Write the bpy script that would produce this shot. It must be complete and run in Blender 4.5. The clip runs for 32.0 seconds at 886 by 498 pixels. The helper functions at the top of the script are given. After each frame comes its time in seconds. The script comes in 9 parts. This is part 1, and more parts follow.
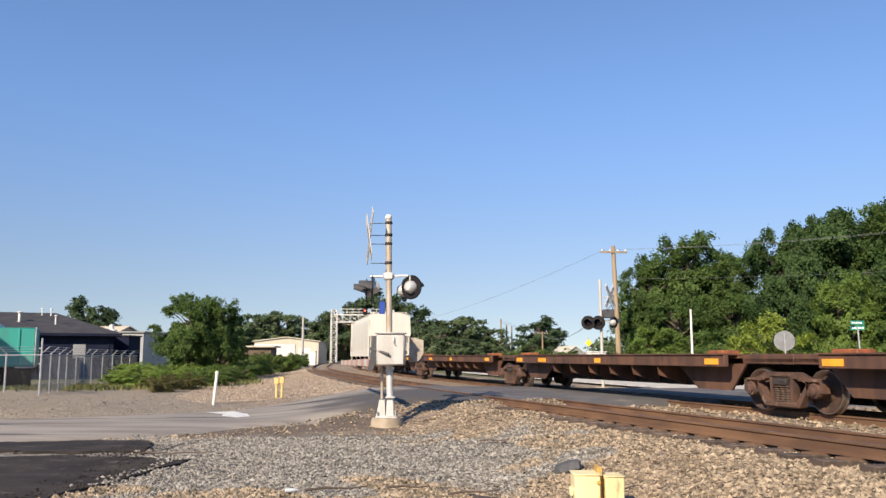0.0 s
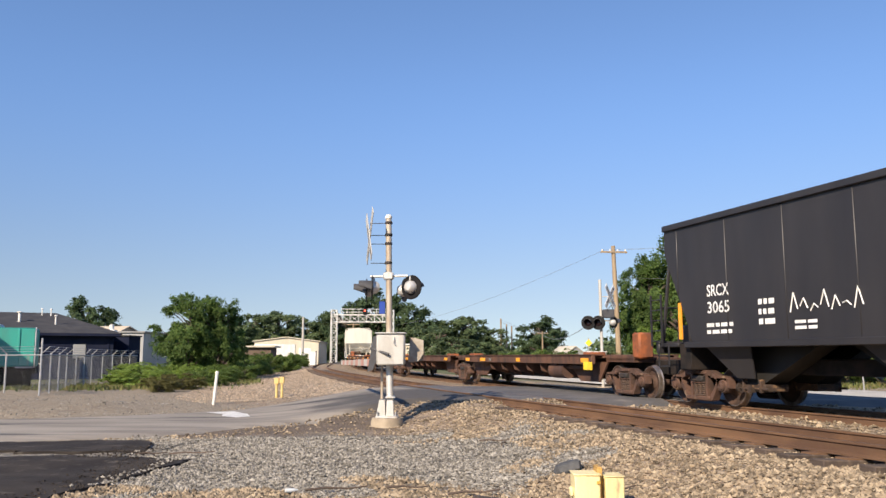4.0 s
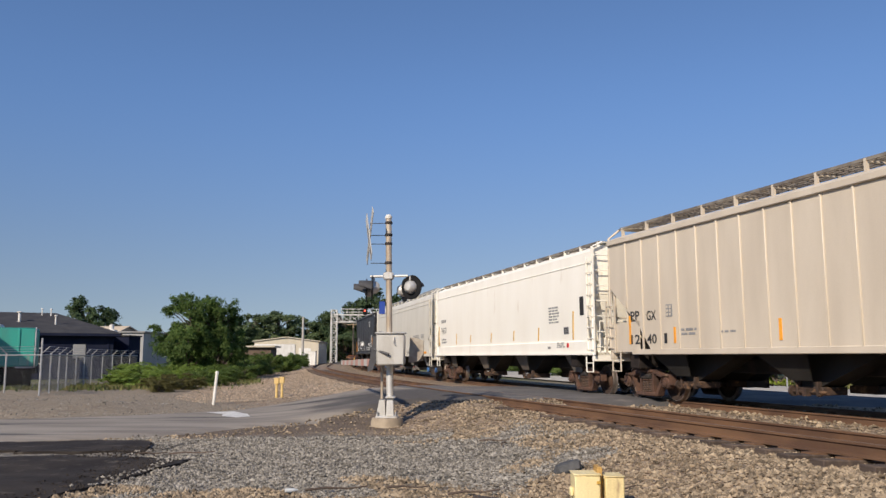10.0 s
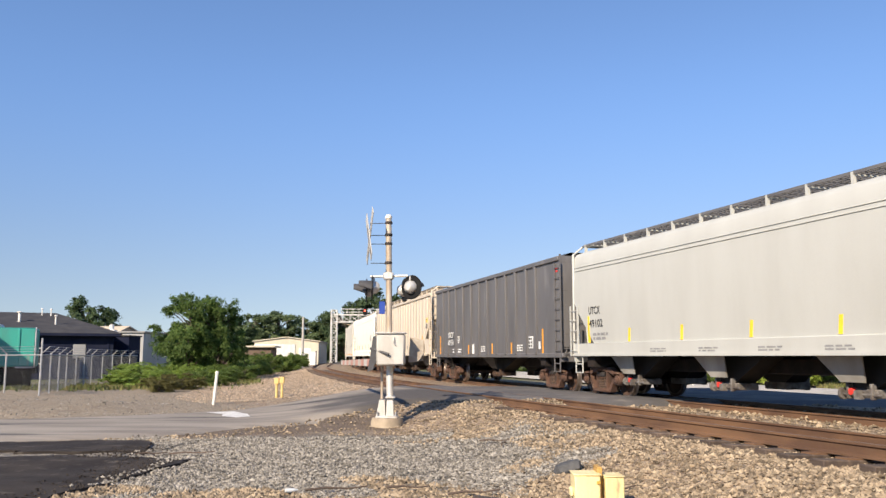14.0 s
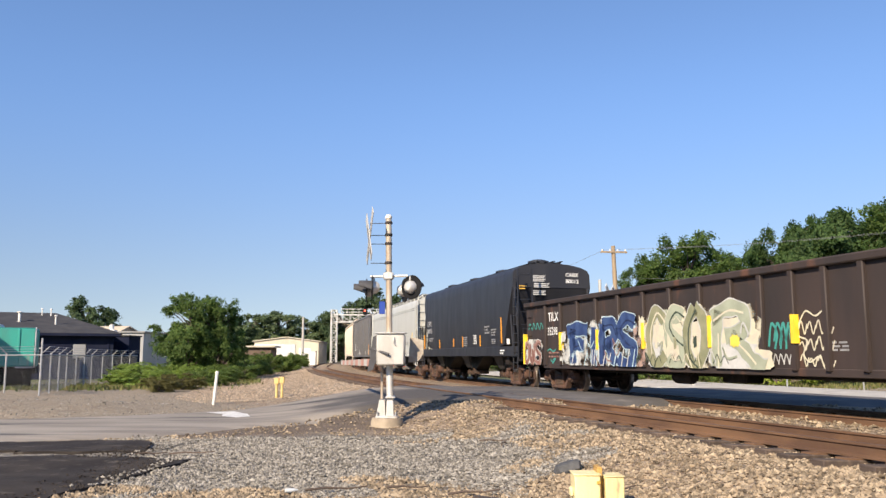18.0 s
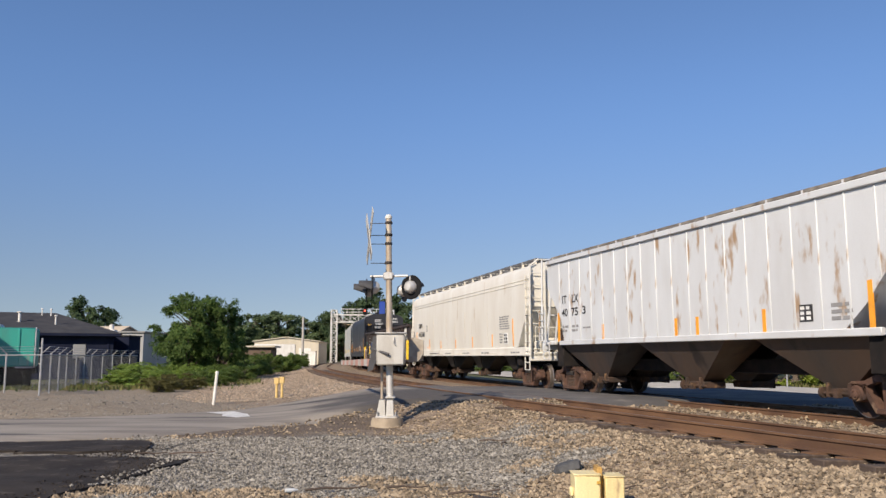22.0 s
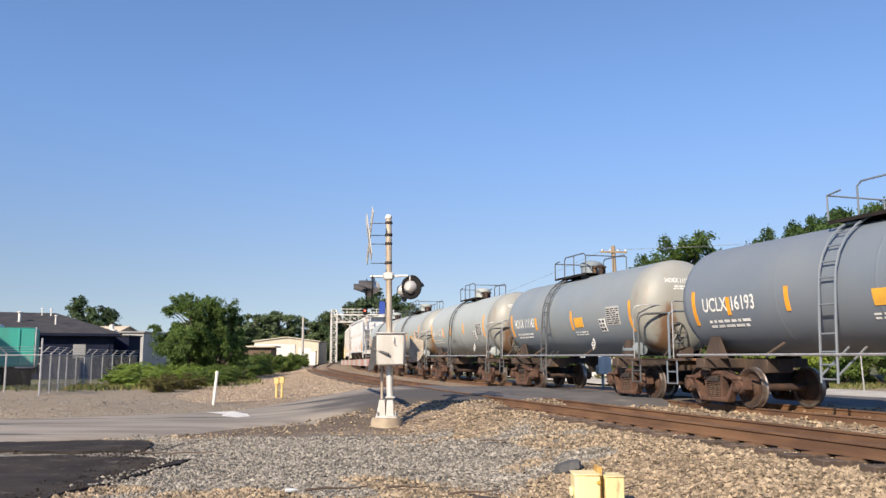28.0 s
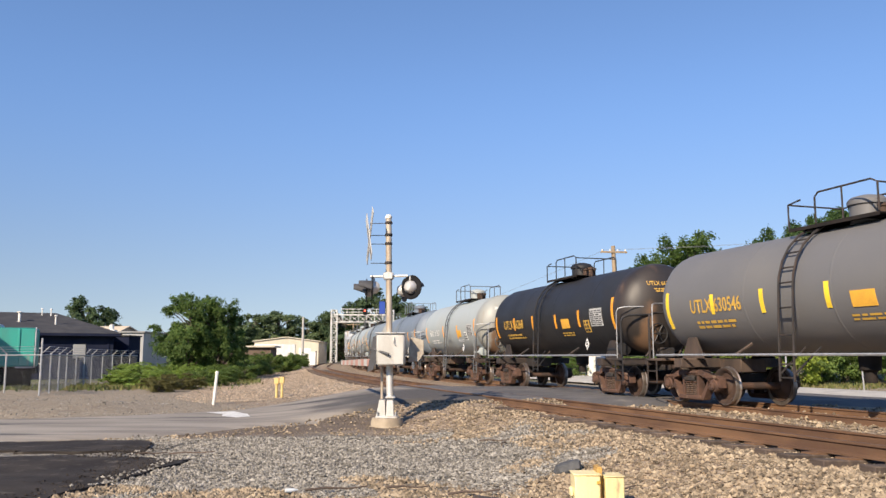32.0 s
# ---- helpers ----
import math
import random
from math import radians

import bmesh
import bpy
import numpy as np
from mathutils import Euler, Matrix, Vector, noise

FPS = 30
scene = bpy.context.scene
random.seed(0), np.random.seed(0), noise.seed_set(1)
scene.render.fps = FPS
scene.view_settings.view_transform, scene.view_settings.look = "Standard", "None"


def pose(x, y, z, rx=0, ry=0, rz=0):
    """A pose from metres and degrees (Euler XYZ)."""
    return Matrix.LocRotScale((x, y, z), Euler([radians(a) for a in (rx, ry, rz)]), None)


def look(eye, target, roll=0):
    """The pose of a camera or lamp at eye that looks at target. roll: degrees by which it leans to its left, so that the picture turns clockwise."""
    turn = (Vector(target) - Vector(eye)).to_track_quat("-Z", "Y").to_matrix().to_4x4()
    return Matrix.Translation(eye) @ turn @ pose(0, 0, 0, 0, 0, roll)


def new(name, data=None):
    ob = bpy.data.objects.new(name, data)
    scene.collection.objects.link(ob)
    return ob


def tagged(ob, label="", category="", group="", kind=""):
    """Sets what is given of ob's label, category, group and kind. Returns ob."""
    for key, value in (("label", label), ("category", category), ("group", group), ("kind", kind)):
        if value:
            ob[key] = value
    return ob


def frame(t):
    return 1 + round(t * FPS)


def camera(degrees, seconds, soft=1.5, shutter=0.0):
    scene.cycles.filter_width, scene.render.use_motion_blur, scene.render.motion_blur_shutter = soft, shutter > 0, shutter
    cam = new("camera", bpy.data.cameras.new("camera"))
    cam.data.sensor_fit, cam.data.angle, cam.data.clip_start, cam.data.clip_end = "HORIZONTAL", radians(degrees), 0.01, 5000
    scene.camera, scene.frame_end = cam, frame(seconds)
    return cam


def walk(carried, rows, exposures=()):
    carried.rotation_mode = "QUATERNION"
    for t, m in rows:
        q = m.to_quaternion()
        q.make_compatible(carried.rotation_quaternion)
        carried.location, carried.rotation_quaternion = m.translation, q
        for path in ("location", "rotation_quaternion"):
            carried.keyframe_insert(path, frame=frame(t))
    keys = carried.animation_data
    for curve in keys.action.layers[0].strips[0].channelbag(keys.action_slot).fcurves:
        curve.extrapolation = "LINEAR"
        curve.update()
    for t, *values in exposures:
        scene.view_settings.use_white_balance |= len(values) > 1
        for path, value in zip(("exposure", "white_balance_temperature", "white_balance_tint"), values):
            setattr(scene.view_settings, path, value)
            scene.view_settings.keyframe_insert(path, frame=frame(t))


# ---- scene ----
# ---------------------------------------------------------------- camera: it stands still
EYE_Z = 1.55
cam = camera(57.3, 32.0, soft=1.45)
EXPOSURES = [(t, e - 0.02, 6400 + 420 * e, 17) for t, e in ((0.0, 0.0), (6.3, 0.0), (7.4, -0.4), (8.0, -0.55), (9.0, -0.7), (10.2, -0.55), (11.2, -0.42), (12.2, -0.14), (13.0, 0.02), (15.5, 0.08), (18.2, 0.1), (19.0, -0.17), (20.1, -0.62), (21.2, -0.5), (23.0, -0.28), (24.2, -0.1), (25.5, -0.07), (27.0, 0.0), (32.0, 0.0))]
STAND = pose(0, 0, EYE_Z, 97.565, 0, 0)
walk(cam, [(0.0, STAND), (32.0, STAND)], exposures=EXPOSURES)

# ---------------------------------------------------------------- daylight
SUN_FROM = Vector((-0.478, -0.878, 0.62)).normalized()
world = bpy.data.worlds.new("sky_world")
scene.world = world
world.use_nodes = True
wn = world.node_tree.nodes
sky = wn.new("ShaderNodeTexSky")
sky.sky_type, sky.sun_disc = "NISHITA", False
sky.sun_elevation = math.asin(SUN_FROM.z)
sky.sun_rotation = math.atan2(SUN_FROM.x, SUN_FROM.y)
sky.air_density, sky.dust_density, sky.ozone_density = 1.0, 0.0, 2.2
wn["Background"].inputs["Strength"].default_value = 0.185
# the hazy lower sky takes its colour from a little higher up
way = wn.new("ShaderNodeTexCoord")
raise_up = wn.new("ShaderNodeVectorMath")
raise_up.inputs[1].default_value = (0, 0, 0.115)
world.node_tree.links.new(way.outputs["Generated"], raise_up.inputs[0])
world.node_tree.links.new(raise_up.outputs[0], sky.inputs["Vector"])
# clear deep blue overhead, greyer summer haze towards the horizon
up_way = wn.new("ShaderNodeSeparateXYZ")
world.node_tree.links.new(way.outputs["Generated"], up_way.inputs[0])
rise = wn.new("ShaderNodeMapRange")
rise.interpolation_type = "SMOOTHSTEP"
rise.inputs["From Min"].default_value, rise.inputs["From Max"].default_value = -0.02, 0.34
world.node_tree.links.new(up_way.outputs["Z"], rise.inputs["Value"])
haze = wn.new("ShaderNodeMix")
haze.data_type = "RGBA"
haze.inputs[6].default_value, haze.inputs[7].default_value = (0.85, 0.70, 0.545, 1), (0.87, 1.0, 1.09, 1)
world.node_tree.links.new(rise.outputs[0], haze.inputs[0])
tinted = wn.new("ShaderNodeMix")
tinted.data_type, tinted.blend_type = "RGBA", "MULTIPLY"
tinted.inputs[0].default_value = 1.0
world.node_tree.links.new(sky.outputs[0], tinted.inputs[6])
world.node_tree.links.new(haze.outputs[2], tinted.inputs[7])
world.node_tree.links.new(tinted.outputs[2], wn["Background"].inputs["Color"])
sun_data = bpy.data.lights.new("sun", "SUN")
sun_data.energy, sun_data.angle, sun_data.color = 7.4, radians(0.5), (1.0, 0.865, 0.63)
sun = new("sun", sun_data)
sun.matrix_world = look(SUN_FROM * 60, (0, 0, 0))

# ---------------------------------------------------------------- the line of the track
CX, CY, RAD = 432.136, 153.862, 445.781   # centre and radius of the curve
SPACING = 4.416                           # from one track's middle to the other's
RAIL_Z = 0.45                             # rail top of the train's track
RAIL_Z_NEAR = 0.53                        # rail top of the empty track


def on_track(s, off=0.0, z=0.0):
    """A place s metres along the curve and off metres to its outer side."""
    a = -s / RAD
    return Vector((CX - (RAD + off) * math.cos(a), CY - (RAD + off) * math.sin(a), z))


def track_pose(s, off=0.0, z=0.0):
    p = on_track(s, off, z)
    return pose(p.x, p.y, p.z, 0, 0, 90 - math.degrees(s / RAD))


def run(t):
    """How far the train has gone after t seconds."""
    return 8.75 * t + 0.007 * t * t


# ---------------------------------------------------------------- mesh building
class Shape:
    """Vertices and faces gathered piece by piece; m is the material slot of what is added."""

    def __init__(self):
        self.v, self.f, self.s, self.m = [], [], [], 0

    def add(self, verts, faces):
        n = len(self.v)
        self.v.extend([tuple(p) for p in verts])
        self.f.extend([tuple(n + i for i in q) for q in faces])
        self.s.extend([self.m] * len(faces))
        return self

    def box(self, x0, x1, y0, y1, z0, z1, c=0.0, turn=None):
        if c <= 0:
            vs = [(x, y, z) for x in (x0, x1) for y in (y0, y1) for z in (z0, z1)]
            fs = [(0, 1, 3, 2), (4, 6, 7, 5), (0, 4, 5, 1), (2, 3, 7, 6), (0, 2, 6, 4), (1, 5, 7, 3)]
        else:
            X, Y, Z = (x0, x1), (y0, y1), (z0, z1)
            vs, ix = [], {}
            for i in (0, 1):
                for j in (0, 1):
                    for k in (0, 1):
                        dx, dy, dz = c * (1 - 2 * i), c * (1 - 2 * j), c * (1 - 2 * k)
                        for ax, p in enumerate(((X[i], Y[j] + dy, Z[k] + dz), (X[i] + dx, Y[j], Z[k] + dz), (X[i] + dx, Y[j] + dy, Z[k]))):
                            ix[i, j, k, ax] = len(vs)
                            vs.append(p)
            fs = []
            for i in (0, 1):
                q = [ix[i, 0, 0, 0], ix[i, 0, 1, 0], ix[i, 1, 1, 0], ix[i, 1, 0, 0]]
                fs.append(q if i == 0 else q[::-1])
                q = [ix[0, i, 0, 1], ix[1, i, 0, 1], ix[1, i, 1, 1], ix[0, i, 1, 1]]
                fs.append(q if i == 0 else q[::-1])
                q = [ix[0, 0, i, 2], ix[0, 1, i, 2], ix[1, 1, i, 2], ix[1, 0, i, 2]]
                fs.append(q if i == 0 else q[::-1])
            for a in (0, 1):
                for b in (0, 1):
                    fs.append((ix[0, a, b, 1], ix[1, a, b, 1], ix[1, a, b, 2], ix[0, a, b, 2]))
                    fs.append((ix[a, 0, b, 0], ix[a, 1, b, 0], ix[a, 1, b, 2], ix[a, 0, b, 2]))
                    fs.append((ix[a, b, 0, 0], ix[a, b, 1, 0], ix[a, b, 1, 1], ix[a, b, 0, 1]))
            for i in (0, 1):
                for j in (0, 1):
                    for k in (0, 1):
                        fs.append((ix[i, j, k, 0], ix[i, j, k, 1], ix[i, j, k, 2]))
        if turn is not None:
            vs = [turn @ Vector(p) for p in vs]
        return self.add(vs, fs)

    def tube(self, pts, r, n=6, r1=None, caps=True):
        """A round bar along a line of points, of radius r, tapering to r1."""
        pts = [Vector(p) for p in pts]
        r1 = r if r1 is None else r1
        vs, k = [], len(pts)
        side = None
        for i, p in enumerate(pts):
            d = (pts[min(i + 1, k - 1)] - pts[max(i - 1, 0)]).normalized()
            if side is None:
                side = d.cross(Vector((0, 0, 1)) if abs(d.z) < 0.9 else Vector((1, 0, 0))).normalized()
            side = (side - d * side.dot(d)).normalized()
            up = d.cross(side)
            rr = r + (r1 - r) * i / (k - 1)
            vs += [p + (side * math.cos(2 * math.pi * j / n) + up * math.sin(2 * math.pi * j / n)) * rr for j in range(n)]
        fs = [(i * n + j, i * n + (j + 1) % n, (i + 1) * n + (j + 1) % n, (i + 1) * n + j) for i in range(k - 1) for j in range(n)]
        if caps:
            fs += [tuple(range(n))[::-1], tuple(range((k - 1) * n, k * n))]
        return self.add(vs, fs)

    def loft(self, rings, caps=True):
        n = len(rings[0])
        vs = [p for r in rings for p in r]
        fs = [(i * n + j, i * n + (j + 1) % n, (i + 1) * n + (j + 1) % n, (i + 1) * n + j) for i in range(len(rings) - 1) for j in range(n)]
        if caps:
            fs += [tuple(range(n))[::-1], tuple(range((len(rings) - 1) * n, len(rings) * n))]
        return self.add(vs, fs)

    def lathe(self, prof, axis="z", n=16, at=(0, 0, 0), caps=True):
        """Turns (radius, height) pairs round an axis."""
        rings = []
        for r, h in prof:
            ring = []
            for j in range(n):
                c, s = r * math.cos(2 * math.pi * j / n), r * math.sin(2 * math.pi * j / n)
                q = {"z": (c, s, h), "y": (s, h, c), "x": (h, c, s)}[axis]
                ring.append((q[0] + at[0], q[1] + at[1], q[2] + at[2]))
            rings.append(ring)
        return self.loft(rings, caps)

    def plate(self, outline, y0, y1):
        """An outline in x and z, thick from y0 to y1."""
        return self.loft([[(x, y0, z) for x, z in outline], [(x, y1, z) for x, z in outline]])

    def sheet(self, outline, z):
        return self.add([(x, y, z) for x, y in outline], [tuple(range(len(outline)))])

    def grow(self, d, zc):
        """Swells a turned shape about an axis along x at the height zc."""
        if d:
            self.v = [(x, y * (1 + d), zc + (z - zc) * (1 + d)) for x, y, z in self.v]
        return self

    def mesh(self, name, mats, sharp=38):
        me = bpy.data.meshes.new(name)
        me.from_pydata(self.v, [], self.f)
        for m in mats if isinstance(mats, (list, tuple)) else [mats]:
            me.materials.append(m)
        me.polygons.foreach_set("material_index", self.s)
        bm = bmesh.new()
        bm.from_mesh(me)
        bmesh.ops.recalc_face_normals(bm, faces=bm.faces)
        bm.to_mesh(me)
        bm.free()
        if sharp:
            me.polygons.foreach_set("use_smooth", [True] * len(me.polygons))
            me.set_sharp_from_angle(angle=radians(sharp))
        return me


def part(name, data, mats, parent, label="", at=None, sharp=38):
    """One mesh object under a thing or a part; data is a Shape or a mesh that is shared."""
    me = data.mesh(name, mats, sharp) if isinstance(data, Shape) else data
    ob = new(name, me)
    ob.parent = parent
    if at is not None:
        ob.matrix_local = at if isinstance(at, Matrix) else Matrix.Translation(at)
    return tagged(ob, label) if label else ob


def thing(name, label, category, at=None, group="", kind="", data=None, mats=None, sharp=38):
    """A top-level thing: an Empty at its base, or one mesh."""
    ob = new(name, data.mesh(name, mats, sharp) if data is not None else None)
    if at is not None:
        ob.matrix_world = at if isinstance(at, Matrix) else Matrix.Translation(at)
    return tagged(ob, label, category, group, kind)


# ---------------------------------------------------------------- materials
def material(name, color, rough=0.6, metal=0.0, second=None, amount=0.5, scale=3.0, stretch=(1, 1, 1), third=None, third_amount=0.0,
             third_scale=0.8, grain=60.0, bump=0.15, island=0.0, objrand=0.0, coord="Object", rough_var=0.12, sharp=0.18, bump_dist=0.01, gloss=0.5, speck=0.2):
    """A surface with a base colour, stains at a broad scale, wear at another, fine grain and relief."""
    m = bpy.data.materials.new(name)
    m.use_nodes = True
    nt = m.node_tree
    N, L = nt.nodes, nt.links
    b = N["Principled BSDF"]
    b.inputs["Metallic"].default_value = metal
    b.inputs["Specular IOR Level"].default_value = gloss
    tc = N.new("ShaderNodeTexCoord")
    mp = N.new("ShaderNodeMapping")
    mp.inputs["Scale"].default_value = stretch
    L.new(tc.outputs[coord], mp.inputs["Vector"])

    def tex(s, detail=5.0, stretched=True):
        n = N.new("ShaderNodeTexNoise")
        n.inputs["Scale"].default_value, n.inputs["Detail"].default_value = s, detail
        L.new((mp if stretched else tc).outputs[0 if stretched else coord], n.inputs["Vector"])
        return n.outputs["Fac"]

    def ramp(f, a, c):
        r = N.new("ShaderNodeMapRange")
        r.interpolation_type = "SMOOTHSTEP"
        L.new(f, r.inputs["Value"])
        r.inputs["From Min"].default_value, r.inputs["From Max"].default_value = a, c
        return r.outputs["Result"]

    def mix(f, a, c, mode="MIX"):
        x = N.new("ShaderNodeMix")
        x.data_type, x.blend_type = "RGBA", mode
        if isinstance(f, float):
            x.inputs[0].default_value = f
        else:
            L.new(f, x.inputs[0])
        for s, val in ((6, a), (7, c)):
            if isinstance(val, tuple):
                x.inputs[s].default_value = (*val, 1)
            else:
                L.new(val, x.inputs[s])
        return x.outputs[2]

    out = color
    if second:
        mid = 0.62 - 0.24 * amount
        out = mix(ramp(tex(scale), mid - sharp, mid + sharp), color, second)
    else:
        out = mix(ramp(tex(scale), 0.3, 0.7), tuple(c * 0.86 for c in color), tuple(min(1.0, c * 1.1) for c in color))
    if third:
        mid = 0.72 - 0.24 * third_amount
        out = mix(ramp(tex(third_scale, 8.0), mid - 0.07, mid + 0.07), out, third)
    g = tex(grain, 3.0, False)
    gm = N.new("ShaderNodeMapRange")
    L.new(g, gm.inputs["Value"])
    gm.inputs["To Min"].default_value, gm.inputs["To Max"].default_value = 1 - speck, 1 + speck
    out = mix(1.0, out, gm.outputs["Result"], "MULTIPLY")
    if island or objrand:
        if island:
            r, amt = N.new("ShaderNodeNewGeometry").outputs["Random Per Island"], island
        else:
            r, amt = N.new("ShaderNodeObjectInfo").outputs["Random"], objrand
        rm = N.new("ShaderNodeMapRange")
        L.new(r, rm.inputs["Value"])
        rm.inputs["To Min"].default_value, rm.inputs["To Max"].default_value = 1 - amt, 1 + amt
        out = mix(1.0, out, rm.outputs["Result"], "MULTIPLY")
    L.new(out, b.inputs["Base Color"])
    rr = N.new("ShaderNodeMapRange")
    L.new(tex(scale * 2.3), rr.inputs["Value"])
    rr.inputs["To Min"].default_value, rr.inputs["To Max"].default_value = max(0.05, rough - rough_var), min(1.0, rough + rough_var)
    L.new(rr.outputs["Result"], b.inputs["Roughness"])
    if bump:
        bp = N.new("ShaderNodeBump")
        bp.inputs["Strength"].default_value, bp.inputs["Distance"].default_value = bump, bump_dist
        L.new(g, bp.inputs["Height"])
        L.new(bp.outputs["Normal"], b.inputs["Normal"])
    return m


def car_paint(name, color, stain, amount=0.3, rust=None, rust_amount=0.0, rough=0.5, gloss=0.5):
    """Railcar paint with streaks that run down and blotches of dirt or rust."""
    return material(name, color, rough, 0.0, stain, amount, 1.1, (1.2, 1.2, 0.28), rust, rust_amount, 1.7, 45.0, 0.03, sharp=0.3, gloss=gloss, speck=0.05)


STREAK = (1, 1, 0.25)
m_grating = material("weathered_walkway_grating", (0.27, 0.24, 0.2), 0.7, 0.2, (0.13, 0.11, 0.095), 0.5, 3.0, bump=0.2)
m_truck = material("rusty_truck_steel", (0.085, 0.05, 0.034), 0.85, 0.1, (0.035, 0.025, 0.02), 0.55, 4.0, third=(0.2, 0.115, 0.06), third_amount=0.4, third_scale=6, bump=0.4)
m_side = material("dusty_brown_side_frame", (0.118, 0.062, 0.042), 0.9, 0.05, (0.05, 0.03, 0.023), 0.55, 3.0, third=(0.2, 0.13, 0.085), third_amount=0.35, third_scale=4, bump=0.35)
m_spring = material("dusty_coil_spring_steel", (0.11, 0.07, 0.05), 0.8, 0.1, (0.06, 0.04, 0.03), 0.5, 9.0, bump=0.2)
m_frame = material("dusty_brown_underframe", (0.095, 0.065, 0.048), 0.85, 0.05, (0.04, 0.03, 0.026), 0.5, 2.5, STREAK, (0.24, 0.12, 0.06), 0.3, 3.0, bump=0.3)
m_dark_rail = material("dark_grey_handrail_paint", (0.12, 0.13, 0.135), 0.5, 0.2, (0.08, 0.08, 0.08), 0.4, 5.0, bump=0.1)
m_truck_dark = material("dark_truck_steel", (0.025, 0.023, 0.023), 0.8, 0.1, (0.05, 0.036, 0.03), 0.45, 4.0, bump=0.3)
m_wheel = material("rusty_wheel_plate", (0.085, 0.046, 0.03), 0.8, 0.1, (0.04, 0.026, 0.02), 0.5, 3.0, bump=0.2)
m_tread = material("polished_wheel_tread", (0.34, 0.3, 0.27), 0.38, 0.8, (0.2, 0.15, 0.12), 0.4, 5.0, bump=0.05)
m_under = material("dark_underframe_steel", (0.014, 0.013, 0.013), 0.85, 0.0, (0.03, 0.023, 0.02), 0.4, 3.0, bump=0.3, gloss=0.2)
m_brown = material("brown_weathered_frame", (0.07, 0.037, 0.027), 0.8, 0.05, (0.135, 0.064, 0.038), 0.4, 2.5, STREAK, (0.03, 0.022, 0.02), 0.35, 3.0, bump=0.3)
m_white_mark = material("white_stencil_paint", (0.78, 0.78, 0.75), 0.6, bump=0.05)
m_dull_mark = material("dulled_white_stencil", (0.5, 0.5, 0.49), 0.65, bump=0.05)
m_black_mark = material("black_stencil_paint", (0.03, 0.03, 0.032), 0.6, bump=0.05)
m_grey_mark = material("faded_grey_stencil", (0.27, 0.27, 0.27), 0.7, bump=0.05)
m_gold_mark = material("gold_stencil_paint", (0.6, 0.36, 0.06), 0.6, bump=0.05)
m_orange = material("orange_reflective_tape", (0.85, 0.36, 0.03), 0.4, bump=0.05)
m_yellow = material("yellow_reflective_tape", (0.9, 0.62, 0.04), 0.4, bump=0.05)
m_red = material("red_paint", (0.6, 0.04, 0.03), 0.5, bump=0.05)
m_galv = material("galvanised_steel", (0.48, 0.485, 0.49), 0.5, 0.5, (0.36, 0.365, 0.37), 0.5, 8.0, bump=0.1)
m_gap = material("recess_shade_black", (0.02, 0.02, 0.022), 0.9)
m_blue_cap = material("blue_bearing_cap", (0.06, 0.16, 0.38), 0.4, bump=0.05)
m_rail = material("rusty_rail_steel", (0.19, 0.105, 0.056), 0.75, 0.15, (0.11, 0.06, 0.036), 0.5, 3.0, (0.3, 0.3, 1), bump=0.3)
m_rail_top = material("worn_rail_head", (0.2, 0.125, 0.08), 0.5, 0.4, (0.14, 0.085, 0.055), 0.5, 3.0, bump=0.1)
m_tie = material("creosoted_timber_tie", (0.07, 0.05, 0.04), 0.9, 0, (0.13, 0.095, 0.07), 0.4, 5.0, (0.2, 2, 2), bump=0.6, objrand=0.3)
m_steel_silver = material("aluminium_paint", (0.62, 0.61, 0.58), 0.45, 0.35, (0.5, 0.48, 0.44), 0.4, 5.0, STREAK, (0.35, 0.24, 0.16), 0.1, 6.0, bump=0.12)
# ---------------------------------------------------------------- ground, road and tracks


def smooth(a, b, x):
    t = min(1.0, max(0.0, (x - a) / (b - a)))
    return t * t * (3 - 2 * t)


def outward(x, y):
    """Metres outside the middle line of the train's track."""
    return math.hypot(x - CX, y - CY) - RAD


ROAD_EDGE_NEAR = [(-60, 8.5), (-14, 13.4), (-8.5, 14.9), (-5.6, 16.0), (-4.0, 18.2), (-2.2, 19.4), (-0.7, 20.4), (1.9, 20.9)]
ROAD_EDGE_FAR = [(-60, 14.5), (-14, 18.7), (-8.2, 21.6), (-6.26, 23.4), (-5.0, 25.2), (-3.3, 26.9), (-2.0, 29.0)]


def road_z(x, y):
    o = outward(x, y)
    up = smooth(11.5, 6.2, o)
    beyond = smooth(-9.0, -3.0, o)
    return 0.05 + (RAIL_Z_NEAR - 0.06) * up * (0.25 + 0.75 * beyond) - 0.05 * smooth(3.0, 0.0, o) * beyond


def shoulder(y):
    """How much wider the ballast shoulder is beyond the crossing."""
    return smooth(22, 34, y) * max(-1.0, 3.4 - 0.1 * (y - 38))


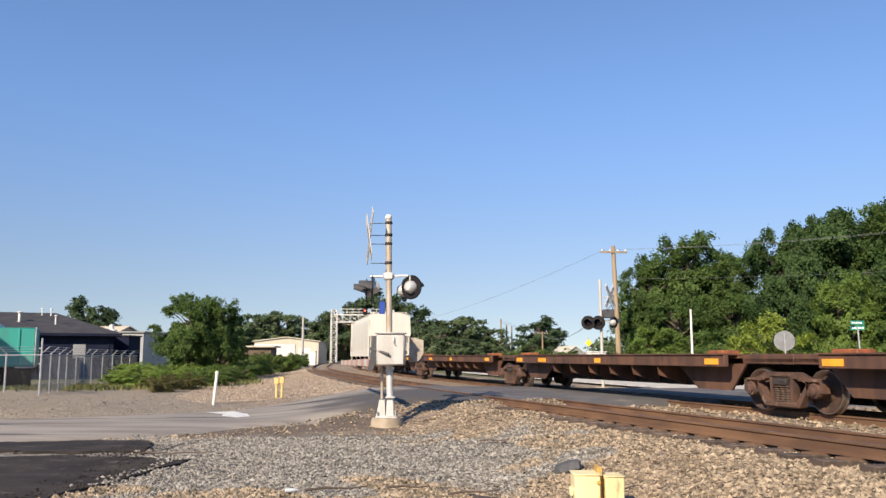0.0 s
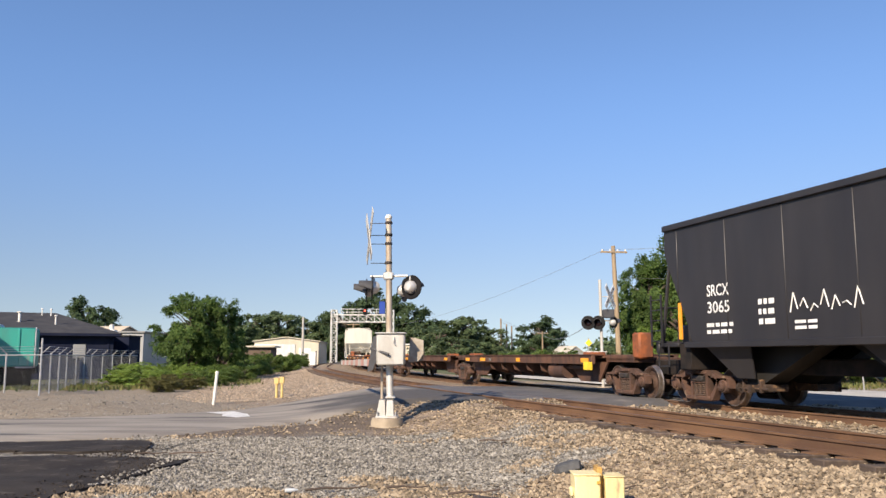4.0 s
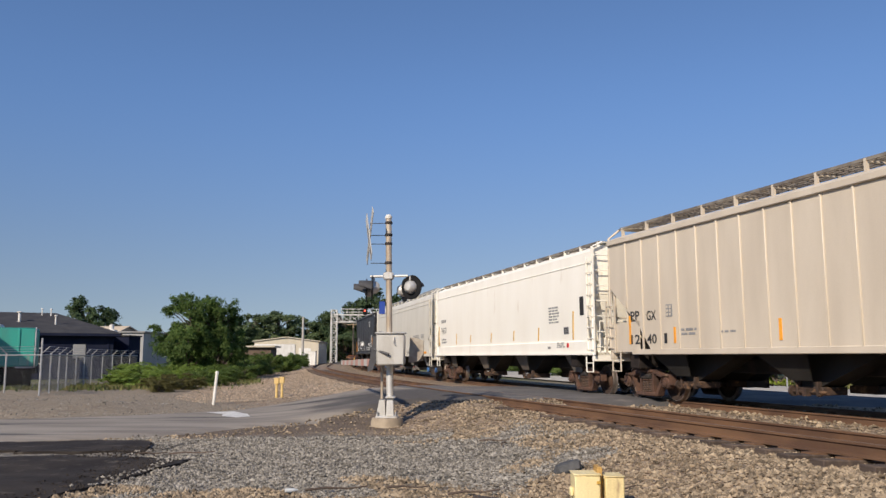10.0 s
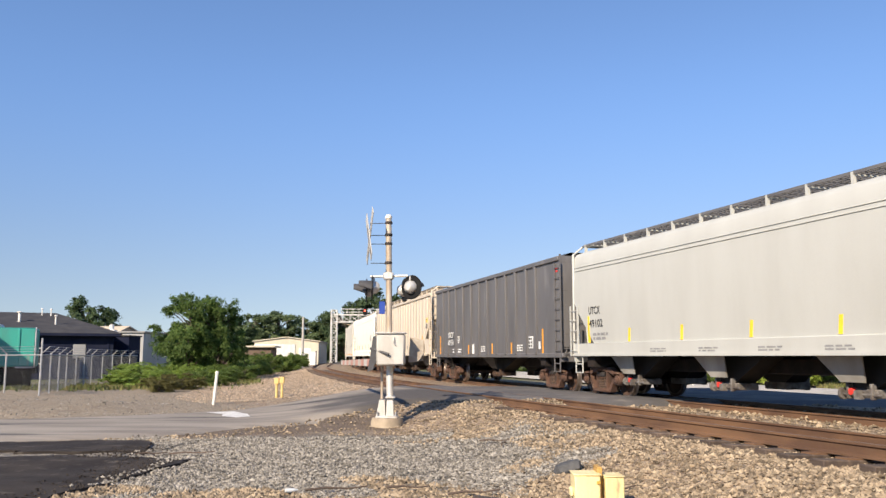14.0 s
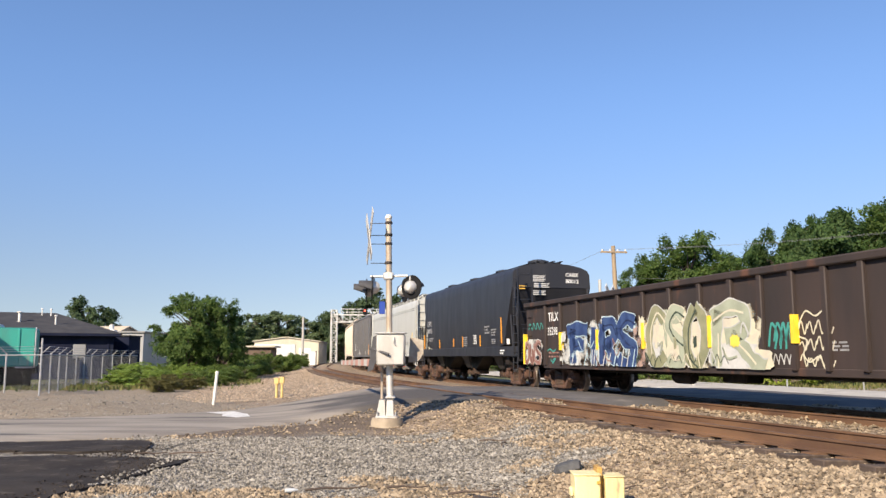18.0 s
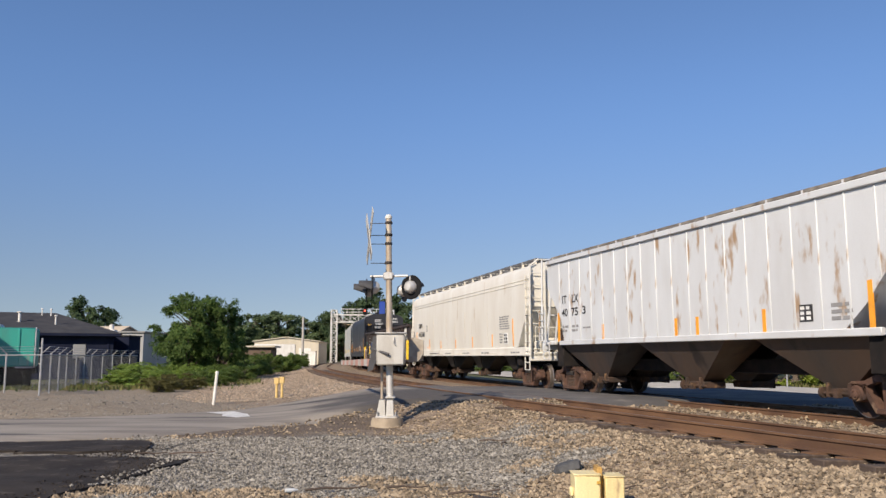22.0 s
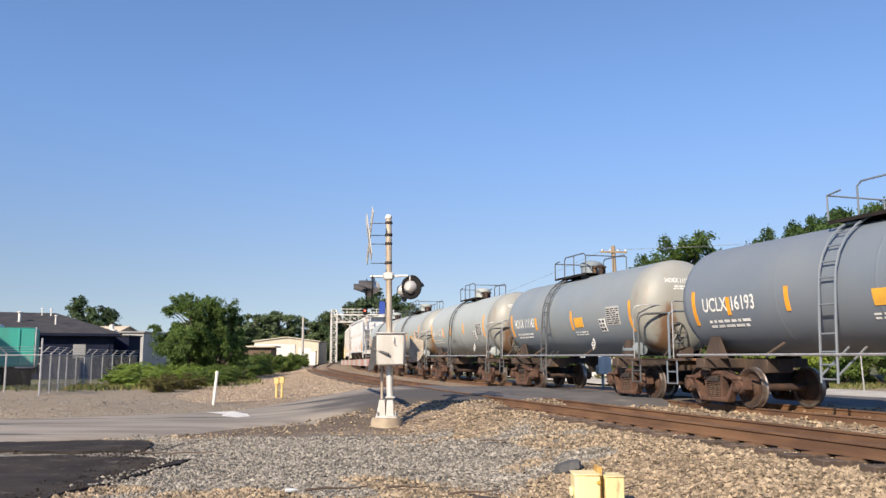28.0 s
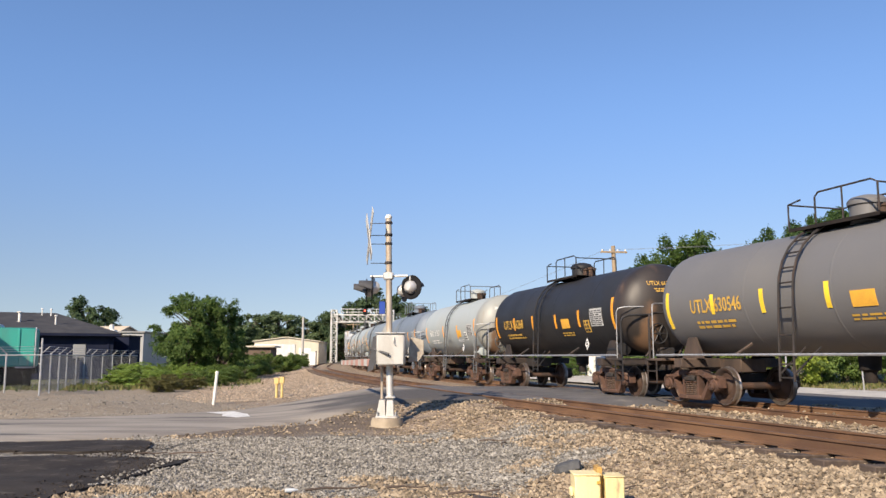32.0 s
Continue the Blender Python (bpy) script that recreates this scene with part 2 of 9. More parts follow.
def ground_z(x, y):
    """Height of the ground: level yard, a bank of ballast under the tracks, uneven gravel in front."""
    o = outward(x, y)
    wide = shoulder(y)
    bed = smooth(8.6 + wide, 6.0, o) * smooth(-7.0, -3.2, o)          # 1 on the track bed
    z = 0.31 * bed
    mound = 0.12 * math.exp(-((x - 1.2) ** 2 / 1.6 + (y - 17.2) ** 2 / 0.8)) + 0.08 * math.exp(-((x - 0.2) ** 2 / 0.5 + (y - 18.3) ** 2 / 0.3))
    near = smooth(45, 20, math.hypot(x, y))
    z += mound + near * 0.035 * noise.noise(Vector((x * 0.7, y * 0.7, 0.3))) + near * 0.02 * noise.noise(Vector((x * 2.1, y * 2.1, 4.0)))
    bank = math.exp(-((y - 25.5 - 0.12 * x) ** 2) / 5.0) * smooth(-8, -11, x) * smooth(-45, -30, x)
    z += bank * (0.26 + 0.2 * noise.noise(Vector((x * 0.35, y * 0.35, 2.0))) + 0.1 * noise.noise(Vector((x * 1.1, y * 1.1, 7.0))))
    if -12.0 < x < 3.0:
        # the verge is made up to the road's edge, and the bed dips under the asphalt
        ahead = float(np.interp(x, [p[0] for p in ROAD_EDGE_NEAR], [p[1] for p in ROAD_EDGE_NEAR])) - y
        if 0 < ahead < 1.7:
            z = max(z, z + (road_z(x, y + ahead) - 0.05 - z) * smooth(1.7, 0.0, ahead) * smooth(-12, -9, x))
    far = math.hypot(x, y)
    z += 0.5 * smooth(60, 140, far) * noise.noise(Vector((x * 0.01, y * 0.01, 9.0)))
    return z


def zone(nt, lo, hi, value, dist=0.5):
    """A soft, ragged 0-to-1 step of a value socket."""
    N, L = nt.nodes, nt.links
    r = N.new("ShaderNodeMapRange")
    r.interpolation_type = "SMOOTHSTEP"
    L.new(value, r.inputs["Value"])
    r.inputs["From Min"].default_value, r.inputs["From Max"].default_value = lo, hi
    return r.outputs["Result"]


def ground_material():
    m = bpy.data.materials.new("ballast_gravel_and_grass")
    m.use_nodes = True
    nt = m.node_tree
    N, L = nt.nodes, nt.links
    b = N["Principled BSDF"]
    b.inputs["Roughness"].default_value = 0.95
    tc = N.new("ShaderNodeTexCoord")

    def noise_tex(scale, detail=4.0, kind="ShaderNodeTexNoise", out="Fac"):
        n = N.new(kind)
        n.inputs["Scale"].default_value = scale
        if kind == "ShaderNodeTexNoise":
            n.inputs["Detail"].default_value = detail
        L.new(tc.outputs["Object"], n.inputs["Vector"])
        return n.outputs[out]

    def calc(op, a, c):
        x = N.new("ShaderNodeMath")
        x.operation = op
        for i, s in enumerate((a, c)):
            if isinstance(s, (int, float)):
                x.inputs[i].default_value = s
            else:
                L.new(s, x.inputs[i])
        return x.outputs[0]

    def mix(f, a, c, mode="MIX"):
        x = N.new("ShaderNodeMix")
        x.data_type, x.blend_type = "RGBA", mode
        if isinstance(f, float):
            x.inputs[0].default_value = f
        else:
            L.new(f, x.inputs[0])
        for s, v in ((6, a), (7, c)):
            if isinstance(v, tuple):
                x.inputs[s].default_value = (*v, 1)
            else:
                L.new(v, x.inputs[s])
        return x.outputs[2]

    def dist_to(x, y, sx=1.0, sy=1.0, rot=0.0):
        mp = N.new("ShaderNodeMapping")
        mp.vector_type = "TEXTURE"
        mp.inputs["Location"].default_value = (x, y, 0)
        mp.inputs["Rotation"].default_value = (0, 0, rot)
        mp.inputs["Scale"].default_value = (sx, sy, 1000)
        L.new(tc.outputs["Object"], mp.inputs["Vector"])
        ln = N.new("ShaderNodeVectorMath")
        ln.operation = "LENGTH"
        L.new(mp.outputs[0], ln.inputs[0])
        return ln.outputs["Value"]

    wob = noise_tex(0.9, 5.0)
    wob_small = noise_tex(5.0, 4.0)
    # stones: cells with their own tone
    cell = N.new("ShaderNodeTexVoronoi")
    cell.inputs["Scale"].default_value = 17.0
    L.new(tc.outputs["Object"], cell.inputs["Vector"])
    tone = N.new("ShaderNodeSeparateColor")
    L.new(cell.outputs["Color"], tone.inputs[0])
    tan = mix(tone.outputs[0], (0.144, 0.097, 0.061), (0.404, 0.318, 0.224))
    grey = mix(tone.outputs[0], (0.094, 0.083, 0.066), (0.274, 0.249, 0.206))
    dirt = mix(noise_tex(2.2, 7.0), (0.174, 0.133, 0.090), (0.332, 0.271, 0.195))
    dirt = mix(zone(nt, 0.45, 0.62, noise_tex(9.0)), dirt, mix(tone.outputs[1], (0.187, 0.156, 0.112), (0.376, 0.325, 0.253)))
    grass = mix(noise_tex(1.3, 6.0), (0.045, 0.075, 0.02), (0.15, 0.15, 0.06))
    grass = mix(zone(nt, 0.52, 0.66, noise_tex(0.25)), grass, (0.22, 0.18, 0.11))
    rad = dist_to(CX, CY)
    wav = calc("MULTIPLY", calc("SUBTRACT", wob, 0.5), 3.0)
    o = calc("ADD", calc("SUBTRACT", rad, RAD), wav)
    place = N.new("ShaderNodeSeparateXYZ")
    L.new(tc.outputs["Object"], place.inputs[0])
    run_out = N.new("ShaderNodeMapRange")
    L.new(place.outputs["Y"], run_out.inputs["Value"])
    for socket, value in (("From Min", 38.0), ("From Max", 95.0), ("To Min", 3.4), ("To Max", -2.0)):
        run_out.inputs[socket].default_value = value
    shoulder_wide = calc("MULTIPLY", zone(nt, 22.0, 34.0, place.outputs["Y"]), run_out.outputs[0])
    bed = calc("MULTIPLY", zone(nt, 10.8, 8.6, calc("SUBTRACT", o, shoulder_wide)), zone(nt, -6.0, -4.5, o))
    far = dist_to(0, 0)
    yard = zone(nt, 62.0, 44.0, calc("ADD", far, calc("MULTIPLY", wav, 2.0)))
    col = mix(yard, grass, dirt)
    greyzone = zone(nt, 1.15, 0.85, calc("ADD", dist_to(-2.7, 12.9, 4.9, 3.8, 0.0), calc("MULTIPLY", calc("SUBTRACT", wob, 0.5), 0.9)))
    col = mix(bed, col, tan)
    col = mix(greyzone, col, grey)
    col = mix(zone(nt, 0.55, 0.75, noise_tex(1.6, 6.0)), col, mix(0.5, col, (0.12, 0.09, 0.065)))
    soil = zone(nt, 1.2, 0.7, calc("ADD", dist_to(-4.0, 17.7, 3.4, 1.5, 0.25), calc("MULTIPLY", calc("SUBTRACT", wob, 0.5), 1.2)))
    col = mix(soil, col, mix(noise_tex(6.0, 6.0), (0.075, 0.055, 0.04), (0.19, 0.145, 0.105)))
    grit = N.new("ShaderNodeMapRange")
    L.new(noise_tex(70.0, 3.0), grit.inputs["Value"])
    grit.inputs["To Min"].default_value, grit.inputs["To Max"].default_value = 0.72, 1.28
    col = mix(1.0, col, grit.outputs["Result"], "MULTIPLY")
    L.new(col, b.inputs["Base Color"])
    bp = N.new("ShaderNodeBump")
    bp.inputs["Strength"].default_value, bp.inputs["Distance"].default_value = 0.9, 0.035
    L.new(cell.outputs["Distance"], bp.inputs["Height"])
    bp.invert = True
    L.new(bp.outputs["Normal"], b.inputs["Normal"])
    return m


m_ground = ground_material()


def build_ground():
    vs, fs, rows = [], [], []
    radii = [0.0] + [1.5 * 1.045 ** i for i in range(166)]
    n = 220
    vs.append((0, 0, ground_z(0, 0)))
    for r in radii[1:]:
        row = []
        for j in range(n):
            # finer steps in the half that is looked at
            u = j / n
            a = math.pi / 2 + (2 * math.pi) * (u - 0.5 + 0.72 * math.sin(2 * math.pi * (u - 0.5)) / (2 * math.pi) * -1)
            x, y = r * math.cos(a), r * math.sin(a)
            row.append(len(vs))
            vs.append((x, y, ground_z(x, y)))
        rows.append(row)
    for j in range(n):
        fs.append((0, rows[0][j], rows[0][(j + 1) % n]))
    for a, b in zip(rows, rows[1:]):
        for j in range(n):
            fs.append((a[j], b[j], b[(j + 1) % n], a[(j + 1) % n]))
    s = Shape().add(vs, fs)
    return thing("ground", "gravelly railway yard ground of tan ballast, grey stone and dry grass", "ground", kind="structure", data=s, mats=m_ground, sharp=80)


build_ground()

m_asphalt = material("worn_grey_asphalt", (0.2, 0.175, 0.148), 0.9, 0, (0.31, 0.275, 0.23), 0.6, 0.8, (0.35, 2.2, 1), (0.061, 0.058, 0.055), 0.4, 0.6, 90.0, 0.5)


def darker_at_crossing(m):
    """The newer asphalt round the rails: dark, running out in a ragged edge."""
    N, L = m.node_tree.nodes, m.node_tree.links
    b = N["Principled BSDF"]
    old = b.inputs["Base Color"].links[0].from_socket
    tc, mp, ln = N.new("ShaderNodeTexCoord"), N.new("ShaderNodeMapping"), N.new("ShaderNodeVectorMath")
    mp.vector_type = "TEXTURE"
    mp.inputs["Location"].default_value, mp.inputs["Scale"].default_value = (2.0, 22.5, 0), (1, 1, 1000)
    ln.operation = "LENGTH"
    no, ad, mr, mx = N.new("ShaderNodeTexNoise"), N.new("ShaderNodeMath"), N.new("ShaderNodeMapRange"), N.new("ShaderNodeMix")
    no.inputs["Scale"].default_value = 0.9
    ad.operation = "MULTIPLY_ADD"
    ad.inputs[1].default_value = 3.0
    L.new(tc.outputs["Object"], mp.inputs["Vector"])
    L.new(mp.outputs[0], ln.inputs[0])
    L.new(tc.outputs["Object"], no.inputs["Vector"])
    L.new(no.outputs["Fac"], ad.inputs[0])
    L.new(ln.outputs["Value"], ad.inputs[2])
    L.new(ad.outputs[0], mr.inputs["Value"])
    mr.interpolation_type = "SMOOTHSTEP"
    mr.inputs["From Min"].default_value, mr.inputs["From Max"].default_value = 7.6, 5.6
    mx.data_type = "RGBA"
    L.new(mr.outputs[0], mx.inputs[0])
    L.new(old, mx.inputs[6])
    mx.inputs[7].default_value = (0.078, 0.07, 0.064, 1)
    L.new(mx.outputs[2], b.inputs["Base Color"])


darker_at_crossing(m_asphalt)
m_asphalt_dark = material("fresh_dark_asphalt", (0.027, 0.0225, 0.02), 0.95, 0, (0.048, 0.04, 0.034), 0.4, 1.5, third=(0.09, 0.078, 0.066), third_amount=0.3, third_scale=5, grain=90, bump=0.4, gloss=0.2)
m_concrete = material("pale_concrete", (0.45, 0.43, 0.39), 0.85, 0, (0.34, 0.32, 0.29), 0.4, 1.5, bump=0.3)
m_roadpaint = material("worn_white_road_paint", (0.75, 0.74, 0.70), 0.7, 0, (0.5, 0.48, 0.45), 0.35, 5.0, bump=0.2)


def ribbon(near, far, n_along, n_across, z_of, lift, taper=False):
    """A sheet between two edge lines, following a height, with a skirt at its rim."""
    def at(line, t):
        d = [0.0]
        for p, q in zip(line, line[1:]):
            d.append(d[-1] + math.hypot(q[0] - p[0], q[1] - p[1]))
        want = t * d[-1]
        for i in range(len(line) - 1):
            if want <= d[i + 1] or i == len(line) - 2:
                k = (want - d[i]) / (d[i + 1] - d[i])
                return (line[i][0] + (line[i + 1][0] - line[i][0]) * k, line[i][1] + (line[i + 1][1] - line[i][1]) * k)
    s, vs = Shape(), []
    for i in range(n_along + 1):
        a, b = at(near, i / n_along), at(far, i / n_along)
        for j in range(n_across + 1):
            k = j / n_across
            x, y = a[0] + (b[0] - a[0]) * k, a[1] + (b[1] - a[1]) * k
            if j == 0 or j == n_across:
                w = 0.16 * noise.noise(Vector((x * 1.7, y * 1.7, 2.0))) + 0.2 * noise.noise(Vector((x * 5, y * 5, 5.0)))
                x, y = x + w, y + w
            z = z_of(x, y) + lift
            if taper and (j == 0 or j == n_across):
                z = min(z, ground_z(x, y) - 0.02)
            vs.append((x, y, z))
    m = n_across + 1
    fs = [(i * m + j, i * m + j + 1, (i + 1) * m + j + 1, (i + 1) * m + j) for i in range(n_along) for j in range(n_across)]
    base = len(vs)
    rim = [j for j in range(m)] + [i * m + m - 1 for i in range(1, n_along + 1)] + [n_along * m + j for j in range(m - 2, -1, -1)] + [i * m for i in range(n_along - 1, 0, -1)]
    vs += [(vs[i][0], vs[i][1], vs[i][2] - 0.3) for i in rim]
    fs += [(rim[k], base + k, base + (k + 1) % len(rim), rim[(k + 1) % len(rim)]) for k in range(len(rim))]
    return s.add(vs, fs)


def build_road():
    s = ribbon(ROAD_EDGE_NEAR, ROAD_EDGE_FAR, 120, 14, lambda x, y: max(road_z(x, y), ground_z(x, y) + 0.02), 0.0, True)
    thing("road", "worn grey asphalt road rising to the level crossing", "road", kind="structure", data=s, mats=m_asphalt, sharp=60)
    # the crossing surface between and beside the rails
    def strip(name, o0, o1, z, drop=0.0):
        sa, sb = -134.9, -125.5
        rows = []
        sh = Shape()
        vs = []
        n = 24
        for i in range(n + 1):
            sv = sa + (sb - sa) * i / n if i else sa - 0.7
            dip = 0.0 if i else 0.3
            for o, zz in ((o0, z - 0.2), (o0, z), (o1, z - drop), (o1, z - 0.2 - drop)):
                p = on_track(sv + (o0 * 0.28 if o == o0 else o1 * 0.28), o, zz - dip)
                vs.append(tuple(p))
        sh.add(vs, [(4 * i + j, 4 * i + j + 1, 4 * i + 5 + j, 4 * i + 4 + j) for i in range(n) for j in range(3)] + [(0, 1, 2, 3), (4 * n, 4 * n + 3, 4 * n + 2, 4 * n + 1)])
        return thing(name, "dark asphalt infill of the level crossing between the rails", "road", kind="structure", data=sh, mats=m_asphalt_mid)
    g = 0.72
    strip("pavement", SPACING + g + 0.06, SPACING + 2.9, RAIL_Z_NEAR - 0.015, 0.24)
    strip("pavement", SPACING - g + 0.09, SPACING + g - 0.09, RAIL_Z_NEAR - 0.02)
    strip("pavement", g + 0.06, SPACING - g - 0.05, RAIL_Z_NEAR - 0.05)
    strip("pavement", -g + 0.09, g - 0.09, RAIL_Z - 0.015)
    strip("pavement", -6.0, -g - 0.05, RAIL_Z - 0.03)
    # road on the far side, running along the line
    vs, n = [], 60
    s = Shape()
    for i in range(n + 1):
        sv = -190 + 110 * i / n
        for o, z in ((-8.2, 0.10), (-8.3, 0.16), (-13.5, 0.2), (-13.6, 0.1)):
            vs.append(tuple(on_track(sv, o, z)))
    s.add(vs, [(4 * i + j, 4 * i + j + 1, 4 * i + 5 + j, 4 * i + 4 + j) for i in range(n) for j in range(3)])
    thing("road", "pale concrete road beyond the tracks", "road", kind="structure", data=s, mats=m_concrete)
    # dark new asphalt in front, with a paler seam
    s = ribbon([(-30, 2.0), (-8.0, 4.0), (-4.9, 7.0), (-4.45, 8.6), (-4.35, 9.2), (-4.1, 10.2), (-3.95, 11.3), (-3.9, 12.3)],
               [(-30, 9.5), (-12.0, 11.7), (-9.0, 12.5), (-7.6, 12.62), (-6.6, 12.7), (-5.8, 12.74), (-4.8, 12.72)], 150, 10, lambda x, y: ground_z(x, y), 0.035)
    thing("pavement", "patch of dark fresh asphalt at the road's edge", "pavement", kind="structure", data=s, mats=m_asphalt_dark, sharp=60)
    s = ribbon([(-30, 9.9), (-12.0, 11.9), (-8.0, 13.25), (-5.9, 13.33), (-4.85, 13.45)], [(-30, 11.5), (-12, 13.0), (-8.4, 14.6), (-6.6, 15.1), (-5.3, 15.2)], 150, 6, lambda x, y: ground_z(x, y), 0.04)
    thing("pavement", "strip of dark asphalt beside the worn road", "pavement", kind="structure", data=s, mats=m_asphalt_dark, sharp=60)
    z = max(road_z(-5.6, 21.8), ground_z(-5.6, 21.8)) + 0.012
    s = Shape().sheet([(-6.35, 22.2), (-5.75, 22.7), (-5.3, 21.9), (-4.65, 21.2), (-5.1, 20.4), (-5.6, 20.9), (-5.75, 21.6)], z)
    thing("road_marking", "worn white stop line painted on the asphalt", "road marking", data=s, mats=m_roadpaint, sharp=0)


m_asphalt_mid = material("dark_crossing_asphalt", (0.085, 0.082, 0.082), 0.85, 0, (0.14, 0.13, 0.125), 0.5, 1.0, third=(0.2, 0.18, 0.16), third_amount=0.25, third_scale=2, grain=90, bump=0.5)
build_road()


def rail_mesh(off, z, s0, s1, n):
    prof = [(-0.07, -0.17), (-0.07, -0.155), (-0.012, -0.135), (-0.012, -0.045), (-0.036, -0.03), (-0.036, -0.004), (-0.028, 0.0), (0.028, 0.0), (0.036, -0.004), (0.036, -0.03), (0.012, -0.045), (0.012, -0.135), (0.07, -0.155), (0.07, -0.17)]
    s = Shape()
    rings = [[tuple(on_track(s0 + (s1 - s0) * i / n, off + a, z + b)) for a, b in prof] for i in range(n + 1)]
    s.loft(rings)
    k = len(prof)
    s.s = [1 if (j % k) == 6 and j < n * k else 0 for j in range(len(s.f))]
    return s


def build_tracks():
    for name, off, z, cant in (("track_1", 0.0, RAIL_Z, 0.0), ("track_2", SPACING, RAIL_Z_NEAR, 0.03)):
        tr = thing(name, "standard railway track with rusty rails on timber ties", "railway track", kind="structure")
        for sg in (1, -1):
            part("rail", rail_mesh(off + sg * 0.755, z + sg * cant, -185, 160, 230), [m_rail, m_rail_top], tr, sharp=25)
        tie = Shape().box(-0.115, 0.115, -1.3, 1.3, -0.17, 0.0, 0.012).mesh("tie", m_tie)
        plate = Shape().box(-0.1, 0.1, -0.18, 0.18, 0.0, 0.02).mesh("tie_plate", m_rail)
        rng = random.Random(5 + int(off))
        n = 145
        for i in range(n):
            sv = -158 + 0.56 * i
            if -134.6 < sv < -124.3:
                continue
            m = track_pose(sv + rng.uniform(-0.03, 0.03), off + rng.uniform(-0.05, 0.09), z - 0.19)
            t = part("tie", tie, None, tr, at=m @ pose(0, 0, 0, math.degrees(2 * cant / 1.51), 0, rng.uniform(-1, 1)))
            if i < 60:
                for sg in (1, -1):
                    part("tie_plate", plate, None, t, at=(0, sg * 0.755, 0))


build_tracks()


# loose stones lying on the near ground
def stones(name, label, mat, count, spot, size, seed):
    rng = np.random.RandomState(seed)
    base = np.array([(1, 0, 0), (-1, 0, 0), (0, 1, 0), (0, -1, 0), (0, 0, 1), (0, 0, -1)], float)
    tri = np.array([(0, 2, 4), (2, 1, 4), (1, 3, 4), (3, 0, 4), (2, 0, 5), (1, 2, 5), (3, 1, 5), (0, 3, 5)])
    vs, k = [], 0
    while k < count:
        x, y = spot(rng)
        if x is None:
            continue
        r = size * rng.uniform(0.55, 1.45)
        sh = base * (r * rng.uniform(0.6, 1.2, (6, 1))) * np.array((1.0, 1.0, 0.75)) + rng.uniform(-0.25, 0.25, (6, 3)) * r
        a = rng.uniform(0, 6.28)
        c, s = math.cos(a), math.sin(a)
        sh = sh @ np.array(((c, s, 0), (-s, c, 0), (0, 0, 1)))
        vs.append(sh + np.array((x, y, ground_z(x, y) + r * 0.25 + (0.035 if on_road(x, y) else 0.0))))
        k += 1
    v = np.concatenate(vs)
    f = (tri[None] + 6 * np.arange(count)[:, None, None]).reshape(-1, 3)
    me = bpy.data.meshes.new(name)
    me.from_pydata(v.tolist(), [], f.tolist())
    me.materials.append(mat)
    return tagged(new(name, me), label, "stones", kind="stuff")


m_stone_tan = material("tan_ballast_stone", (0.304, 0.242, 0.166), 0.9, 0, (0.195, 0.148, 0.097), 0.5, 6.0, island=0.62, bump=0.2)
m_stone_grey = material("grey_crushed_stone", (0.262, 0.243, 0.211), 0.9, 0, (0.178, 0.164, 0.14), 0.5, 6.0, island=0.62, bump=0.2)


m_stone_pale = material("pale_tan_ballast_stone", (0.44, 0.35, 0.26), 0.9, 0, (0.34, 0.265, 0.19), 0.5, 6.0, island=0.4, bump=0.2)


def on_road(x, y):
    if -30 < x < 2.2:
        yn = np.interp(x, [p[0] for p in ROAD_EDGE_NEAR], [p[1] for p in ROAD_EDGE_NEAR])
        yf = np.interp(x, [p[0] for p in ROAD_EDGE_FAR], [p[1] for p in ROAD_EDGE_FAR]) if x < -2.0 else 60
        if yn < y < yf:
            return True
    if 5 < y < 12.5 and x < np.interp(y, [7, 8.6, 9.2, 10.2, 11.3, 12.1], [-4.9, -4.45, -4.35, -4.1, -3.95, -3.95]):
        return True
    return x < -4.6 and 12.1 < y < 14.9


def in_grey(x, y):
    d = math.hypot((x + 2.7) / 4.9, (y - 12.9) / 3.8)
    return d + 0.9 * 0.6 * noise.noise(Vector((x * 0.9, y * 0.9, 1.0)))


def grey_spot(rng):
    x, y = rng.uniform(-6.5, 2.6), 7.6 + 8.5 * rng.uniform() ** 1.2
    return (x, y) if in_grey(x, y) < 0.98 and not on_road(x + 0.3 * rng.uniform() ** 3, y) else (None, None)


def tan_spot(rng):
    y = 7.6 + 17 * rng.uniform() ** 1.4
    x = rng.uniform(-6.5, 0.62 * y)
    o = outward(x, y)
    if x < 0.2 and y > 12.5 and rng.uniform() < (0.85 if math.hypot((x + 4.0) / 3.4, (y - 17.7) / 1.5) < 1.0 else 0.55):
        return None, None
    if in_grey(x, y) < 0.9 or on_road(x, y) or o < SPACING - 2.2:
        return None, None
    return x, y


stones("gravel", "loose grey crushed stone on the ground", m_stone_grey, 20000, grey_spot, 0.024, 3)
stones("ballast", "loose tan ballast stones beside the track", m_stone_tan, 32000, tan_spot, 0.031, 4)


def verge_spot(rng):
    x = rng.uniform(-22, -3.5)
    y = np.interp(x, [p[0] for p in ROAD_EDGE_FAR], [p[1] for p in ROAD_EDGE_FAR]) + 0.1 + 15 * rng.uniform() ** 1.3
    return x, y


stones("gravel", "scattered pale gravel on the dirt verge beyond the road", m_stone_grey, 4000, verge_spot, 0.024, 7)


def crumb_spot(rng):
    k = rng.uniform()
    x, y = (-4.15 + 0.35 * rng.normal(), 8.4 + 4.2 * k) if rng.uniform() < 0.6 else (-4.9 + 0.35 * rng.normal(), 12.4 + 2.0 * k)
    return x, y


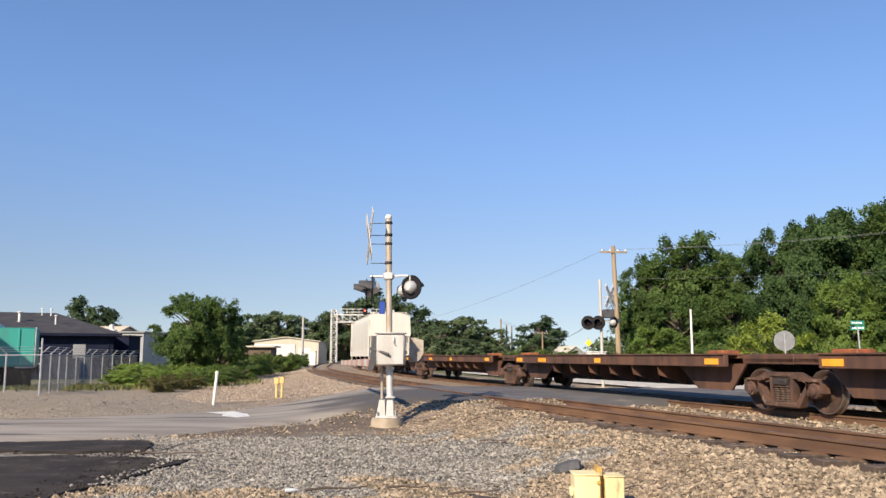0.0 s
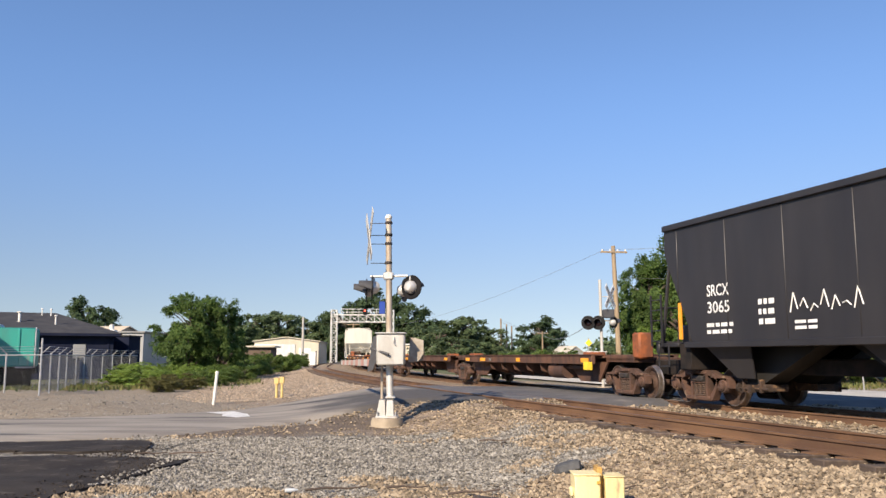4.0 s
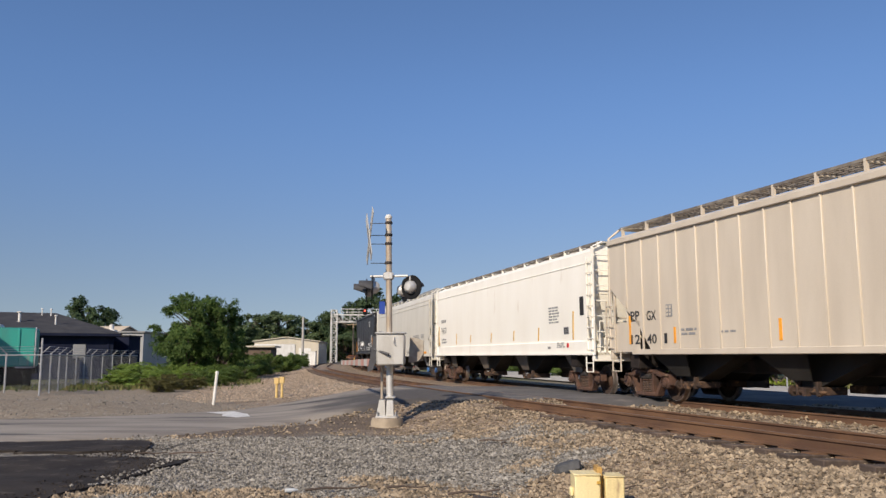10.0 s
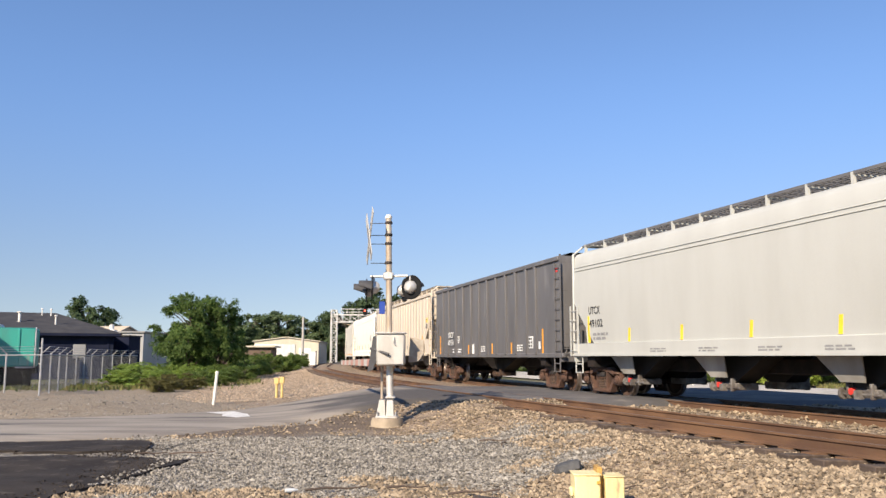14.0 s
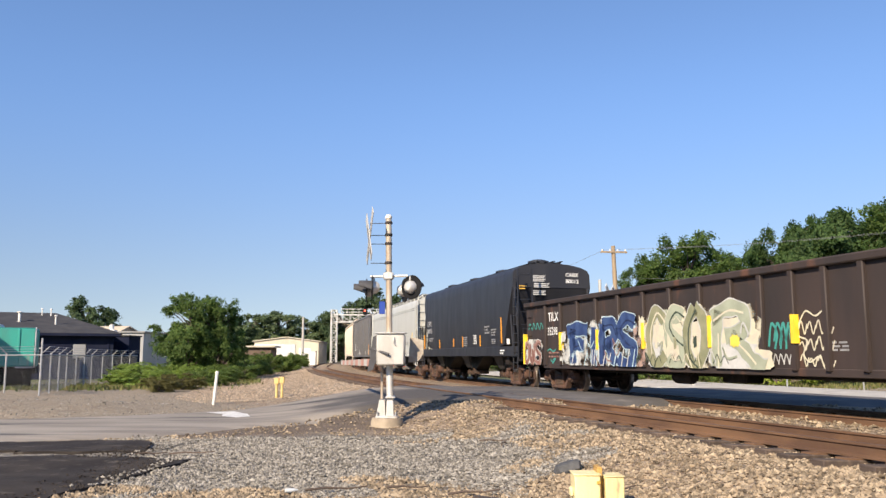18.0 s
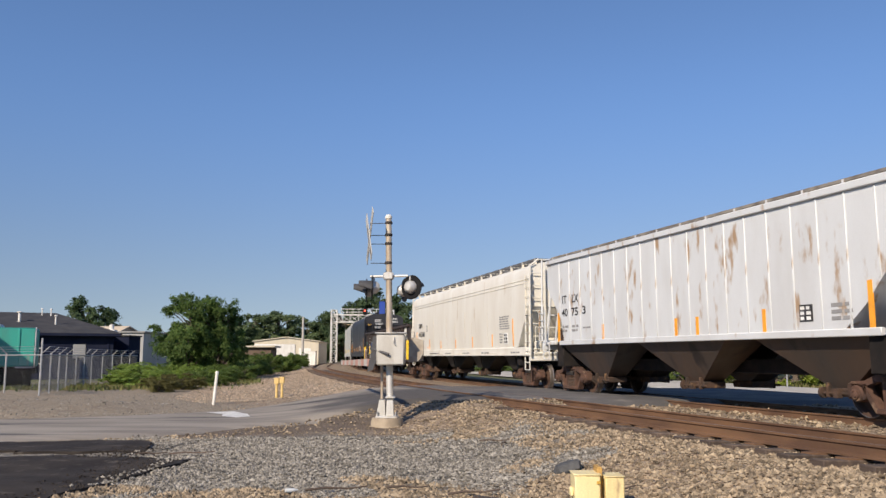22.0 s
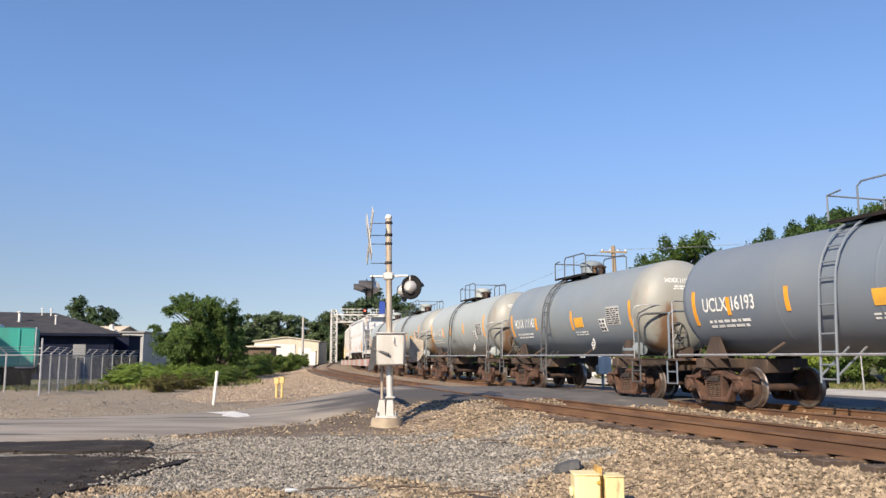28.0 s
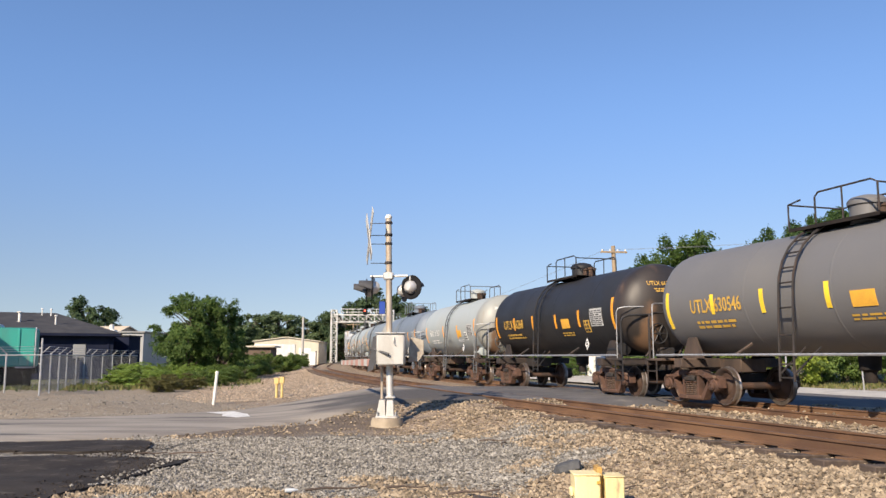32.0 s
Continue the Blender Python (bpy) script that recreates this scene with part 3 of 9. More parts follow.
stones("asphalt_crumbs", "loose black asphalt crumbs along the patch edge", m_asphalt_dark, 900, crumb_spot, 0.018, 12)


def between_spot(rng):
    sv, o = rng.uniform(-160, -134), rng.uniform(-3.2, 3.4)
    p = on_track(sv, o)
    return p.x, p.y


def shoulder_spot(rng):
    sv = -124 + 54 * rng.uniform() ** 1.3
    y = on_track(sv, 7.0).y
    p = on_track(sv, 5.2 + (4.2 + shoulder(y)) * rng.uniform())
    return p.x, p.y


stones("ballast", "tan ballast stones between the two tracks", m_stone_tan, 5000, between_spot, 0.045, 5)
stones("ballast", "tan ballast stones on the far shoulder of the track", m_stone_pale, 15000, shoulder_spot, 0.026, 6)
# ---------------------------------------------------------------- the train
TRAIN = []        # (thing, middle of the car along the train)
WHEELSETS = []
WHEEL_R = 0.43


def make_truck_meshes():
    w = Shape()
    prof = [(0.09, 0.64), (0.10, 0.66), (0.16, 0.67), (0.20, 0.70), (0.34, 0.715), (0.36, 0.70)]
    for sg in (1, -1):
        w.m = 0
        w.lathe([(r, sg * h) for r, h in prof], "y", 28, caps=False)
        w.lathe([(0.408, sg * 0.839), (0.385, sg * 0.836), (0.35, sg * 0.815), (0.30, sg * 0.76), (0.20, sg * 0.755), (0.15, sg * 0.80), (0.09, sg * 0.82), (0.085, sg * 0.98)], "y", 24, caps=False)
        w.m = 1
        w.lathe([(0.37, sg * 0.70), (0.455, sg * 0.70), (0.458, sg * 0.715), (0.432, sg * 0.735), (0.427, sg * 0.83), (0.422, sg * 0.84), (0.408, sg * 0.839)], "y", 24, caps=False)
    w.m = 0
    w.lathe([(0.085, -0.66), (0.08, 0.0), (0.085, 0.66)], "y", 10)
    wheelset = w.mesh("wheelset", [m_wheel, m_tread])
    f = Shape()
    y0, y1 = -0.075, 0.075

    def rim(outline, wide=0.1, back=-0.085):
        """A cast member: a thick outline with a lip along its outer face."""
        f.plate(outline, back, wide)

    # arched top member, hanging lower member, columns and jaws
    rim([(-1.02, 0.66), (-0.70, 0.68), (-0.44, 0.79), (0.44, 0.79), (0.70, 0.68), (1.02, 0.66), (1.04, 0.575), (0.72, 0.57), (0.42, 0.665), (-0.42, 0.665), (-0.72, 0.57), (-1.04, 0.575)])
    rim([(-0.80, 0.60), (-0.71, 0.60), (-0.41, 0.20), (0.41, 0.20), (0.71, 0.60), (0.80, 0.60), (0.49, 0.12), (0.40, 0.09), (-0.40, 0.09), (-0.49, 0.12)])
    for sg in (-1, 1):
        rim([(sg * 0.305, 0.20), (sg * 0.245, 0.20), (sg * 0.245, 0.68), (sg * 0.33, 0.68)], 0.09)
        rim([(sg * 0.66, 0.62), (sg * 0.755, 0.62), (sg * 0.755, 0.34), (sg * 0.70, 0.36)])
        rim([(sg * 1.03, 0.62), (sg * 1.09, 0.60), (sg * 1.10, 0.40), (sg * 1.03, 0.42)])
        # rounded bearing housing with its adapter and end cap
        f.lathe([(0.0, 0.13), (0.135, 0.125), (0.15, 0.10), (0.15, -0.07)], "y", 18, (sg * 0.89, 0, 0.445))
        f.box(sg * 0.89 - 0.14, sg * 0.89 + 0.14, -0.08, 0.10, 0.54, 0.64, 0.02)
        f.lathe([(0.0, 0.185), (0.06, 0.18), (0.09, 0.165), (0.09, 0.12)], "y", 14, (sg * 0.89, 0, 0.43))
        for k in range(3):
            a = math.pi * (0.5 + 2 * k / 3)
            f.lathe([(0.0, 0.20), (0.018, 0.198), (0.018, 0.17)], "y", 6, (sg * 0.89 + 0.055 * math.cos(a), 0, 0.43 + 0.055 * math.sin(a)))
        f.box(sg * 0.52 - 0.05, sg * 0.52 + 0.05, 0.06, 0.115, 0.62, 0.70, 0.012)
    f.box(-0.44, 0.44, 0.02, 0.15, 0.10, 0.205, 0.025)
    f.box(-0.30, 0.30, 0.09, 0.125, 0.70, 0.76, 0.012)
    f.box(-0.235, 0.235, -0.10, 0.12, 0.49, 0.525, 0.01)
    side, side_dark = f.mesh("side_frame", m_side), f.mesh("side_frame", m_truck_dark)
    prof = []
    for k in range(6):
        z = 0.205 + 0.047 * k
        prof += [(0.045, z), (0.068, z + 0.012), (0.068, z + 0.028), (0.045, z + 0.04)]
    spring = Shape().lathe(prof, "z", 10).mesh("coil_spring", m_spring)
    b = Shape()
    b.loft([[(x, y, z) for x, z in ((-0.2, 0.46 + d), (0.2, 0.46 + d), (0.2, 0.70), (-0.2, 0.70))] for y, d in ((-1.12, 0.06), (-0.5, 0.0), (0.5, 0.0), (1.12, 0.06))])
    for sg in (-1, 1):
        b.box(-0.2, 0.2, sg * 1.12 - 0.06, sg * 1.12 + 0.06, 0.525, 0.66, 0.03)
        for x in (-0.47, 0.47):
            b.tube([(x, sg * 0.62, 0.44), (x * 0.5, sg * 0.2, 0.42), (0.0, 0.0, 0.40)], 0.035, 6)
            b.box(x - 0.05 if x > 0 else x + 0.0, x + 0.0 if x > 0 else x + 0.05, sg * 0.66, sg * 0.82, 0.30, 0.58, 0.01)
    b.lathe([(0.2, 0.70), (0.2, 0.80)], "z", 14)
    for sg in (-1, 1):
        b.box(sg * 0.42 - 0.05, sg * 0.42 + 0.05, -0.8, 0.8, 0.34, 0.46, 0.02)
    bolster = b.mesh("truck", m_truck_dark)
    k = Shape()
    k.box(-0.35, 0.42, -0.11, 0.11, 0.72, 0.95, 0.03)
    k.plate([(0.42, 0.70), (0.62, 0.66), (0.72, 0.76), (0.66, 0.80), (0.60, 0.92), (0.42, 0.95)], -0.14, 0.05)
    k.plate([(0.42, 0.72), (0.60, 0.72), (0.56, 0.90), (0.42, 0.94)], 0.05, 0.15)
    k.tube([(0.30, 0.35, 0.85), (0.42, 0.5, 0.62), (0.60, 0.25, 0.42), (0.74, 0.12, 0.40)], 0.025)
    coupler = k.mesh("coupler", m_truck)
    return dict(wheelset=wheelset, side=side, side_dark=side_dark, spring=spring, bolster=bolster, coupler=coupler)


TM = make_truck_meshes()


def truck(car, x, dark=False, caps=False):
    """A two-axle truck under a car, x metres before its middle."""
    t = part("truck", TM["bolster"], None, car, at=(x, 0, 0))
    for sg in (1, -1):
        part("side_frame", TM["side_dark" if dark else "side"], None, t, at=pose(0, sg * 1.02, 0, 0, 0, 0 if sg > 0 else 180))
        for x in (-0.15, 0.0, 0.15):
            part("coil_spring", TM["spring"], None, t, at=(x, sg * 1.07, 0))
        ws = part("wheelset", TM["wheelset"], None, t, at=(sg * 0.89, 0, WHEEL_R))
        WHEELSETS.append((ws, sg * 0.89))
    if caps:
        for sg in (1, -1):
            part("bearing_cap", Shape().lathe([(0.0, 0.05), (0.10, 0.045), (0.125, 0.02), (0.125, -0.04)], "y", 14), m_blue_cap, t, at=(sg * 0.89, 1.2, 0.43))
    return t


class Car:
    """A railcar's thing with what is needed to letter it: q runs from its leading coupler to the rear along the lit side."""

    def __init__(self, name, label, category, u0, u1, ends=True):
        self.L = u0 - u1
        self.ob = thing(name, label, category, group="cars of the freight train")
        self.side = lambda z: 1.55
        self.wrap = None
        TRAIN.append((self.ob, (u0 + u1) / 2))
        for sg in (1, -1) if ends else ():
            part("coupler", TM["coupler"], None, self.ob, at=pose(sg * (self.L / 2 - 0.70), 0, 0.05, 0, 0, 0 if sg > 0 else 180))

    def x(self, q):
        return self.L / 2 - q

    def skin(self, q, z, proud=0.008):
        if self.wrap:
            zc, r = self.wrap
            a = (z - zc) / r
            return (self.x(q), (r + proud) * math.cos(a), zc + (r + proud) * math.sin(a))
        return (self.x(q), self.side(z) + proud, z)

    def patch(self, name, q, z0, z1, w, mat, proud=0.008, label="", lean=0.0):
        s, n = Shape(), 5
        vs = []
        for i in range(n + 1):
            z = z0 + (z1 - z0) * i / n
            o = lean * (1 - i / n)
            vs += [self.skin(q + o, z, proud), self.skin(q + o + w, z, proud), self.skin(q + o + w, z, -0.02), self.skin(q + o, z, -0.02)]
        s.add(vs, [(4 * i + j, 4 * i + (j + 1) % 4, 4 * i + 4 + (j + 1) % 4, 4 * i + 4 + j) for i in range(n) for j in range(4)] + [(0, 1, 2, 3), (4 * n, 4 * n + 3, 4 * n + 2, 4 * n + 1)])
        return part(name, s, mat, self.ob, label, sharp=0)

    def text(self, words, q, z, h, w, mat, proud=0.01, dark="", place=None):
        cu = bpy.data.curves.new("lettering", "FONT")
        cu.body, cu.size, cu.resolution_u = words, 1.0, 3
        cu.offset = 0.014
        ob = bpy.data.objects.new("lettering", cu)
        me = bpy.data.meshes.new_from_object(ob)
        bpy.data.objects.remove(ob)
        co = np.zeros(len(me.vertices) * 3)
        me.vertices.foreach_get("co", co)
        co = co.reshape(-1, 3)
        lo, hi = co.min(axis=0), co.max(axis=0)
        k = (hi - lo)
        place = place or (lambda a, b: self.skin(a, b, proud))
        pts = [place(q + (c[0] - lo[0]) / k[0] * w, z + (c[1] - lo[1]) / k[1] * h) for c in co]
        me.vertices.foreach_set("co", [a for p in pts for a in p])
        me.materials.clear()
        me.materials.append(mat)
        me.update()
        return part("lettering", me, None, self.ob, dark)

    def bars(self, q, z, w, h, n, mat, seed=1):
        """Small unreadable lettering: n rows of short bars in a field w by h whose lower edge is at z."""
        rng, s = random.Random(seed), Shape()
        for i in range(n):
            zz, x = z + h * (n - 1 - i) / n, 0.0
            while x < w * rng.uniform(0.75, 1.0):
                b = min(rng.uniform(0.08, 0.3), w - x)
                a, c = self.skin(q + x, zz, 0.008), self.skin(q + x + b, zz, 0.008)
                d, e = self.skin(q + x + b, zz + h / n * 0.55, 0.008), self.skin(q + x, zz + h / n * 0.55, 0.008)
                s.add([a, c, d, e], [(0, 1, 2, 3)])
                x += b + 0.05
        return part("small_lettering", s, mat, self.ob, sharp=0)

    def stripes(self, spots, mat, w=0.09, lean=0.0):
        for q, z0, z1 in spots:
            self.patch("reflective_stripe", q, z0, z1, w, mat, 0.012, lean=lean)

    def panel(self, q, z, w, h, back, front, seed=3):
        """A stencilled information panel: a field with dark blocks."""
        p = self.patch("stencil_panel", q, z, z + h, w, back, 0.009)
        rng, s = random.Random(seed), Shape()
        for i in range(3):
            for j in range(2):
                a, b = q + w * (0.08 + 0.46 * j), q + w * (0.08 + 0.46 * j) + w * rng.uniform(0.25, 0.4)
                zz = z + h * (0.1 + 0.3 * i)
                s.add([self.skin(a, zz, 0.014), self.skin(b, zz, 0.014), self.skin(b, zz + h * 0.2, 0.014), self.skin(a, zz + h * 0.2, 0.014)], [(0, 1, 2, 3)])
        part("lettering", s, front, p, sharp=0)


def ladder(car, x0, x1, y, z0, z1, mat, rungs=8, r=0.013, rails=True):
    s = Shape()
    if rails:
        for x in (x0, x1):
            s.box(x - 0.022, x + 0.022, y - 0.018, y + 0.018, z0, z1)
    for i in range(rungs):
        z = z0 + (z1 - z0) * (i + 0.5) / rungs
        s.tube([(x0, y + 0.02, z), (x1, y + 0.02, z)], r, 5)
    return part("ladder", s, mat, car.ob)


def ladder_end(car, x, y0, y1, z0, z1, mat, rungs=7):
    s = Shape()
    for y in (y0, y1):
        s.box(x - 0.02, x + 0.02, y - 0.03, y + 0.03, z0, z1)
    for i in range(rungs):
        z = z0 + (z1 - z0) * (i + 0.5) / rungs
        s.tube([(x, y0, z), (x, y1, z)], 0.018, 5)
    return part("end_ladder", s, mat, car.ob)


def stirrup(car, x, y, z, mat, w=0.42, drop=0.5):
    s = Shape()
    s.tube([(x - w / 2, y, z), (x - w / 2, y, z - drop), (x + w / 2, y, z - drop), (x + w / 2, y, z)], 0.022, 5)
    s.tube([(x - w / 2, y, z - drop * 0.5), (x + w / 2, y, z - drop * 0.5)], 0.018, 5)
    part("sill_step", s, mat, car.ob)


def brake_wheel(car, x, y, z, mat):
    s, n = Shape(), 16
    ring = [(x, y + 0.27 * math.cos(2 * math.pi * i / n), z + 0.27 * math.sin(2 * math.pi * i / n)) for i in range(n + 1)]
    s.tube(ring, 0.02, 5, caps=False)
    for i in range(6):
        a = math.pi * i / 3
        s.tube([(x, y, z), (x, y + 0.27 * math.cos(a), z + 0.27 * math.sin(a))], 0.014, 4)
    s.lathe([(0.05, -0.06), (0.05, 0.06)], "x", 8, (x, y, z))
    part("brake_wheel", s, mat, car.ob)


def hopper(name, label, u0, u1, paint, trim, sill=(1.12, 1.55), eave=4.15, crown=4.45, half=1.55, bulge=0.0, bays=4, cut=(1.3, 1.6, 0.2, 2.65), ribs=(), rib_w=0.09, rib_d=0.06,
           board="side", board_mat=None, bay_mat=None, gate_mat=None, tc=1.9, dark_truck=False, caps=False, valves=None, flat_roof=False, sides_to_sill=False,
           open_top=False, seams=(), end_mat=None, side_mat=None, walls="plain", category="hopper car", rear_wheel=False, flush_bays=False, walk_up=0.40, skirt=None):
    """A hopper car: a body with sloping ends over funnels, side sills, roof walk, ladders and trucks."""
    c = Car(name, label, category, u0, u1)
    L = c.L
    board_mat, bay_mat, gate_mat, end_mat = board_mat or trim, bay_mat or paint, gate_mat or m_truck, end_mat or paint
    zb0 = sill[1] if not sides_to_sill else sill[0]
    qb, zb1, qt, zt = cut                       # the sloping end: from (qb, zb1) up to (qt, zt)

    def side(z):
        if not sides_to_sill and z < sill[1] - 0.01:
            return half + 0.012
        if bulge:
            f = min(1.0, max(0.0, (z - zb0) / (eave - zb0)))
            return half - bulge * (1 - math.sin(math.pi * (0.14 + 0.72 * f)))
        return half

    c.side = side
    qs = [qt, qt + 0.02]
    k = 6
    qs += [qt + (qb - qt) * i / k for i in range(1, k + 1)]
    qs += [qb + 0.6, L / 2]
    qs = qs + [L - q for q in qs[::-1][1:]]

    def bottom(q):
        e = min(q, L - q)
        if e >= qb:
            return zb0
        return zb1 + (zt - zb1) * (qb - e) / (qb - qt) if e > qt + 0.03 else zt

    rings = []
    for q in qs:
        zb = bottom(q)
        zs = [zb + (eave - zb) * i / 8 for i in range(9)]
        near = [(c.x(q), side(z), z) for z in zs]
        if flat_roof:
            roof = [(c.x(q), side(eave) * 0.94, eave + 0.06), (c.x(q), 0.0, crown), (c.x(q), -side(eave) * 0.94, eave + 0.06)]
        else:
            roof = [(c.x(q), side(eave) * math.cos(a), eave + (crown - eave) * math.sin(a)) for a in (0.35, 0.7, 1.1, 1.57, 2.04, 2.44, 2.79)]
        far = [(c.x(q), -side(z), z) for z in zs[::-1]]
        rings.append(near + roof + far)
    part("body", Shape().loft(rings), paint, c.ob)
    # side sills, centre sill and end platforms
    for sg in (1, -1):
        if not sides_to_sill:
            s = Shape()
            s.box(-L / 2 + 0.45, L / 2 - 0.45, sg * (half - 0.10), sg * (half + 0.012), sill[0], sill[1], 0.012)
            s.box(-L / 2 + 0.45, L / 2 - 0.45, sg * (half - 0.2), sg * (half + 0.05), sill[0], sill[0] + 0.06)
            part("side_sill", s, trim, c.ob)
        else:
            part("side_sill", Shape().box(-L / 2 + qb - 0.3, L / 2 - qb + 0.3, sg * (half - 0.08), sg * (half + 0.03), sill[0] - 0.05, sill[0] + 0.09, 0.015), trim, c.ob)
    part("centre_sill", Shape().box(-L / 2 + 0.6, L / 2 - 0.6, -0.33, 0.33, 0.72, 1.05, 0.02), m_under, c.ob)
    for sg in (1, -1):
        e = sg * (L / 2 - 0.45)
        s = Shape()
        s.box(min(e, e - sg * 0.85), max(e, e - sg * 0.85), -half + 0.05, half - 0.05, sill[0] - 0.02, sill[0] + 0.07, 0.01)
        s.box(min(e, e - sg * 0.12), max(e, e - sg * 0.12), -half, half, sill[0] - 0.18, sill[0] + 0.12, 0.02)
        part("end_platform", s, trim, c.ob)
        s = Shape()
        xi = sg * (L / 2 - qb - 0.1)
        for y in (-half + 0.12, half - 0.12):
            part("end_post", Shape().tube([(e - sg * 0.12, y, sill[0]), (sg * (L / 2 - qt - 0.05), y, zt + 0.05)], 0.045, 6), trim, c.ob)
            part("end_brace", Shape().tube([(e - sg * 0.75, y, sill[0]), (sg * (L / 2 - (qb + qt) / 2), y, (zb1 + zt) / 2 + 0.06)], 0.035, 6), trim, c.ob)
        if skirt:
            q_in, q_out, top_z = skirt
            for y in (half - 0.012, -half):
                part("end_skirt", Shape().plate([(sg * (L / 2 - q_in), sill[0] + 0.02), (sg * (L / 2 - q_in), top_z), (sg * (L / 2 - q_out), top_z - 0.03), (sg * (L / 2 - q_out), sill[0] + 0.02)], y, y + 0.012), paint, c.ob)
        part("stub_sill", Shape().box(min(xi, e - sg * 0.2), max(xi, e - sg * 0.2), -0.3, 0.3, sill[0] - 0.05, sill[0] + 0.2), trim, c.ob)
        ladder(c, sg * (L / 2 - 0.55) - 0.22, sg * (L / 2 - 0.55) + 0.22, sg * 0 + half + 0.03, sill[0], eave - 0.15 if sg < 0 else 2.6, trim, 9 if sg < 0 else 5)
        ladder_end(c, e + sg * 0.02, half - 0.55 if sg < 0 else -half + 0.1, half - 0.02 if sg < 0 else -half + 0.55, sill[0], eave + 0.1, trim)
        stirrup(c, sg * (L / 2 - 0.75), half - 0.02, sill[0] + 0.02, trim)
        s = Shape()
        s.tube([(e, half - 0.2, sill[0] + 0.1), (e, half - 0.2, sill[0] + 0.95), (e, -half + 0.2, sill[0] + 0.95), (e, -half + 0.2, sill[0] + 0.1)], 0.022, 6)
        part("end_handrail", s, trim, c.ob)
        s = Shape()
        s.lathe([(0.0, -0.5), (0.17, -0.48), (0.2, -0.4), (0.2, 0.4), (0.17, 0.48), (0.0, 0.5)], "y", 12, (sg * (L / 2 - 1.25), 0.2, sill[0] + 0.42))
        s.box(sg * (L / 2 - 1.05) - 0.18, sg * (L / 2 - 1.05) + 0.18, 0.75, 1.1, sill[0] + 0.07, sill[0] + 0.5, 0.03)
        part("brake_gear", s, m_truck if rear_wheel else trim, c.ob)
        if sg < 0 and rear_wheel:
            brake_wheel(c, e - 0.05, -0.35, sill[0] + 0.95, trim)
        t_in = tc if sg < 0 else tc - 0.4
        truck(c.ob, sg * (L / 2 - t_in), dark_truck, caps)
        part("bolster", Shape().box(sg * (L / 2 - t_in) - 0.22, sg * (L / 2 - t_in) + 0.22, -half + 0.1, half - 0.1, 0.80, sill[0] + 0.06, 0.02), m_under, c.ob)
    # funnels and outlet gates
    q0, q1 = qb + 1.3, L - qb - 1.3
    step = (q1 - q0) / max(1, bays - 1) if bays > 1 else 0
    wide = min(step * 0.48, 1.9) if bays > 1 else 1.5
    top = zb0 + 0.02
    for i in range(bays):
        x = c.x(q0 + step * i) if bays > 1 else 0.0
        for sg in (1, -1):
            s = Shape()
            if flush_bays:
                near_y = half - 0.1
                s.loft([[(x - wide, sg * 0.36, top), (x + wide, sg * 0.36, top), (x + wide, sg * near_y, top), (x - wide, sg * near_y, top)],
                        [(x - 0.28, sg * 0.40, 0.52), (x + 0.28, sg * 0.40, 0.52), (x + 0.26, sg * 0.95, 0.52), (x - 0.26, sg * 0.95, 0.52)]])
            else:
                # a grimy funnel deep under the car, its colour near black to hold the shade there; the painted sheet in
                # front of it is a part of its own
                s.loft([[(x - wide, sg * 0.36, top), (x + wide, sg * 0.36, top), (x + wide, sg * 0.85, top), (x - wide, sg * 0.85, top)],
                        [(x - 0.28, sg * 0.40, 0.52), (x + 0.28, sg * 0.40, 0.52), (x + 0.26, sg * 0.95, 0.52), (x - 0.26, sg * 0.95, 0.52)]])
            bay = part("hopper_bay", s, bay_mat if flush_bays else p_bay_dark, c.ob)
            if not flush_bays:
                ya, yb = half - 0.2, 1.16
                part("side_sheet", Shape().loft([[(x + 0.62 * wide, sg * ya, top), (x - 0.2 * wide, sg * ya, top), (x - 0.2 * wide, sg * (ya - 0.03), top), (x + 0.62 * wide, sg * (ya - 0.03), top)],
                                                 [(x + 0.3, sg * yb, 0.64), (x - 0.26, sg * yb, 0.64), (x - 0.26, sg * (yb - 0.03), 0.64), (x + 0.3, sg * (yb - 0.03), 0.64)]]), bay_mat, bay)
            s = Shape()
            s.box(x - 0.36, x + 0.36, sg * 0.38, sg * 1.0, 0.36, 0.52, 0.02)
            s.lathe([(0.05, -0.03), (0.11, -0.03), (0.11, 0.03), (0.05, 0.03)], "x", 10, (x + 0.42, sg * 1.0, 0.43))
            s.box(x - 0.3, x - 0.24, sg * 0.94, sg * 1.06, 0.34, 0.62, 0.01)
            s.box(x + 0.24, x + 0.3, sg * 0.94, sg * 1.06, 0.34, 0.62, 0.01)
            s.tube([(x - 0.5, sg * 1.02, 0.42), (x + 0.5, sg * 1.02, 0.42)], 0.03, 6)
            s.box(x - 0.06, x + 0.06, sg * 1.0, sg * 1.12, 0.34, 0.5)
            part("outlet_gate", s, gate_mat, bay)
            if valves and sg > 0:
                part("valve_cap", Shape().lathe([(0.0, 0.06), (0.06, 0.055), (0.075, 0.0), (0.075, -0.1)], "y", 10, (x + 0.2, 1.0, 0.47)), valves, bay)
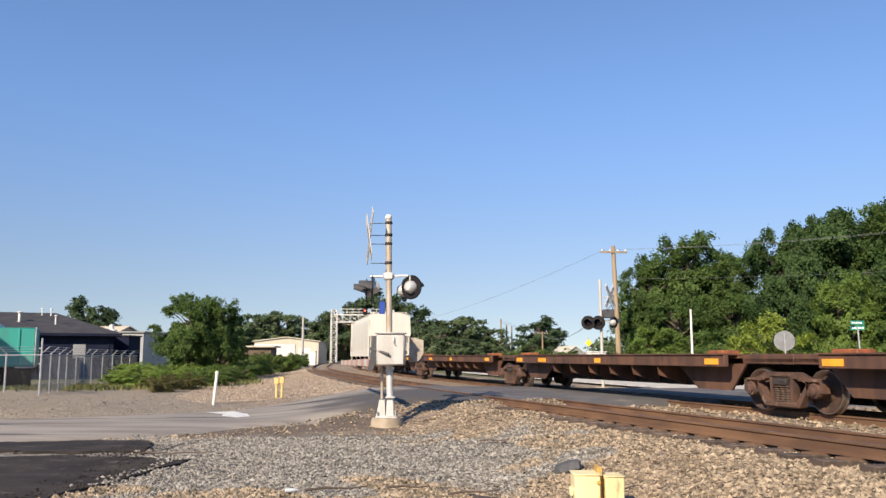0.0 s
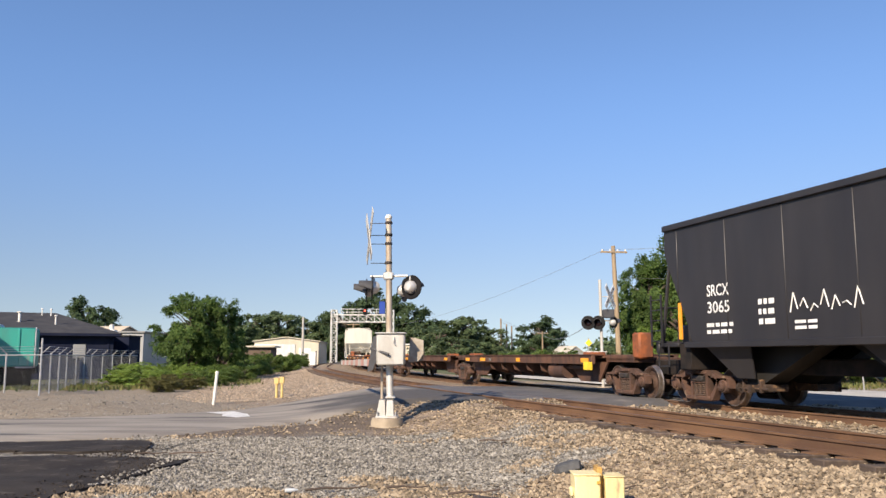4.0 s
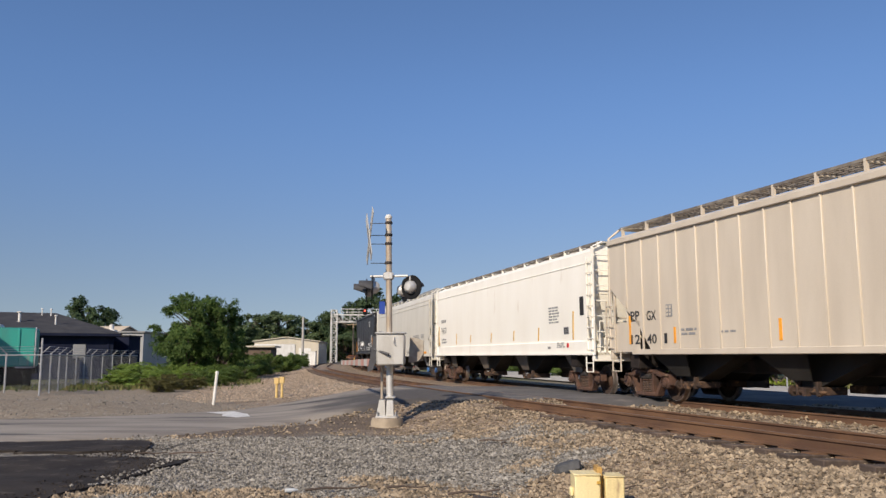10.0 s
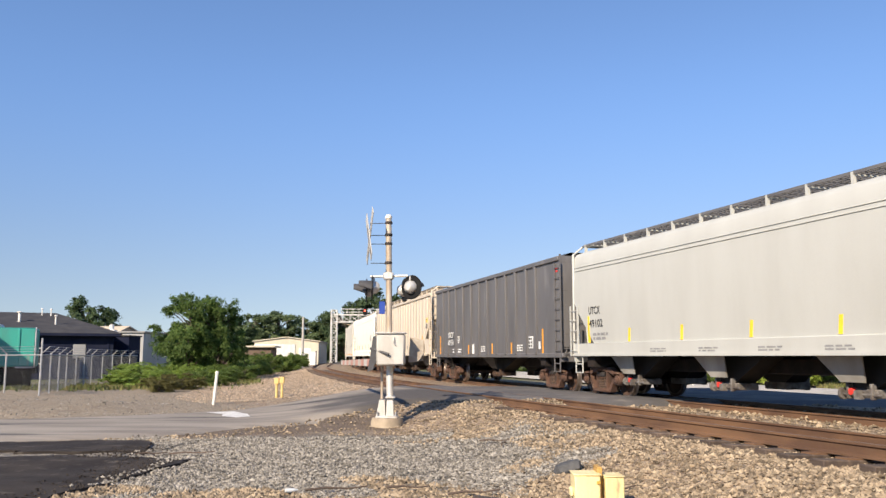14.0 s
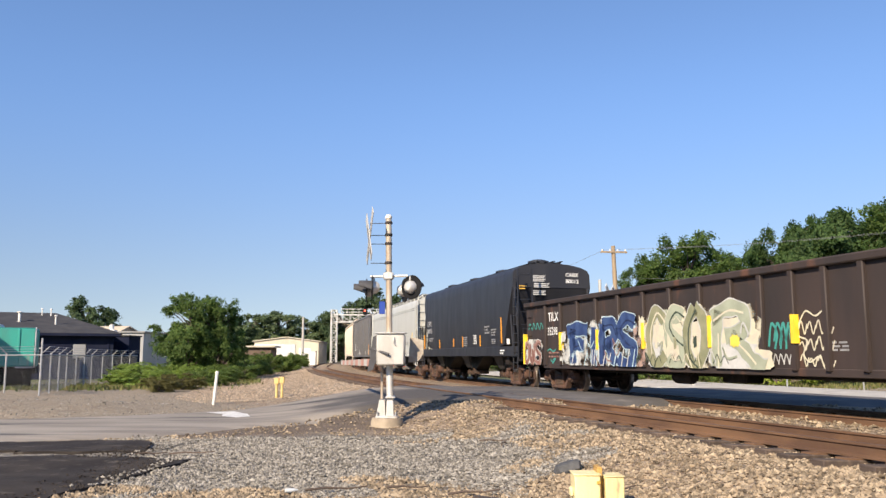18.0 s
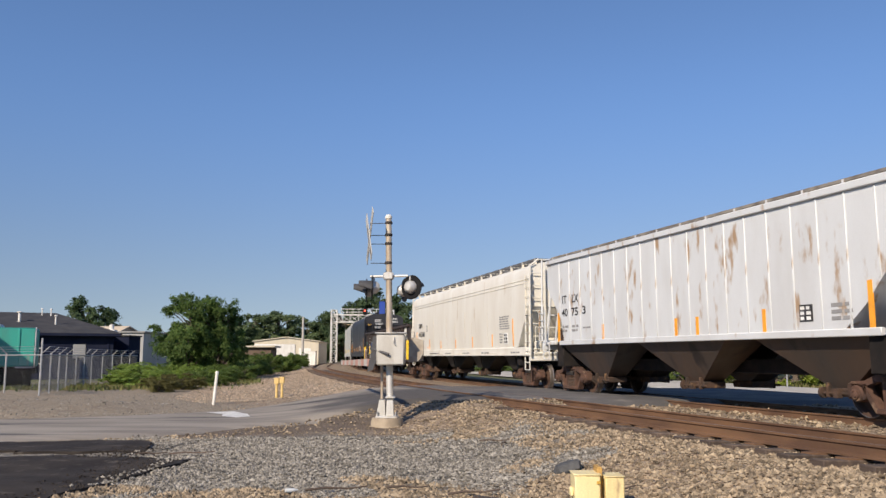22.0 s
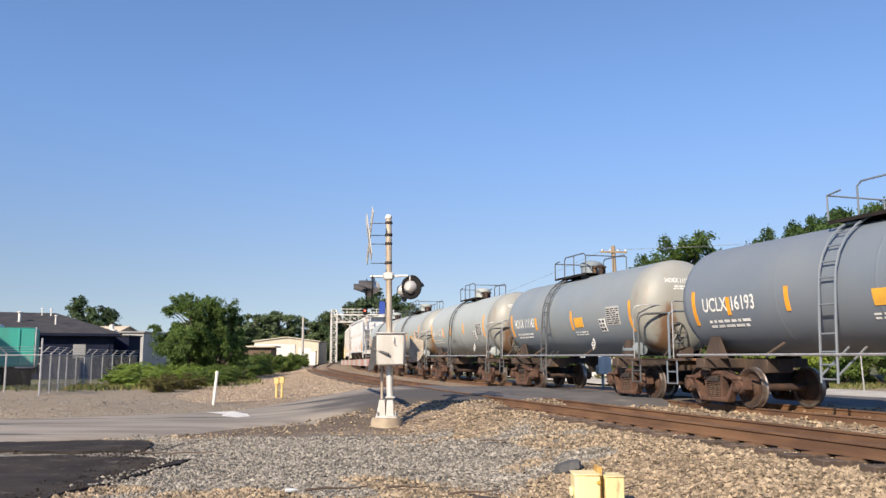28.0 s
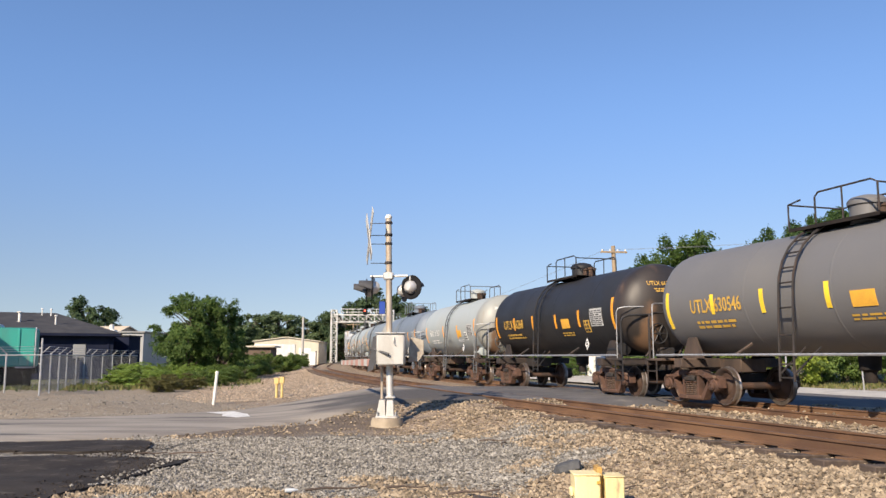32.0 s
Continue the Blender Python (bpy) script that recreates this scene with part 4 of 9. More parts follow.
    # ribs
    if len(ribs):
        rz0, rz1 = zb0 + 0.02, eave - 0.05
        me = {}
        for q in ribs:
            low = max(rz0, bottom(q) + 0.05)
            key = round(low, 2)
            if key not in me:
                me[key] = Shape().box(-rib_w / 2, rib_w / 2, -0.02, rib_d, low, rz1, 0.012).mesh("side_post", side_mat or paint)
            for sg in (1, -1):
                part("side_post", me[key], None, c.ob, at=pose(c.x(q), sg * half, 0, 0, 0, 0 if sg > 0 else 180))
        for sg in (1, -1):
            part("top_chord", Shape().box(-L / 2 + qt, L / 2 - qt, sg * (half - 0.04), sg * (half + 0.07), eave - 0.10, eave + 0.04, 0.015), side_mat or paint, c.ob)
    for z, w in seams:
        for sg in (1, -1):
            y = side(z)
            part("side_seam", Shape().box(-L / 2 + qt + 0.03, L / 2 - qt - 0.03, sg * (y - 0.03), sg * (y + 0.022), z - w, z + w, 0.006), trim, c.ob)
    # roof walk
    if board == "side":
        for sg in (1, -1):
            y0, y1 = 0.62, 1.2
            s = Shape()
            zt_ = eave + walk_up
            n = int(L / 0.9)
            for j in range(5):
                y = sg * (y0 + (y1 - y0) * j / 4)
                s.box(-L / 2 + 0.5, L / 2 - 0.5, y - 0.025, y + 0.025, zt_ - 0.03, zt_)
            for i in range(int(L / 0.3)):
                x = -L / 2 + 0.5 + 0.3 * i
                if x < L / 2 - 0.5:
                    s.box(x - 0.02, x + 0.02, sg * y0, sg * y1, zt_ - 0.025, zt_ - 0.005)
            s.box(-L / 2 + 0.6, L / 2 - 0.6, sg * 1.19, sg * 1.235, zt_ - 0.04, zt_ + 0.02)
            walk_ob = part("running_board", s, board_mat, c.ob)
            pitch = (L - 1.4) / 14
            foot = Shape().box(-0.03, 0.03, sg * 1.17, sg * 1.24, eave + 0.02, zt_ + 0.01).box(-0.02, 0.02, sg * 0.62, sg * 1.2, zt_ - 0.06, zt_ - 0.03).mesh("walk_bracket", trim)
            for i in range(15):
                part("walk_bracket", foot, None, walk_ob, at=(-L / 2 + 0.7 + pitch * i, 0, 0))
        for sg in (1, -1):
            x = sg * (L / 2 - 0.48)
            s = Shape()
            s.box(min(x, x - sg * 0.5), max(x, x - sg * 0.5), -1.2, 1.2, eave + walk_up - 0.05, eave + walk_up - 0.01, 0.01)
            s.tube([(x, 1.2, eave + walk_up - 0.03), (x, half - 0.02, eave + 0.12), (x, half, sill[0] + 0.1)], 0.035, 6)
            s.tube([(x, -1.2, eave + walk_up - 0.03), (x, -half + 0.02, eave + 0.12), (x, -half, sill[0] + 0.1)], 0.035, 6)
            part("end_walk", s, trim, c.ob)
        hatch = Shape().lathe([(0.3, crown - 0.1), (0.3, crown + 0.05), (0.24, crown + 0.1), (0.0, crown + 0.12)], "z", 14).mesh("hatch_cover", trim)
        for i in range(5):
            part("hatch_cover", hatch, None, c.ob, at=(-L / 2 + L * (i + 0.5) / 5, 0, 0))
    elif board == "centre":
        s = Shape()
        for j in range(4):
            y = -0.45 + 0.3 * j
            s.box(-L / 2 + qt + 0.1, L / 2 - qt - 0.1, y - 0.05, y + 0.05, crown + 0.07, crown + 0.10)
        for i in range(int(L)):
            x = -L / 2 + qt + 0.3 + i
            if x > L / 2 - qt - 0.15:
                break
            s.box(x - 0.03, x + 0.03, -0.5, 0.5, crown + 0.02, crown + 0.07)
        part("running_board", s, board_mat, c.ob)
    if open_top:
        rng = random.Random(7)
        s = Shape()
        nx, ny = 60, 8
        grid = [[(-L / 2 + qt + 0.08 + (L - 2 * qt - 0.16) * i / nx, -half + 0.07 + (2 * half - 0.14) * j / ny,
                  eave + 0.05 + (0.12 + 0.05 * math.cos(2 * math.pi * i / 4.3)) * math.sin(math.pi * j / ny) ** 0.35 + rng.uniform(-0.03, 0.03)) for j in range(ny + 1)] for i in range(nx + 1)]
        s.add([p for r in grid for p in r], [(i * (ny + 1) + j, i * (ny + 1) + j + 1, (i + 1) * (ny + 1) + j + 1, (i + 1) * (ny + 1) + j) for i in range(nx) for j in range(ny)])
        part("coal_load", s, m_coal, c.ob, "heaped black coal load")
    return c


m_gate = material("dusty_grey_outlet_gate", (0.2, 0.19, 0.18), 0.7, 0.2, (0.1, 0.085, 0.075), 0.5, 6.0, bump=0.2)
m_coal = material("black_coal", (0.022, 0.022, 0.024), 0.7, 0, (0.05, 0.05, 0.052), 0.4, 8.0, bump=0.8, grain=18)
p_cream = car_paint("warm_white_car_paint", (0.67, 0.64, 0.56), (0.58, 0.55, 0.475), 0.3)
p_white = car_paint("bright_white_car_paint", (0.93, 0.90, 0.81), (0.87, 0.83, 0.73), 0.3, (0.6, 0.5, 0.38), 0.04)
p_tan = car_paint("dusty_beige_car_paint", (0.65, 0.575, 0.465), (0.53, 0.46, 0.365), 0.45)
p_grey = car_paint("dark_grey_car_paint", (0.142, 0.138, 0.14), (0.098, 0.095, 0.096), 0.45, (0.175, 0.168, 0.165), 0.25)
p_lgrey = car_paint("pale_grey_car_paint", (0.485, 0.495, 0.465), (0.43, 0.435, 0.405), 0.35)
p_black = car_paint("black_car_paint", (0.02, 0.019, 0.022), (0.034, 0.031, 0.032), 0.4, rough=0.5)
p_slate = car_paint("blue_black_car_paint", (0.017, 0.018, 0.024), (0.028, 0.028, 0.032), 0.45, rough=0.5)
p_stained = car_paint("stained_white_car_paint", (0.735, 0.72, 0.655), (0.64, 0.6, 0.52), 0.35, (0.46, 0.36, 0.24), 0.12)
p_rusty = material("rust_stained_grey_white_paint", (0.63, 0.655, 0.675), 0.55, 0.0, (0.55, 0.56, 0.565), 0.4, 1.1, (1.5, 1.5, 0.5), (0.36, 0.24, 0.14), 0.32, 2.4, 45.0, 0.03, sharp=0.3, speck=0.05)
p_bay_rust = car_paint("rusty_black_funnel_paint", (0.042, 0.039, 0.038), (0.085, 0.053, 0.037), 0.45, (0.022, 0.018, 0.018), 0.4)
# the shade under the cars is put into this colour, along with grime
p_bay_dark = car_paint("grimy_shade_funnel_paint", (0.03, 0.028, 0.026), (0.018, 0.017, 0.016), 0.5, gloss=0.15)
p_bay_pale = car_paint("pale_dusty_funnel_paint", (0.38, 0.37, 0.34), (0.2, 0.19, 0.17), 0.5)
p_bay_grey = car_paint("dusty_funnel_paint", (0.15, 0.125, 0.10), (0.07, 0.06, 0.05), 0.5)


def stretch_ribs(first, step, n):
    return [first + step * i for i in range(n)]


# far white hopper ahead of the platform car
c = hopper("covered_hopper_car", "white covered hopper car at the head of the visible train", -75.9, -93.7, p_cream, p_cream, eave=4.05, crown=4.4, bulge=0.1, bays=4, board_mat=m_grating, rear_wheel=True)

m_orange_rust = material("rusty_orange_steel", (0.33, 0.10, 0.035), 0.75, 0.05, (0.16, 0.06, 0.03), 0.5, 4.0, bump=0.3)


# articulated platform car in five units on six trucks
def platform_car():
    pivots = [-95.5, -110.0, -124.5, -139.2, -153.6, -168.2]
    for i in range(5):
        a, b = pivots[i], pivots[i + 1]
        fr = a + (1.7 if i == 0 else 0.0)
        bk = b - (1.8 if i == 4 else 0.0)
        c = Car("platform_car", "rust-brown articulated container platform car with orange tape, empty deck", "flat car", fr, bk, False)
        c.side = lambda z: 1.42
        mid = (fr + bk) / 2
        n0, n1 = fr - a + 1.35, c.L - (b - bk) - 1.35      # deck from q = n0 to n1
        s = Shape()
        s.box(c.x(c.L - 0.25), c.x(0.25), -0.33, 0.33, 0.62, 1.02, 0.03)
        s.box(c.x(n1 - 1.9), c.x(n0 + 1.9), -0.52, 0.52, 0.40, 1.0, 0.03)
        part("centre_beam", s, m_under, c.ob)
        for sg in (1, -1):
            s = Shape()
            s.box(c.x(n1), c.x(n0), sg * 1.30, sg * 1.42, 0.88, 1.14, 0.015)
            s.box(c.x(n1), c.x(n0), sg * 1.05, sg * 1.46, 1.14, 1.17)
            part("side_sill", s, m_brown, c.ob)
            for e, d in ((n0, 1), (n1, -1)):
                s = Shape().plate([(c.x(e - d * 0.2), 0.95), (c.x(e + d * 1.9), 0.95), (c.x(e + d * 2.4), 0.90), (c.x(e + d * 1.6), 0.36), (c.x(e + d * 0.35), 0.36)], sg * 0.95, sg * 1.0)
                part("bolster_plate", s, m_brown, c.ob)
            q = n0 + 2.9
            while q < n1 - 2.6:
                part("gusset", Shape().loft([[(c.x(q + dx), sg * 0.5, 0.99), (c.x(q + dx), sg * 1.37, 0.99), (c.x(q + dx), sg * 1.28, 0.64), (c.x(q + dx), sg * 0.5, 0.42)] for dx in (0.0, 0.05)]), m_brown, c.ob)
                q += 1.25
        s = Shape()
        s.box(c.x(n1), c.x(n0), -1.05, 1.05, 1.06, 1.12, 0.01)
        for k in range(8):
            xx = c.x(n0 + (n1 - n0) * (k + 0.5) / 8)
            s.box(xx - 0.05, xx + 0.05, -1.36, 1.36, 0.94, 1.06)
        part("deck", s, m_brown, c.ob)
        for e, d in ((n0, 1), (n1, -1)):
            s = Shape()
            x0 = c.x(e - d * 1.6)
            x1 = c.x(e)
            s.box(min(x0, x1), max(x0, x1), -0.95, 0.95, 0.94, 1.08, 0.02)
            s.box(min(x0, x1), max(x0, x1), 0.85, 0.95, 0.98, 1.15, 0.01)
            part("end_deck", s, m_brown, c.ob)
            rng = random.Random(i * 7 + d)
            part("container_pedestal", Shape().box(c.x(e + d * 0.5) - 0.3, c.x(e + d * 0.5) + 0.3, 0.85, 1.3, 1.12, 1.24, 0.02), m_orange_rust, c.ob)
        for q, w in ((n0 + 0.1, 0.5), (n0 + 2.0, 0.6), ((n0 + n1) / 2, 0.35), (n1 - 0.7, 0.5)):
            c.patch("reflective_stripe", q, 0.93, 1.06, w, m_orange, 0.012)
        truck(c.ob, a - mid)
        if i == 4:
            truck(c.ob, b - mid)
            part("coupler", TM["coupler"], None, c.ob, at=pose(bk - mid + 0.2, 0, 0.05, 0, 0, 180))
            c.patch("tag", n1 - 0.5, 0.72, 0.95, 0.5, m_yellow, 0.02, "yellow stencilled plate")
            part("hand_brake_stand", Shape().box(c.x(n1 + 1.9), c.x(n1 + 1.5), 0.5, 0.95, 1.05, 1.75, 0.05), m_orange_rust, c.ob)
            s = Shape()
            s.tube([(c.x(n1 - 2.2), 1.1, 0.68), (c.x(n1 - 3.3), 1.1, 0.68)], 0.26, 14)
            s.tube([(c.x(n1 - 0.9), 1.15, 0.78), (c.x(n1 - 2.1), 1.15, 0.78)], 0.06, 8)
            part("air_reservoir", s, m_brown, c.ob)
            c.text("028", n0 + 3.05, 0.94, 0.11, 0.3, m_grey_mark)
        if i == 0:
            part("coupler", TM["coupler"], None, c.ob, at=pose(fr - mid - 0.2, 0, 0.05))
            part("hand_brake_stand", Shape().box(c.x(n0 + 0.2), c.x(n0 - 0.1), 0.6, 1.0, 1.05, 1.7, 0.05), m_orange_rust, c.ob)


platform_car()

# black covered hopper
c = hopper("covered_hopper_car", "black covered hopper car with white stencils and dark trucks", -170.05, -185.35, p_black, p_black, sill=(1.35, 1.5), eave=4.2, crown=4.45, flat_roof=True,
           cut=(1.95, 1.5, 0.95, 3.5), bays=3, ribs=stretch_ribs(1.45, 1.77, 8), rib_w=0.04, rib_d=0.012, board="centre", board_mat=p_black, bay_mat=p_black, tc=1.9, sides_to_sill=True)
c.bars(10.5, 3.35, 1.05, 0.42, 3, m_white_mark, 5)
c.text("SRCX", 2.55, 2.42, 0.26, 0.75, m_white_mark)
c.text("3065", 2.55, 2.05, 0.26, 0.75, m_white_mark)
c.bars(2.5, 1.6, 0.9, 0.3, 2, m_white_mark, 6)
c.bars(4.2, 1.75, 0.5, 0.6, 3, m_white_mark, 7)
s = Shape()
for k in range(7):
    qq = 5.1 + 0.26 * k
    s.tube([c.skin(qq, 1.95 + 0.1 * (k % 2), 0.01), c.skin(qq + 0.1, 2.32 - 0.12 * (k % 3), 0.01), c.skin(qq + 0.2, 2.0, 0.01)], 0.016, 4)
part("chalk_scrawl", s, m_white_mark, c.ob)
c.bars(5.2, 1.62, 0.6, 0.22, 2, m_white_mark, 8)
c.bars(7.4, 1.6, 0.45, 0.5, 4, m_white_mark, 9)
c.bars(9.2, 1.6, 0.6, 0.3, 2, m_white_mark, 10)
c.patch("stencil_panel", 10.3, 1.95, 2.1, 0.55, m_white_mark)
c.bars(10.3, 1.6, 0.8, 0.3, 2, m_white_mark, 11)
c.panel(11.1, 1.62, 0.5, 0.45, m_white_mark, m_black_mark)
c.bars(12.0, 1.6, 0.6, 1.1, 9, m_white_mark, 12)
c.stripes([(1.44, 1.5, 2.35), (12.75, 1.6, 2.5)], m_orange, 0.11)
c.patch("stencil_panel", 13.3, 1.58, 1.82, 0.3, m_white_mark)
c.bars(14.0, 3.95, 0.6, 0.25, 3, m_white_mark, 13)

# tall warm white covered hopper
c = hopper("covered_hopper_car", "warm white covered hopper car with grated walk and blue caps", -185.35, -203.35, p_cream, p_cream, sill=(1.12, 1.58), eave=4.08, crown=4.42,
           bulge=0.07, bays=4, cut=(1.7, 1.58, 0.5, 2.75), board_mat=m_galv, tc=1.9, skirt=(1.72, 1.0, 1.93), dark_truck=True, caps=True, gate_mat=m_gate, valves=m_red, seams=((3.72, 0.012), (3.92, 0.008)), bay_mat=p_bay_pale)
c.text("AMCX", 1.5, 2.55, 0.29, 1.05, m_black_mark)
c.text("109343", 1.5, 2.1, 0.32, 1.4, m_black_mark)
c.bars(1.55, 1.78, 1.1, 0.26, 2, m_grey_mark, 21)
c.panel(3.25, 2.38, 0.3, 0.3, m_grey_mark, p_cream)
for q in (0.8, 3.8, 5.6, 8.2, 10.3, 12.9, 15.6):
    c.patch("reflective_stripe", q, 1.25, 1.36, 0.55 if 1 < q < 15 else 0.8, m_orange, 0.02)
for q in (2.1, 2.6, 6.4, 9.1, 11.4, 14.2):
    c.bars(q, 1.22, 0.5, 0.26, 3, m_grey_mark, int(q * 10))
for q in (3.2, 6.0, 9.7, 13.9):
    c.patch("warning_dot", q, 1.27, 1.36, 0.09, m_yellow, 0.02)
c.text("DO NOT HAMMER ON CAR", 4.5, 1.27, 0.08, 0.95, m_black_mark, 0.02)
c.text("DO NOT HAMMER ON CAR", 11.7, 1.27, 0.08, 0.95, m_black_mark, 0.02)
c.bars(12.95, 2.02, 1.7, 0.24, 3, m_grey_mark, 25)
c.bars(15.0, 2.06, 0.7, 0.22, 3, m_grey_mark, 26)
c.patch("stencil_panel", 15.1, 1.27, 1.36, 0.3, m_black_mark, 0.02)

# bright white covered hopper
c = hopper("covered_hopper_car", "bright white covered hopper car with faint stencils and brown trucks", -203.35, -220.9, p_white, p_white, sill=(1.15, 1.55), eave=4.12, crown=4.42, walk_up=0.3,
           bulge=0.07, bays=4, cut=(1.0, 1.55, 0.6, 2.9), board_mat=m_grating, tc=2.0, gate_mat=m_truck, valves=m_galv, seams=((3.8, 0.012),), bay_mat=p_bay_grey)
c.text("74637", 1.3, 2.15, 0.28, 0.85, m_grey_mark)
c.bars(1.3, 2.65, 0.75, 0.25, 1, m_grey_mark, 31)
c.bars(1.3, 1.72, 0.8, 0.26, 2, m_grey_mark, 32)
c.stripes([(0.9, 1.62, 2.5), (3.68, 1.65, 2.1), (5.7, 1.68, 2.0), (8.3, 1.65, 2.0), (10.75, 1.66, 2.02), (13.05, 1.62, 2.05), (15.75, 1.6, 2.45)], m_gold_mark, 0.07, -0.1)
c.bars(13.95, 2.15, 0.8, 0.55, 6, m_grey_mark, 33)
c.panel(15.05, 1.78, 0.36, 0.22, m_grey_mark, m_black_mark)
# flat black patch stands in for the shade inside an oval cutout
c.patch("oval_recess", 16.25, 2.3, 2.85, 0.25, m_gap, 0.01)
c.patch("stencil_panel", 13.9, 1.35, 1.42, 0.2, m_grey_mark, 0.02)
c.bars(14.6, 1.38, 0.6, 0.18, 3, m_grey_mark, 34)
c.patch("warning_mark", 15.35, 1.38, 1.5, 0.12, m_red, 0.02)

# beige ribbed covered hopper
c = hopper("covered_hopper_car", "dusty beige covered hopper car with ribbed sides", -220.9, -238.95, p_tan, p_tan, sill=(1.2, 1.3), eave=4.2, crown=4.5,
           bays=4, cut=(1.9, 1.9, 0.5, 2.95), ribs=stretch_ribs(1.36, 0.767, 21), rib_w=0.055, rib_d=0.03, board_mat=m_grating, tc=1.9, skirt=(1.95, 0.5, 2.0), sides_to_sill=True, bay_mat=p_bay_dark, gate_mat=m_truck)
for w, q, z in (("PP", 1.55, 2.02), ("GX", 2.3, 2.0), ("12", 1.55, 1.42), ("40", 2.3, 1.42), ("1", 3.05, 1.42)):
    c.text(w, q, z, 0.24, 0.12 if w == "1" else 0.42, m_black_mark)
c.panel(3.15, 2.05, 0.26, 0.3, m_grey_mark, p_tan, 4)
c.bars(3.75, 1.6, 0.6, 0.2, 2, m_grey_mark, 41)
c.bars(5.2, 1.62, 0.5, 0.08, 1, m_grey_mark, 42)
c.stripes([(1.46, 1.42, 2.15), (3.45, 1.42, 1.8), (7.0, 1.42, 1.85), (10.4, 1.42, 1.8), (13.0, 1.42, 1.85), (15.5, 1.42, 2.2)], m_orange, 0.08)
c.panel(14.0, 1.55, 0.35, 0.35, m_white_mark, m_black_mark)
c.patch("notice", 16.35, 2.8, 3.05, 0.48, m_yellow, label="yellow stencilled notice")
c.bars(16.4, 2.83, 0.38, 0.2, 2, m_black_mark, 45)
c.patch("notice", 16.38, 2.52, 2.75, 0.38, m_black_mark)
c.bars(11.2, 1.55, 0.5, 0.2, 2, m_grey_mark, 43)
c.bars(14.9, 1.5, 0.4, 0.2, 2, m_grey_mark, 44)

# dark grey open hopper with coal
c = hopper("open_hopper_car", "dark grey open-top hopper car heaped with coal", -238.95, -254.35, p_grey, p_grey, sill=(1.12, 1.3), eave=4.19, crown=4.19,
           bays=3, cut=(0.55, 1.2, 0.42, 1.4), ribs=[1.67, 2.58, 3.68, 4.77, 5.9, 6.95, 8.0, 9.05, 10.1, 11.13, 12.16, 13.0], rib_w=0.16, board="", tc=2.1, sides_to_sill=True,
           bay_mat=p_bay_dark, flat_roof=True, open_top=True, category="hopper car")
c.text("GACX", 2.7, 1.93, 0.26, 0.82, m_white_mark, 0.07)
c.text("60156", 2.7, 1.6, 0.26, 0.82, m_white_mark, 0.07)
c.panel(3.95, 1.7, 0.26, 0.28, m_white_mark, m_black_mark)
c.bars(3.2, 1.28, 0.42, 0.2, 2, m_white_mark, 51)
c.bars(4.0, 1.28, 0.6, 0.2, 2, m_white_mark, 52)
c.stripes([(1.12, 1.2, 2.05), (3.5, 1.2, 1.58), (5.5, 1.2, 1.6), (8.5, 1.2, 1.6), (10.6, 1.2, 1.6), (13.5, 1.2, 2.0)], m_orange, 0.09)
c.patch("stencil_panel", 6.05, 1.22, 1.6, 0.24, m_white_mark)
c.panel(12.35, 1.38, 0.36, 0.4, m_white_mark, m_black_mark)
c.patch("stencil_panel", 13.2, 1.35, 1.6, 0.14, m_white_mark)
c.patch("warning_mark", 1.45, 1.25, 1.36, 0.1, m_red)
c.bars(14.55, 3.75, 0.3, 0.18, 2, m_red, 53)
c.bars(7.2, 1.3, 0.5, 0.25, 3, m_white_mark, 54)
c.bars(11.2, 1.3, 0.55, 0.25, 3, m_white_mark, 55)

# pale grey covered hopper
c = hopper("covered_hopper_car", "pale grey covered hopper car with yellow tape and red outlet caps", -254.35, -271.7, p_lgrey, p_lgrey, sill=(1.12, 1.48), eave=4.02, crown=4.36,
           bulge=0.08, bays=4, cut=(1.6, 1.48, 0.5, 2.7), board_mat=p_grey, tc=1.7, gate_mat=m_gate, valves=m_red, seams=((3.62, 0.008), (3.72, 0.008)), bay_mat=p_bay_pale)
c.text("UTCX", 1.42, 2.3, 0.22, 0.66, m_black_mark)
c.text("49102", 1.42, 1.93, 0.22, 0.78, m_black_mark)
c.bars(1.6, 1.58, 0.85, 0.24, 2, m_grey_mark, 61)
c.stripes([(1.35, 1.5, 2.25), (3.55, 1.5, 1.85), (5.9, 1.5, 1.85), (8.35, 1.5, 1.85), (10.75, 1.5, 1.85), (13.05, 1.5, 1.9), (15.4, 1.5, 2.4)], m_yellow, 0.09, -0.06)
c.panel(14.95, 1.62, 0.36, 0.4, m_white_mark, m_black_mark)
c.bars(13.4, 1.75, 0.9, 0.2, 3, m_grey_mark, 62)
c.bars(12.1, 1.7, 0.4, 0.15, 2, m_grey_mark, 63)
for q in (4.6, 6.6, 8.6, 10.4, 13.2, 15.3):
    c.bars(q, 1.22, 0.7, 0.12, 2, m_grey_mark, int(q * 7))
c.patch("warning_dot", 13.5, 1.35, 1.42, 0.1, m_yellow, 0.02)

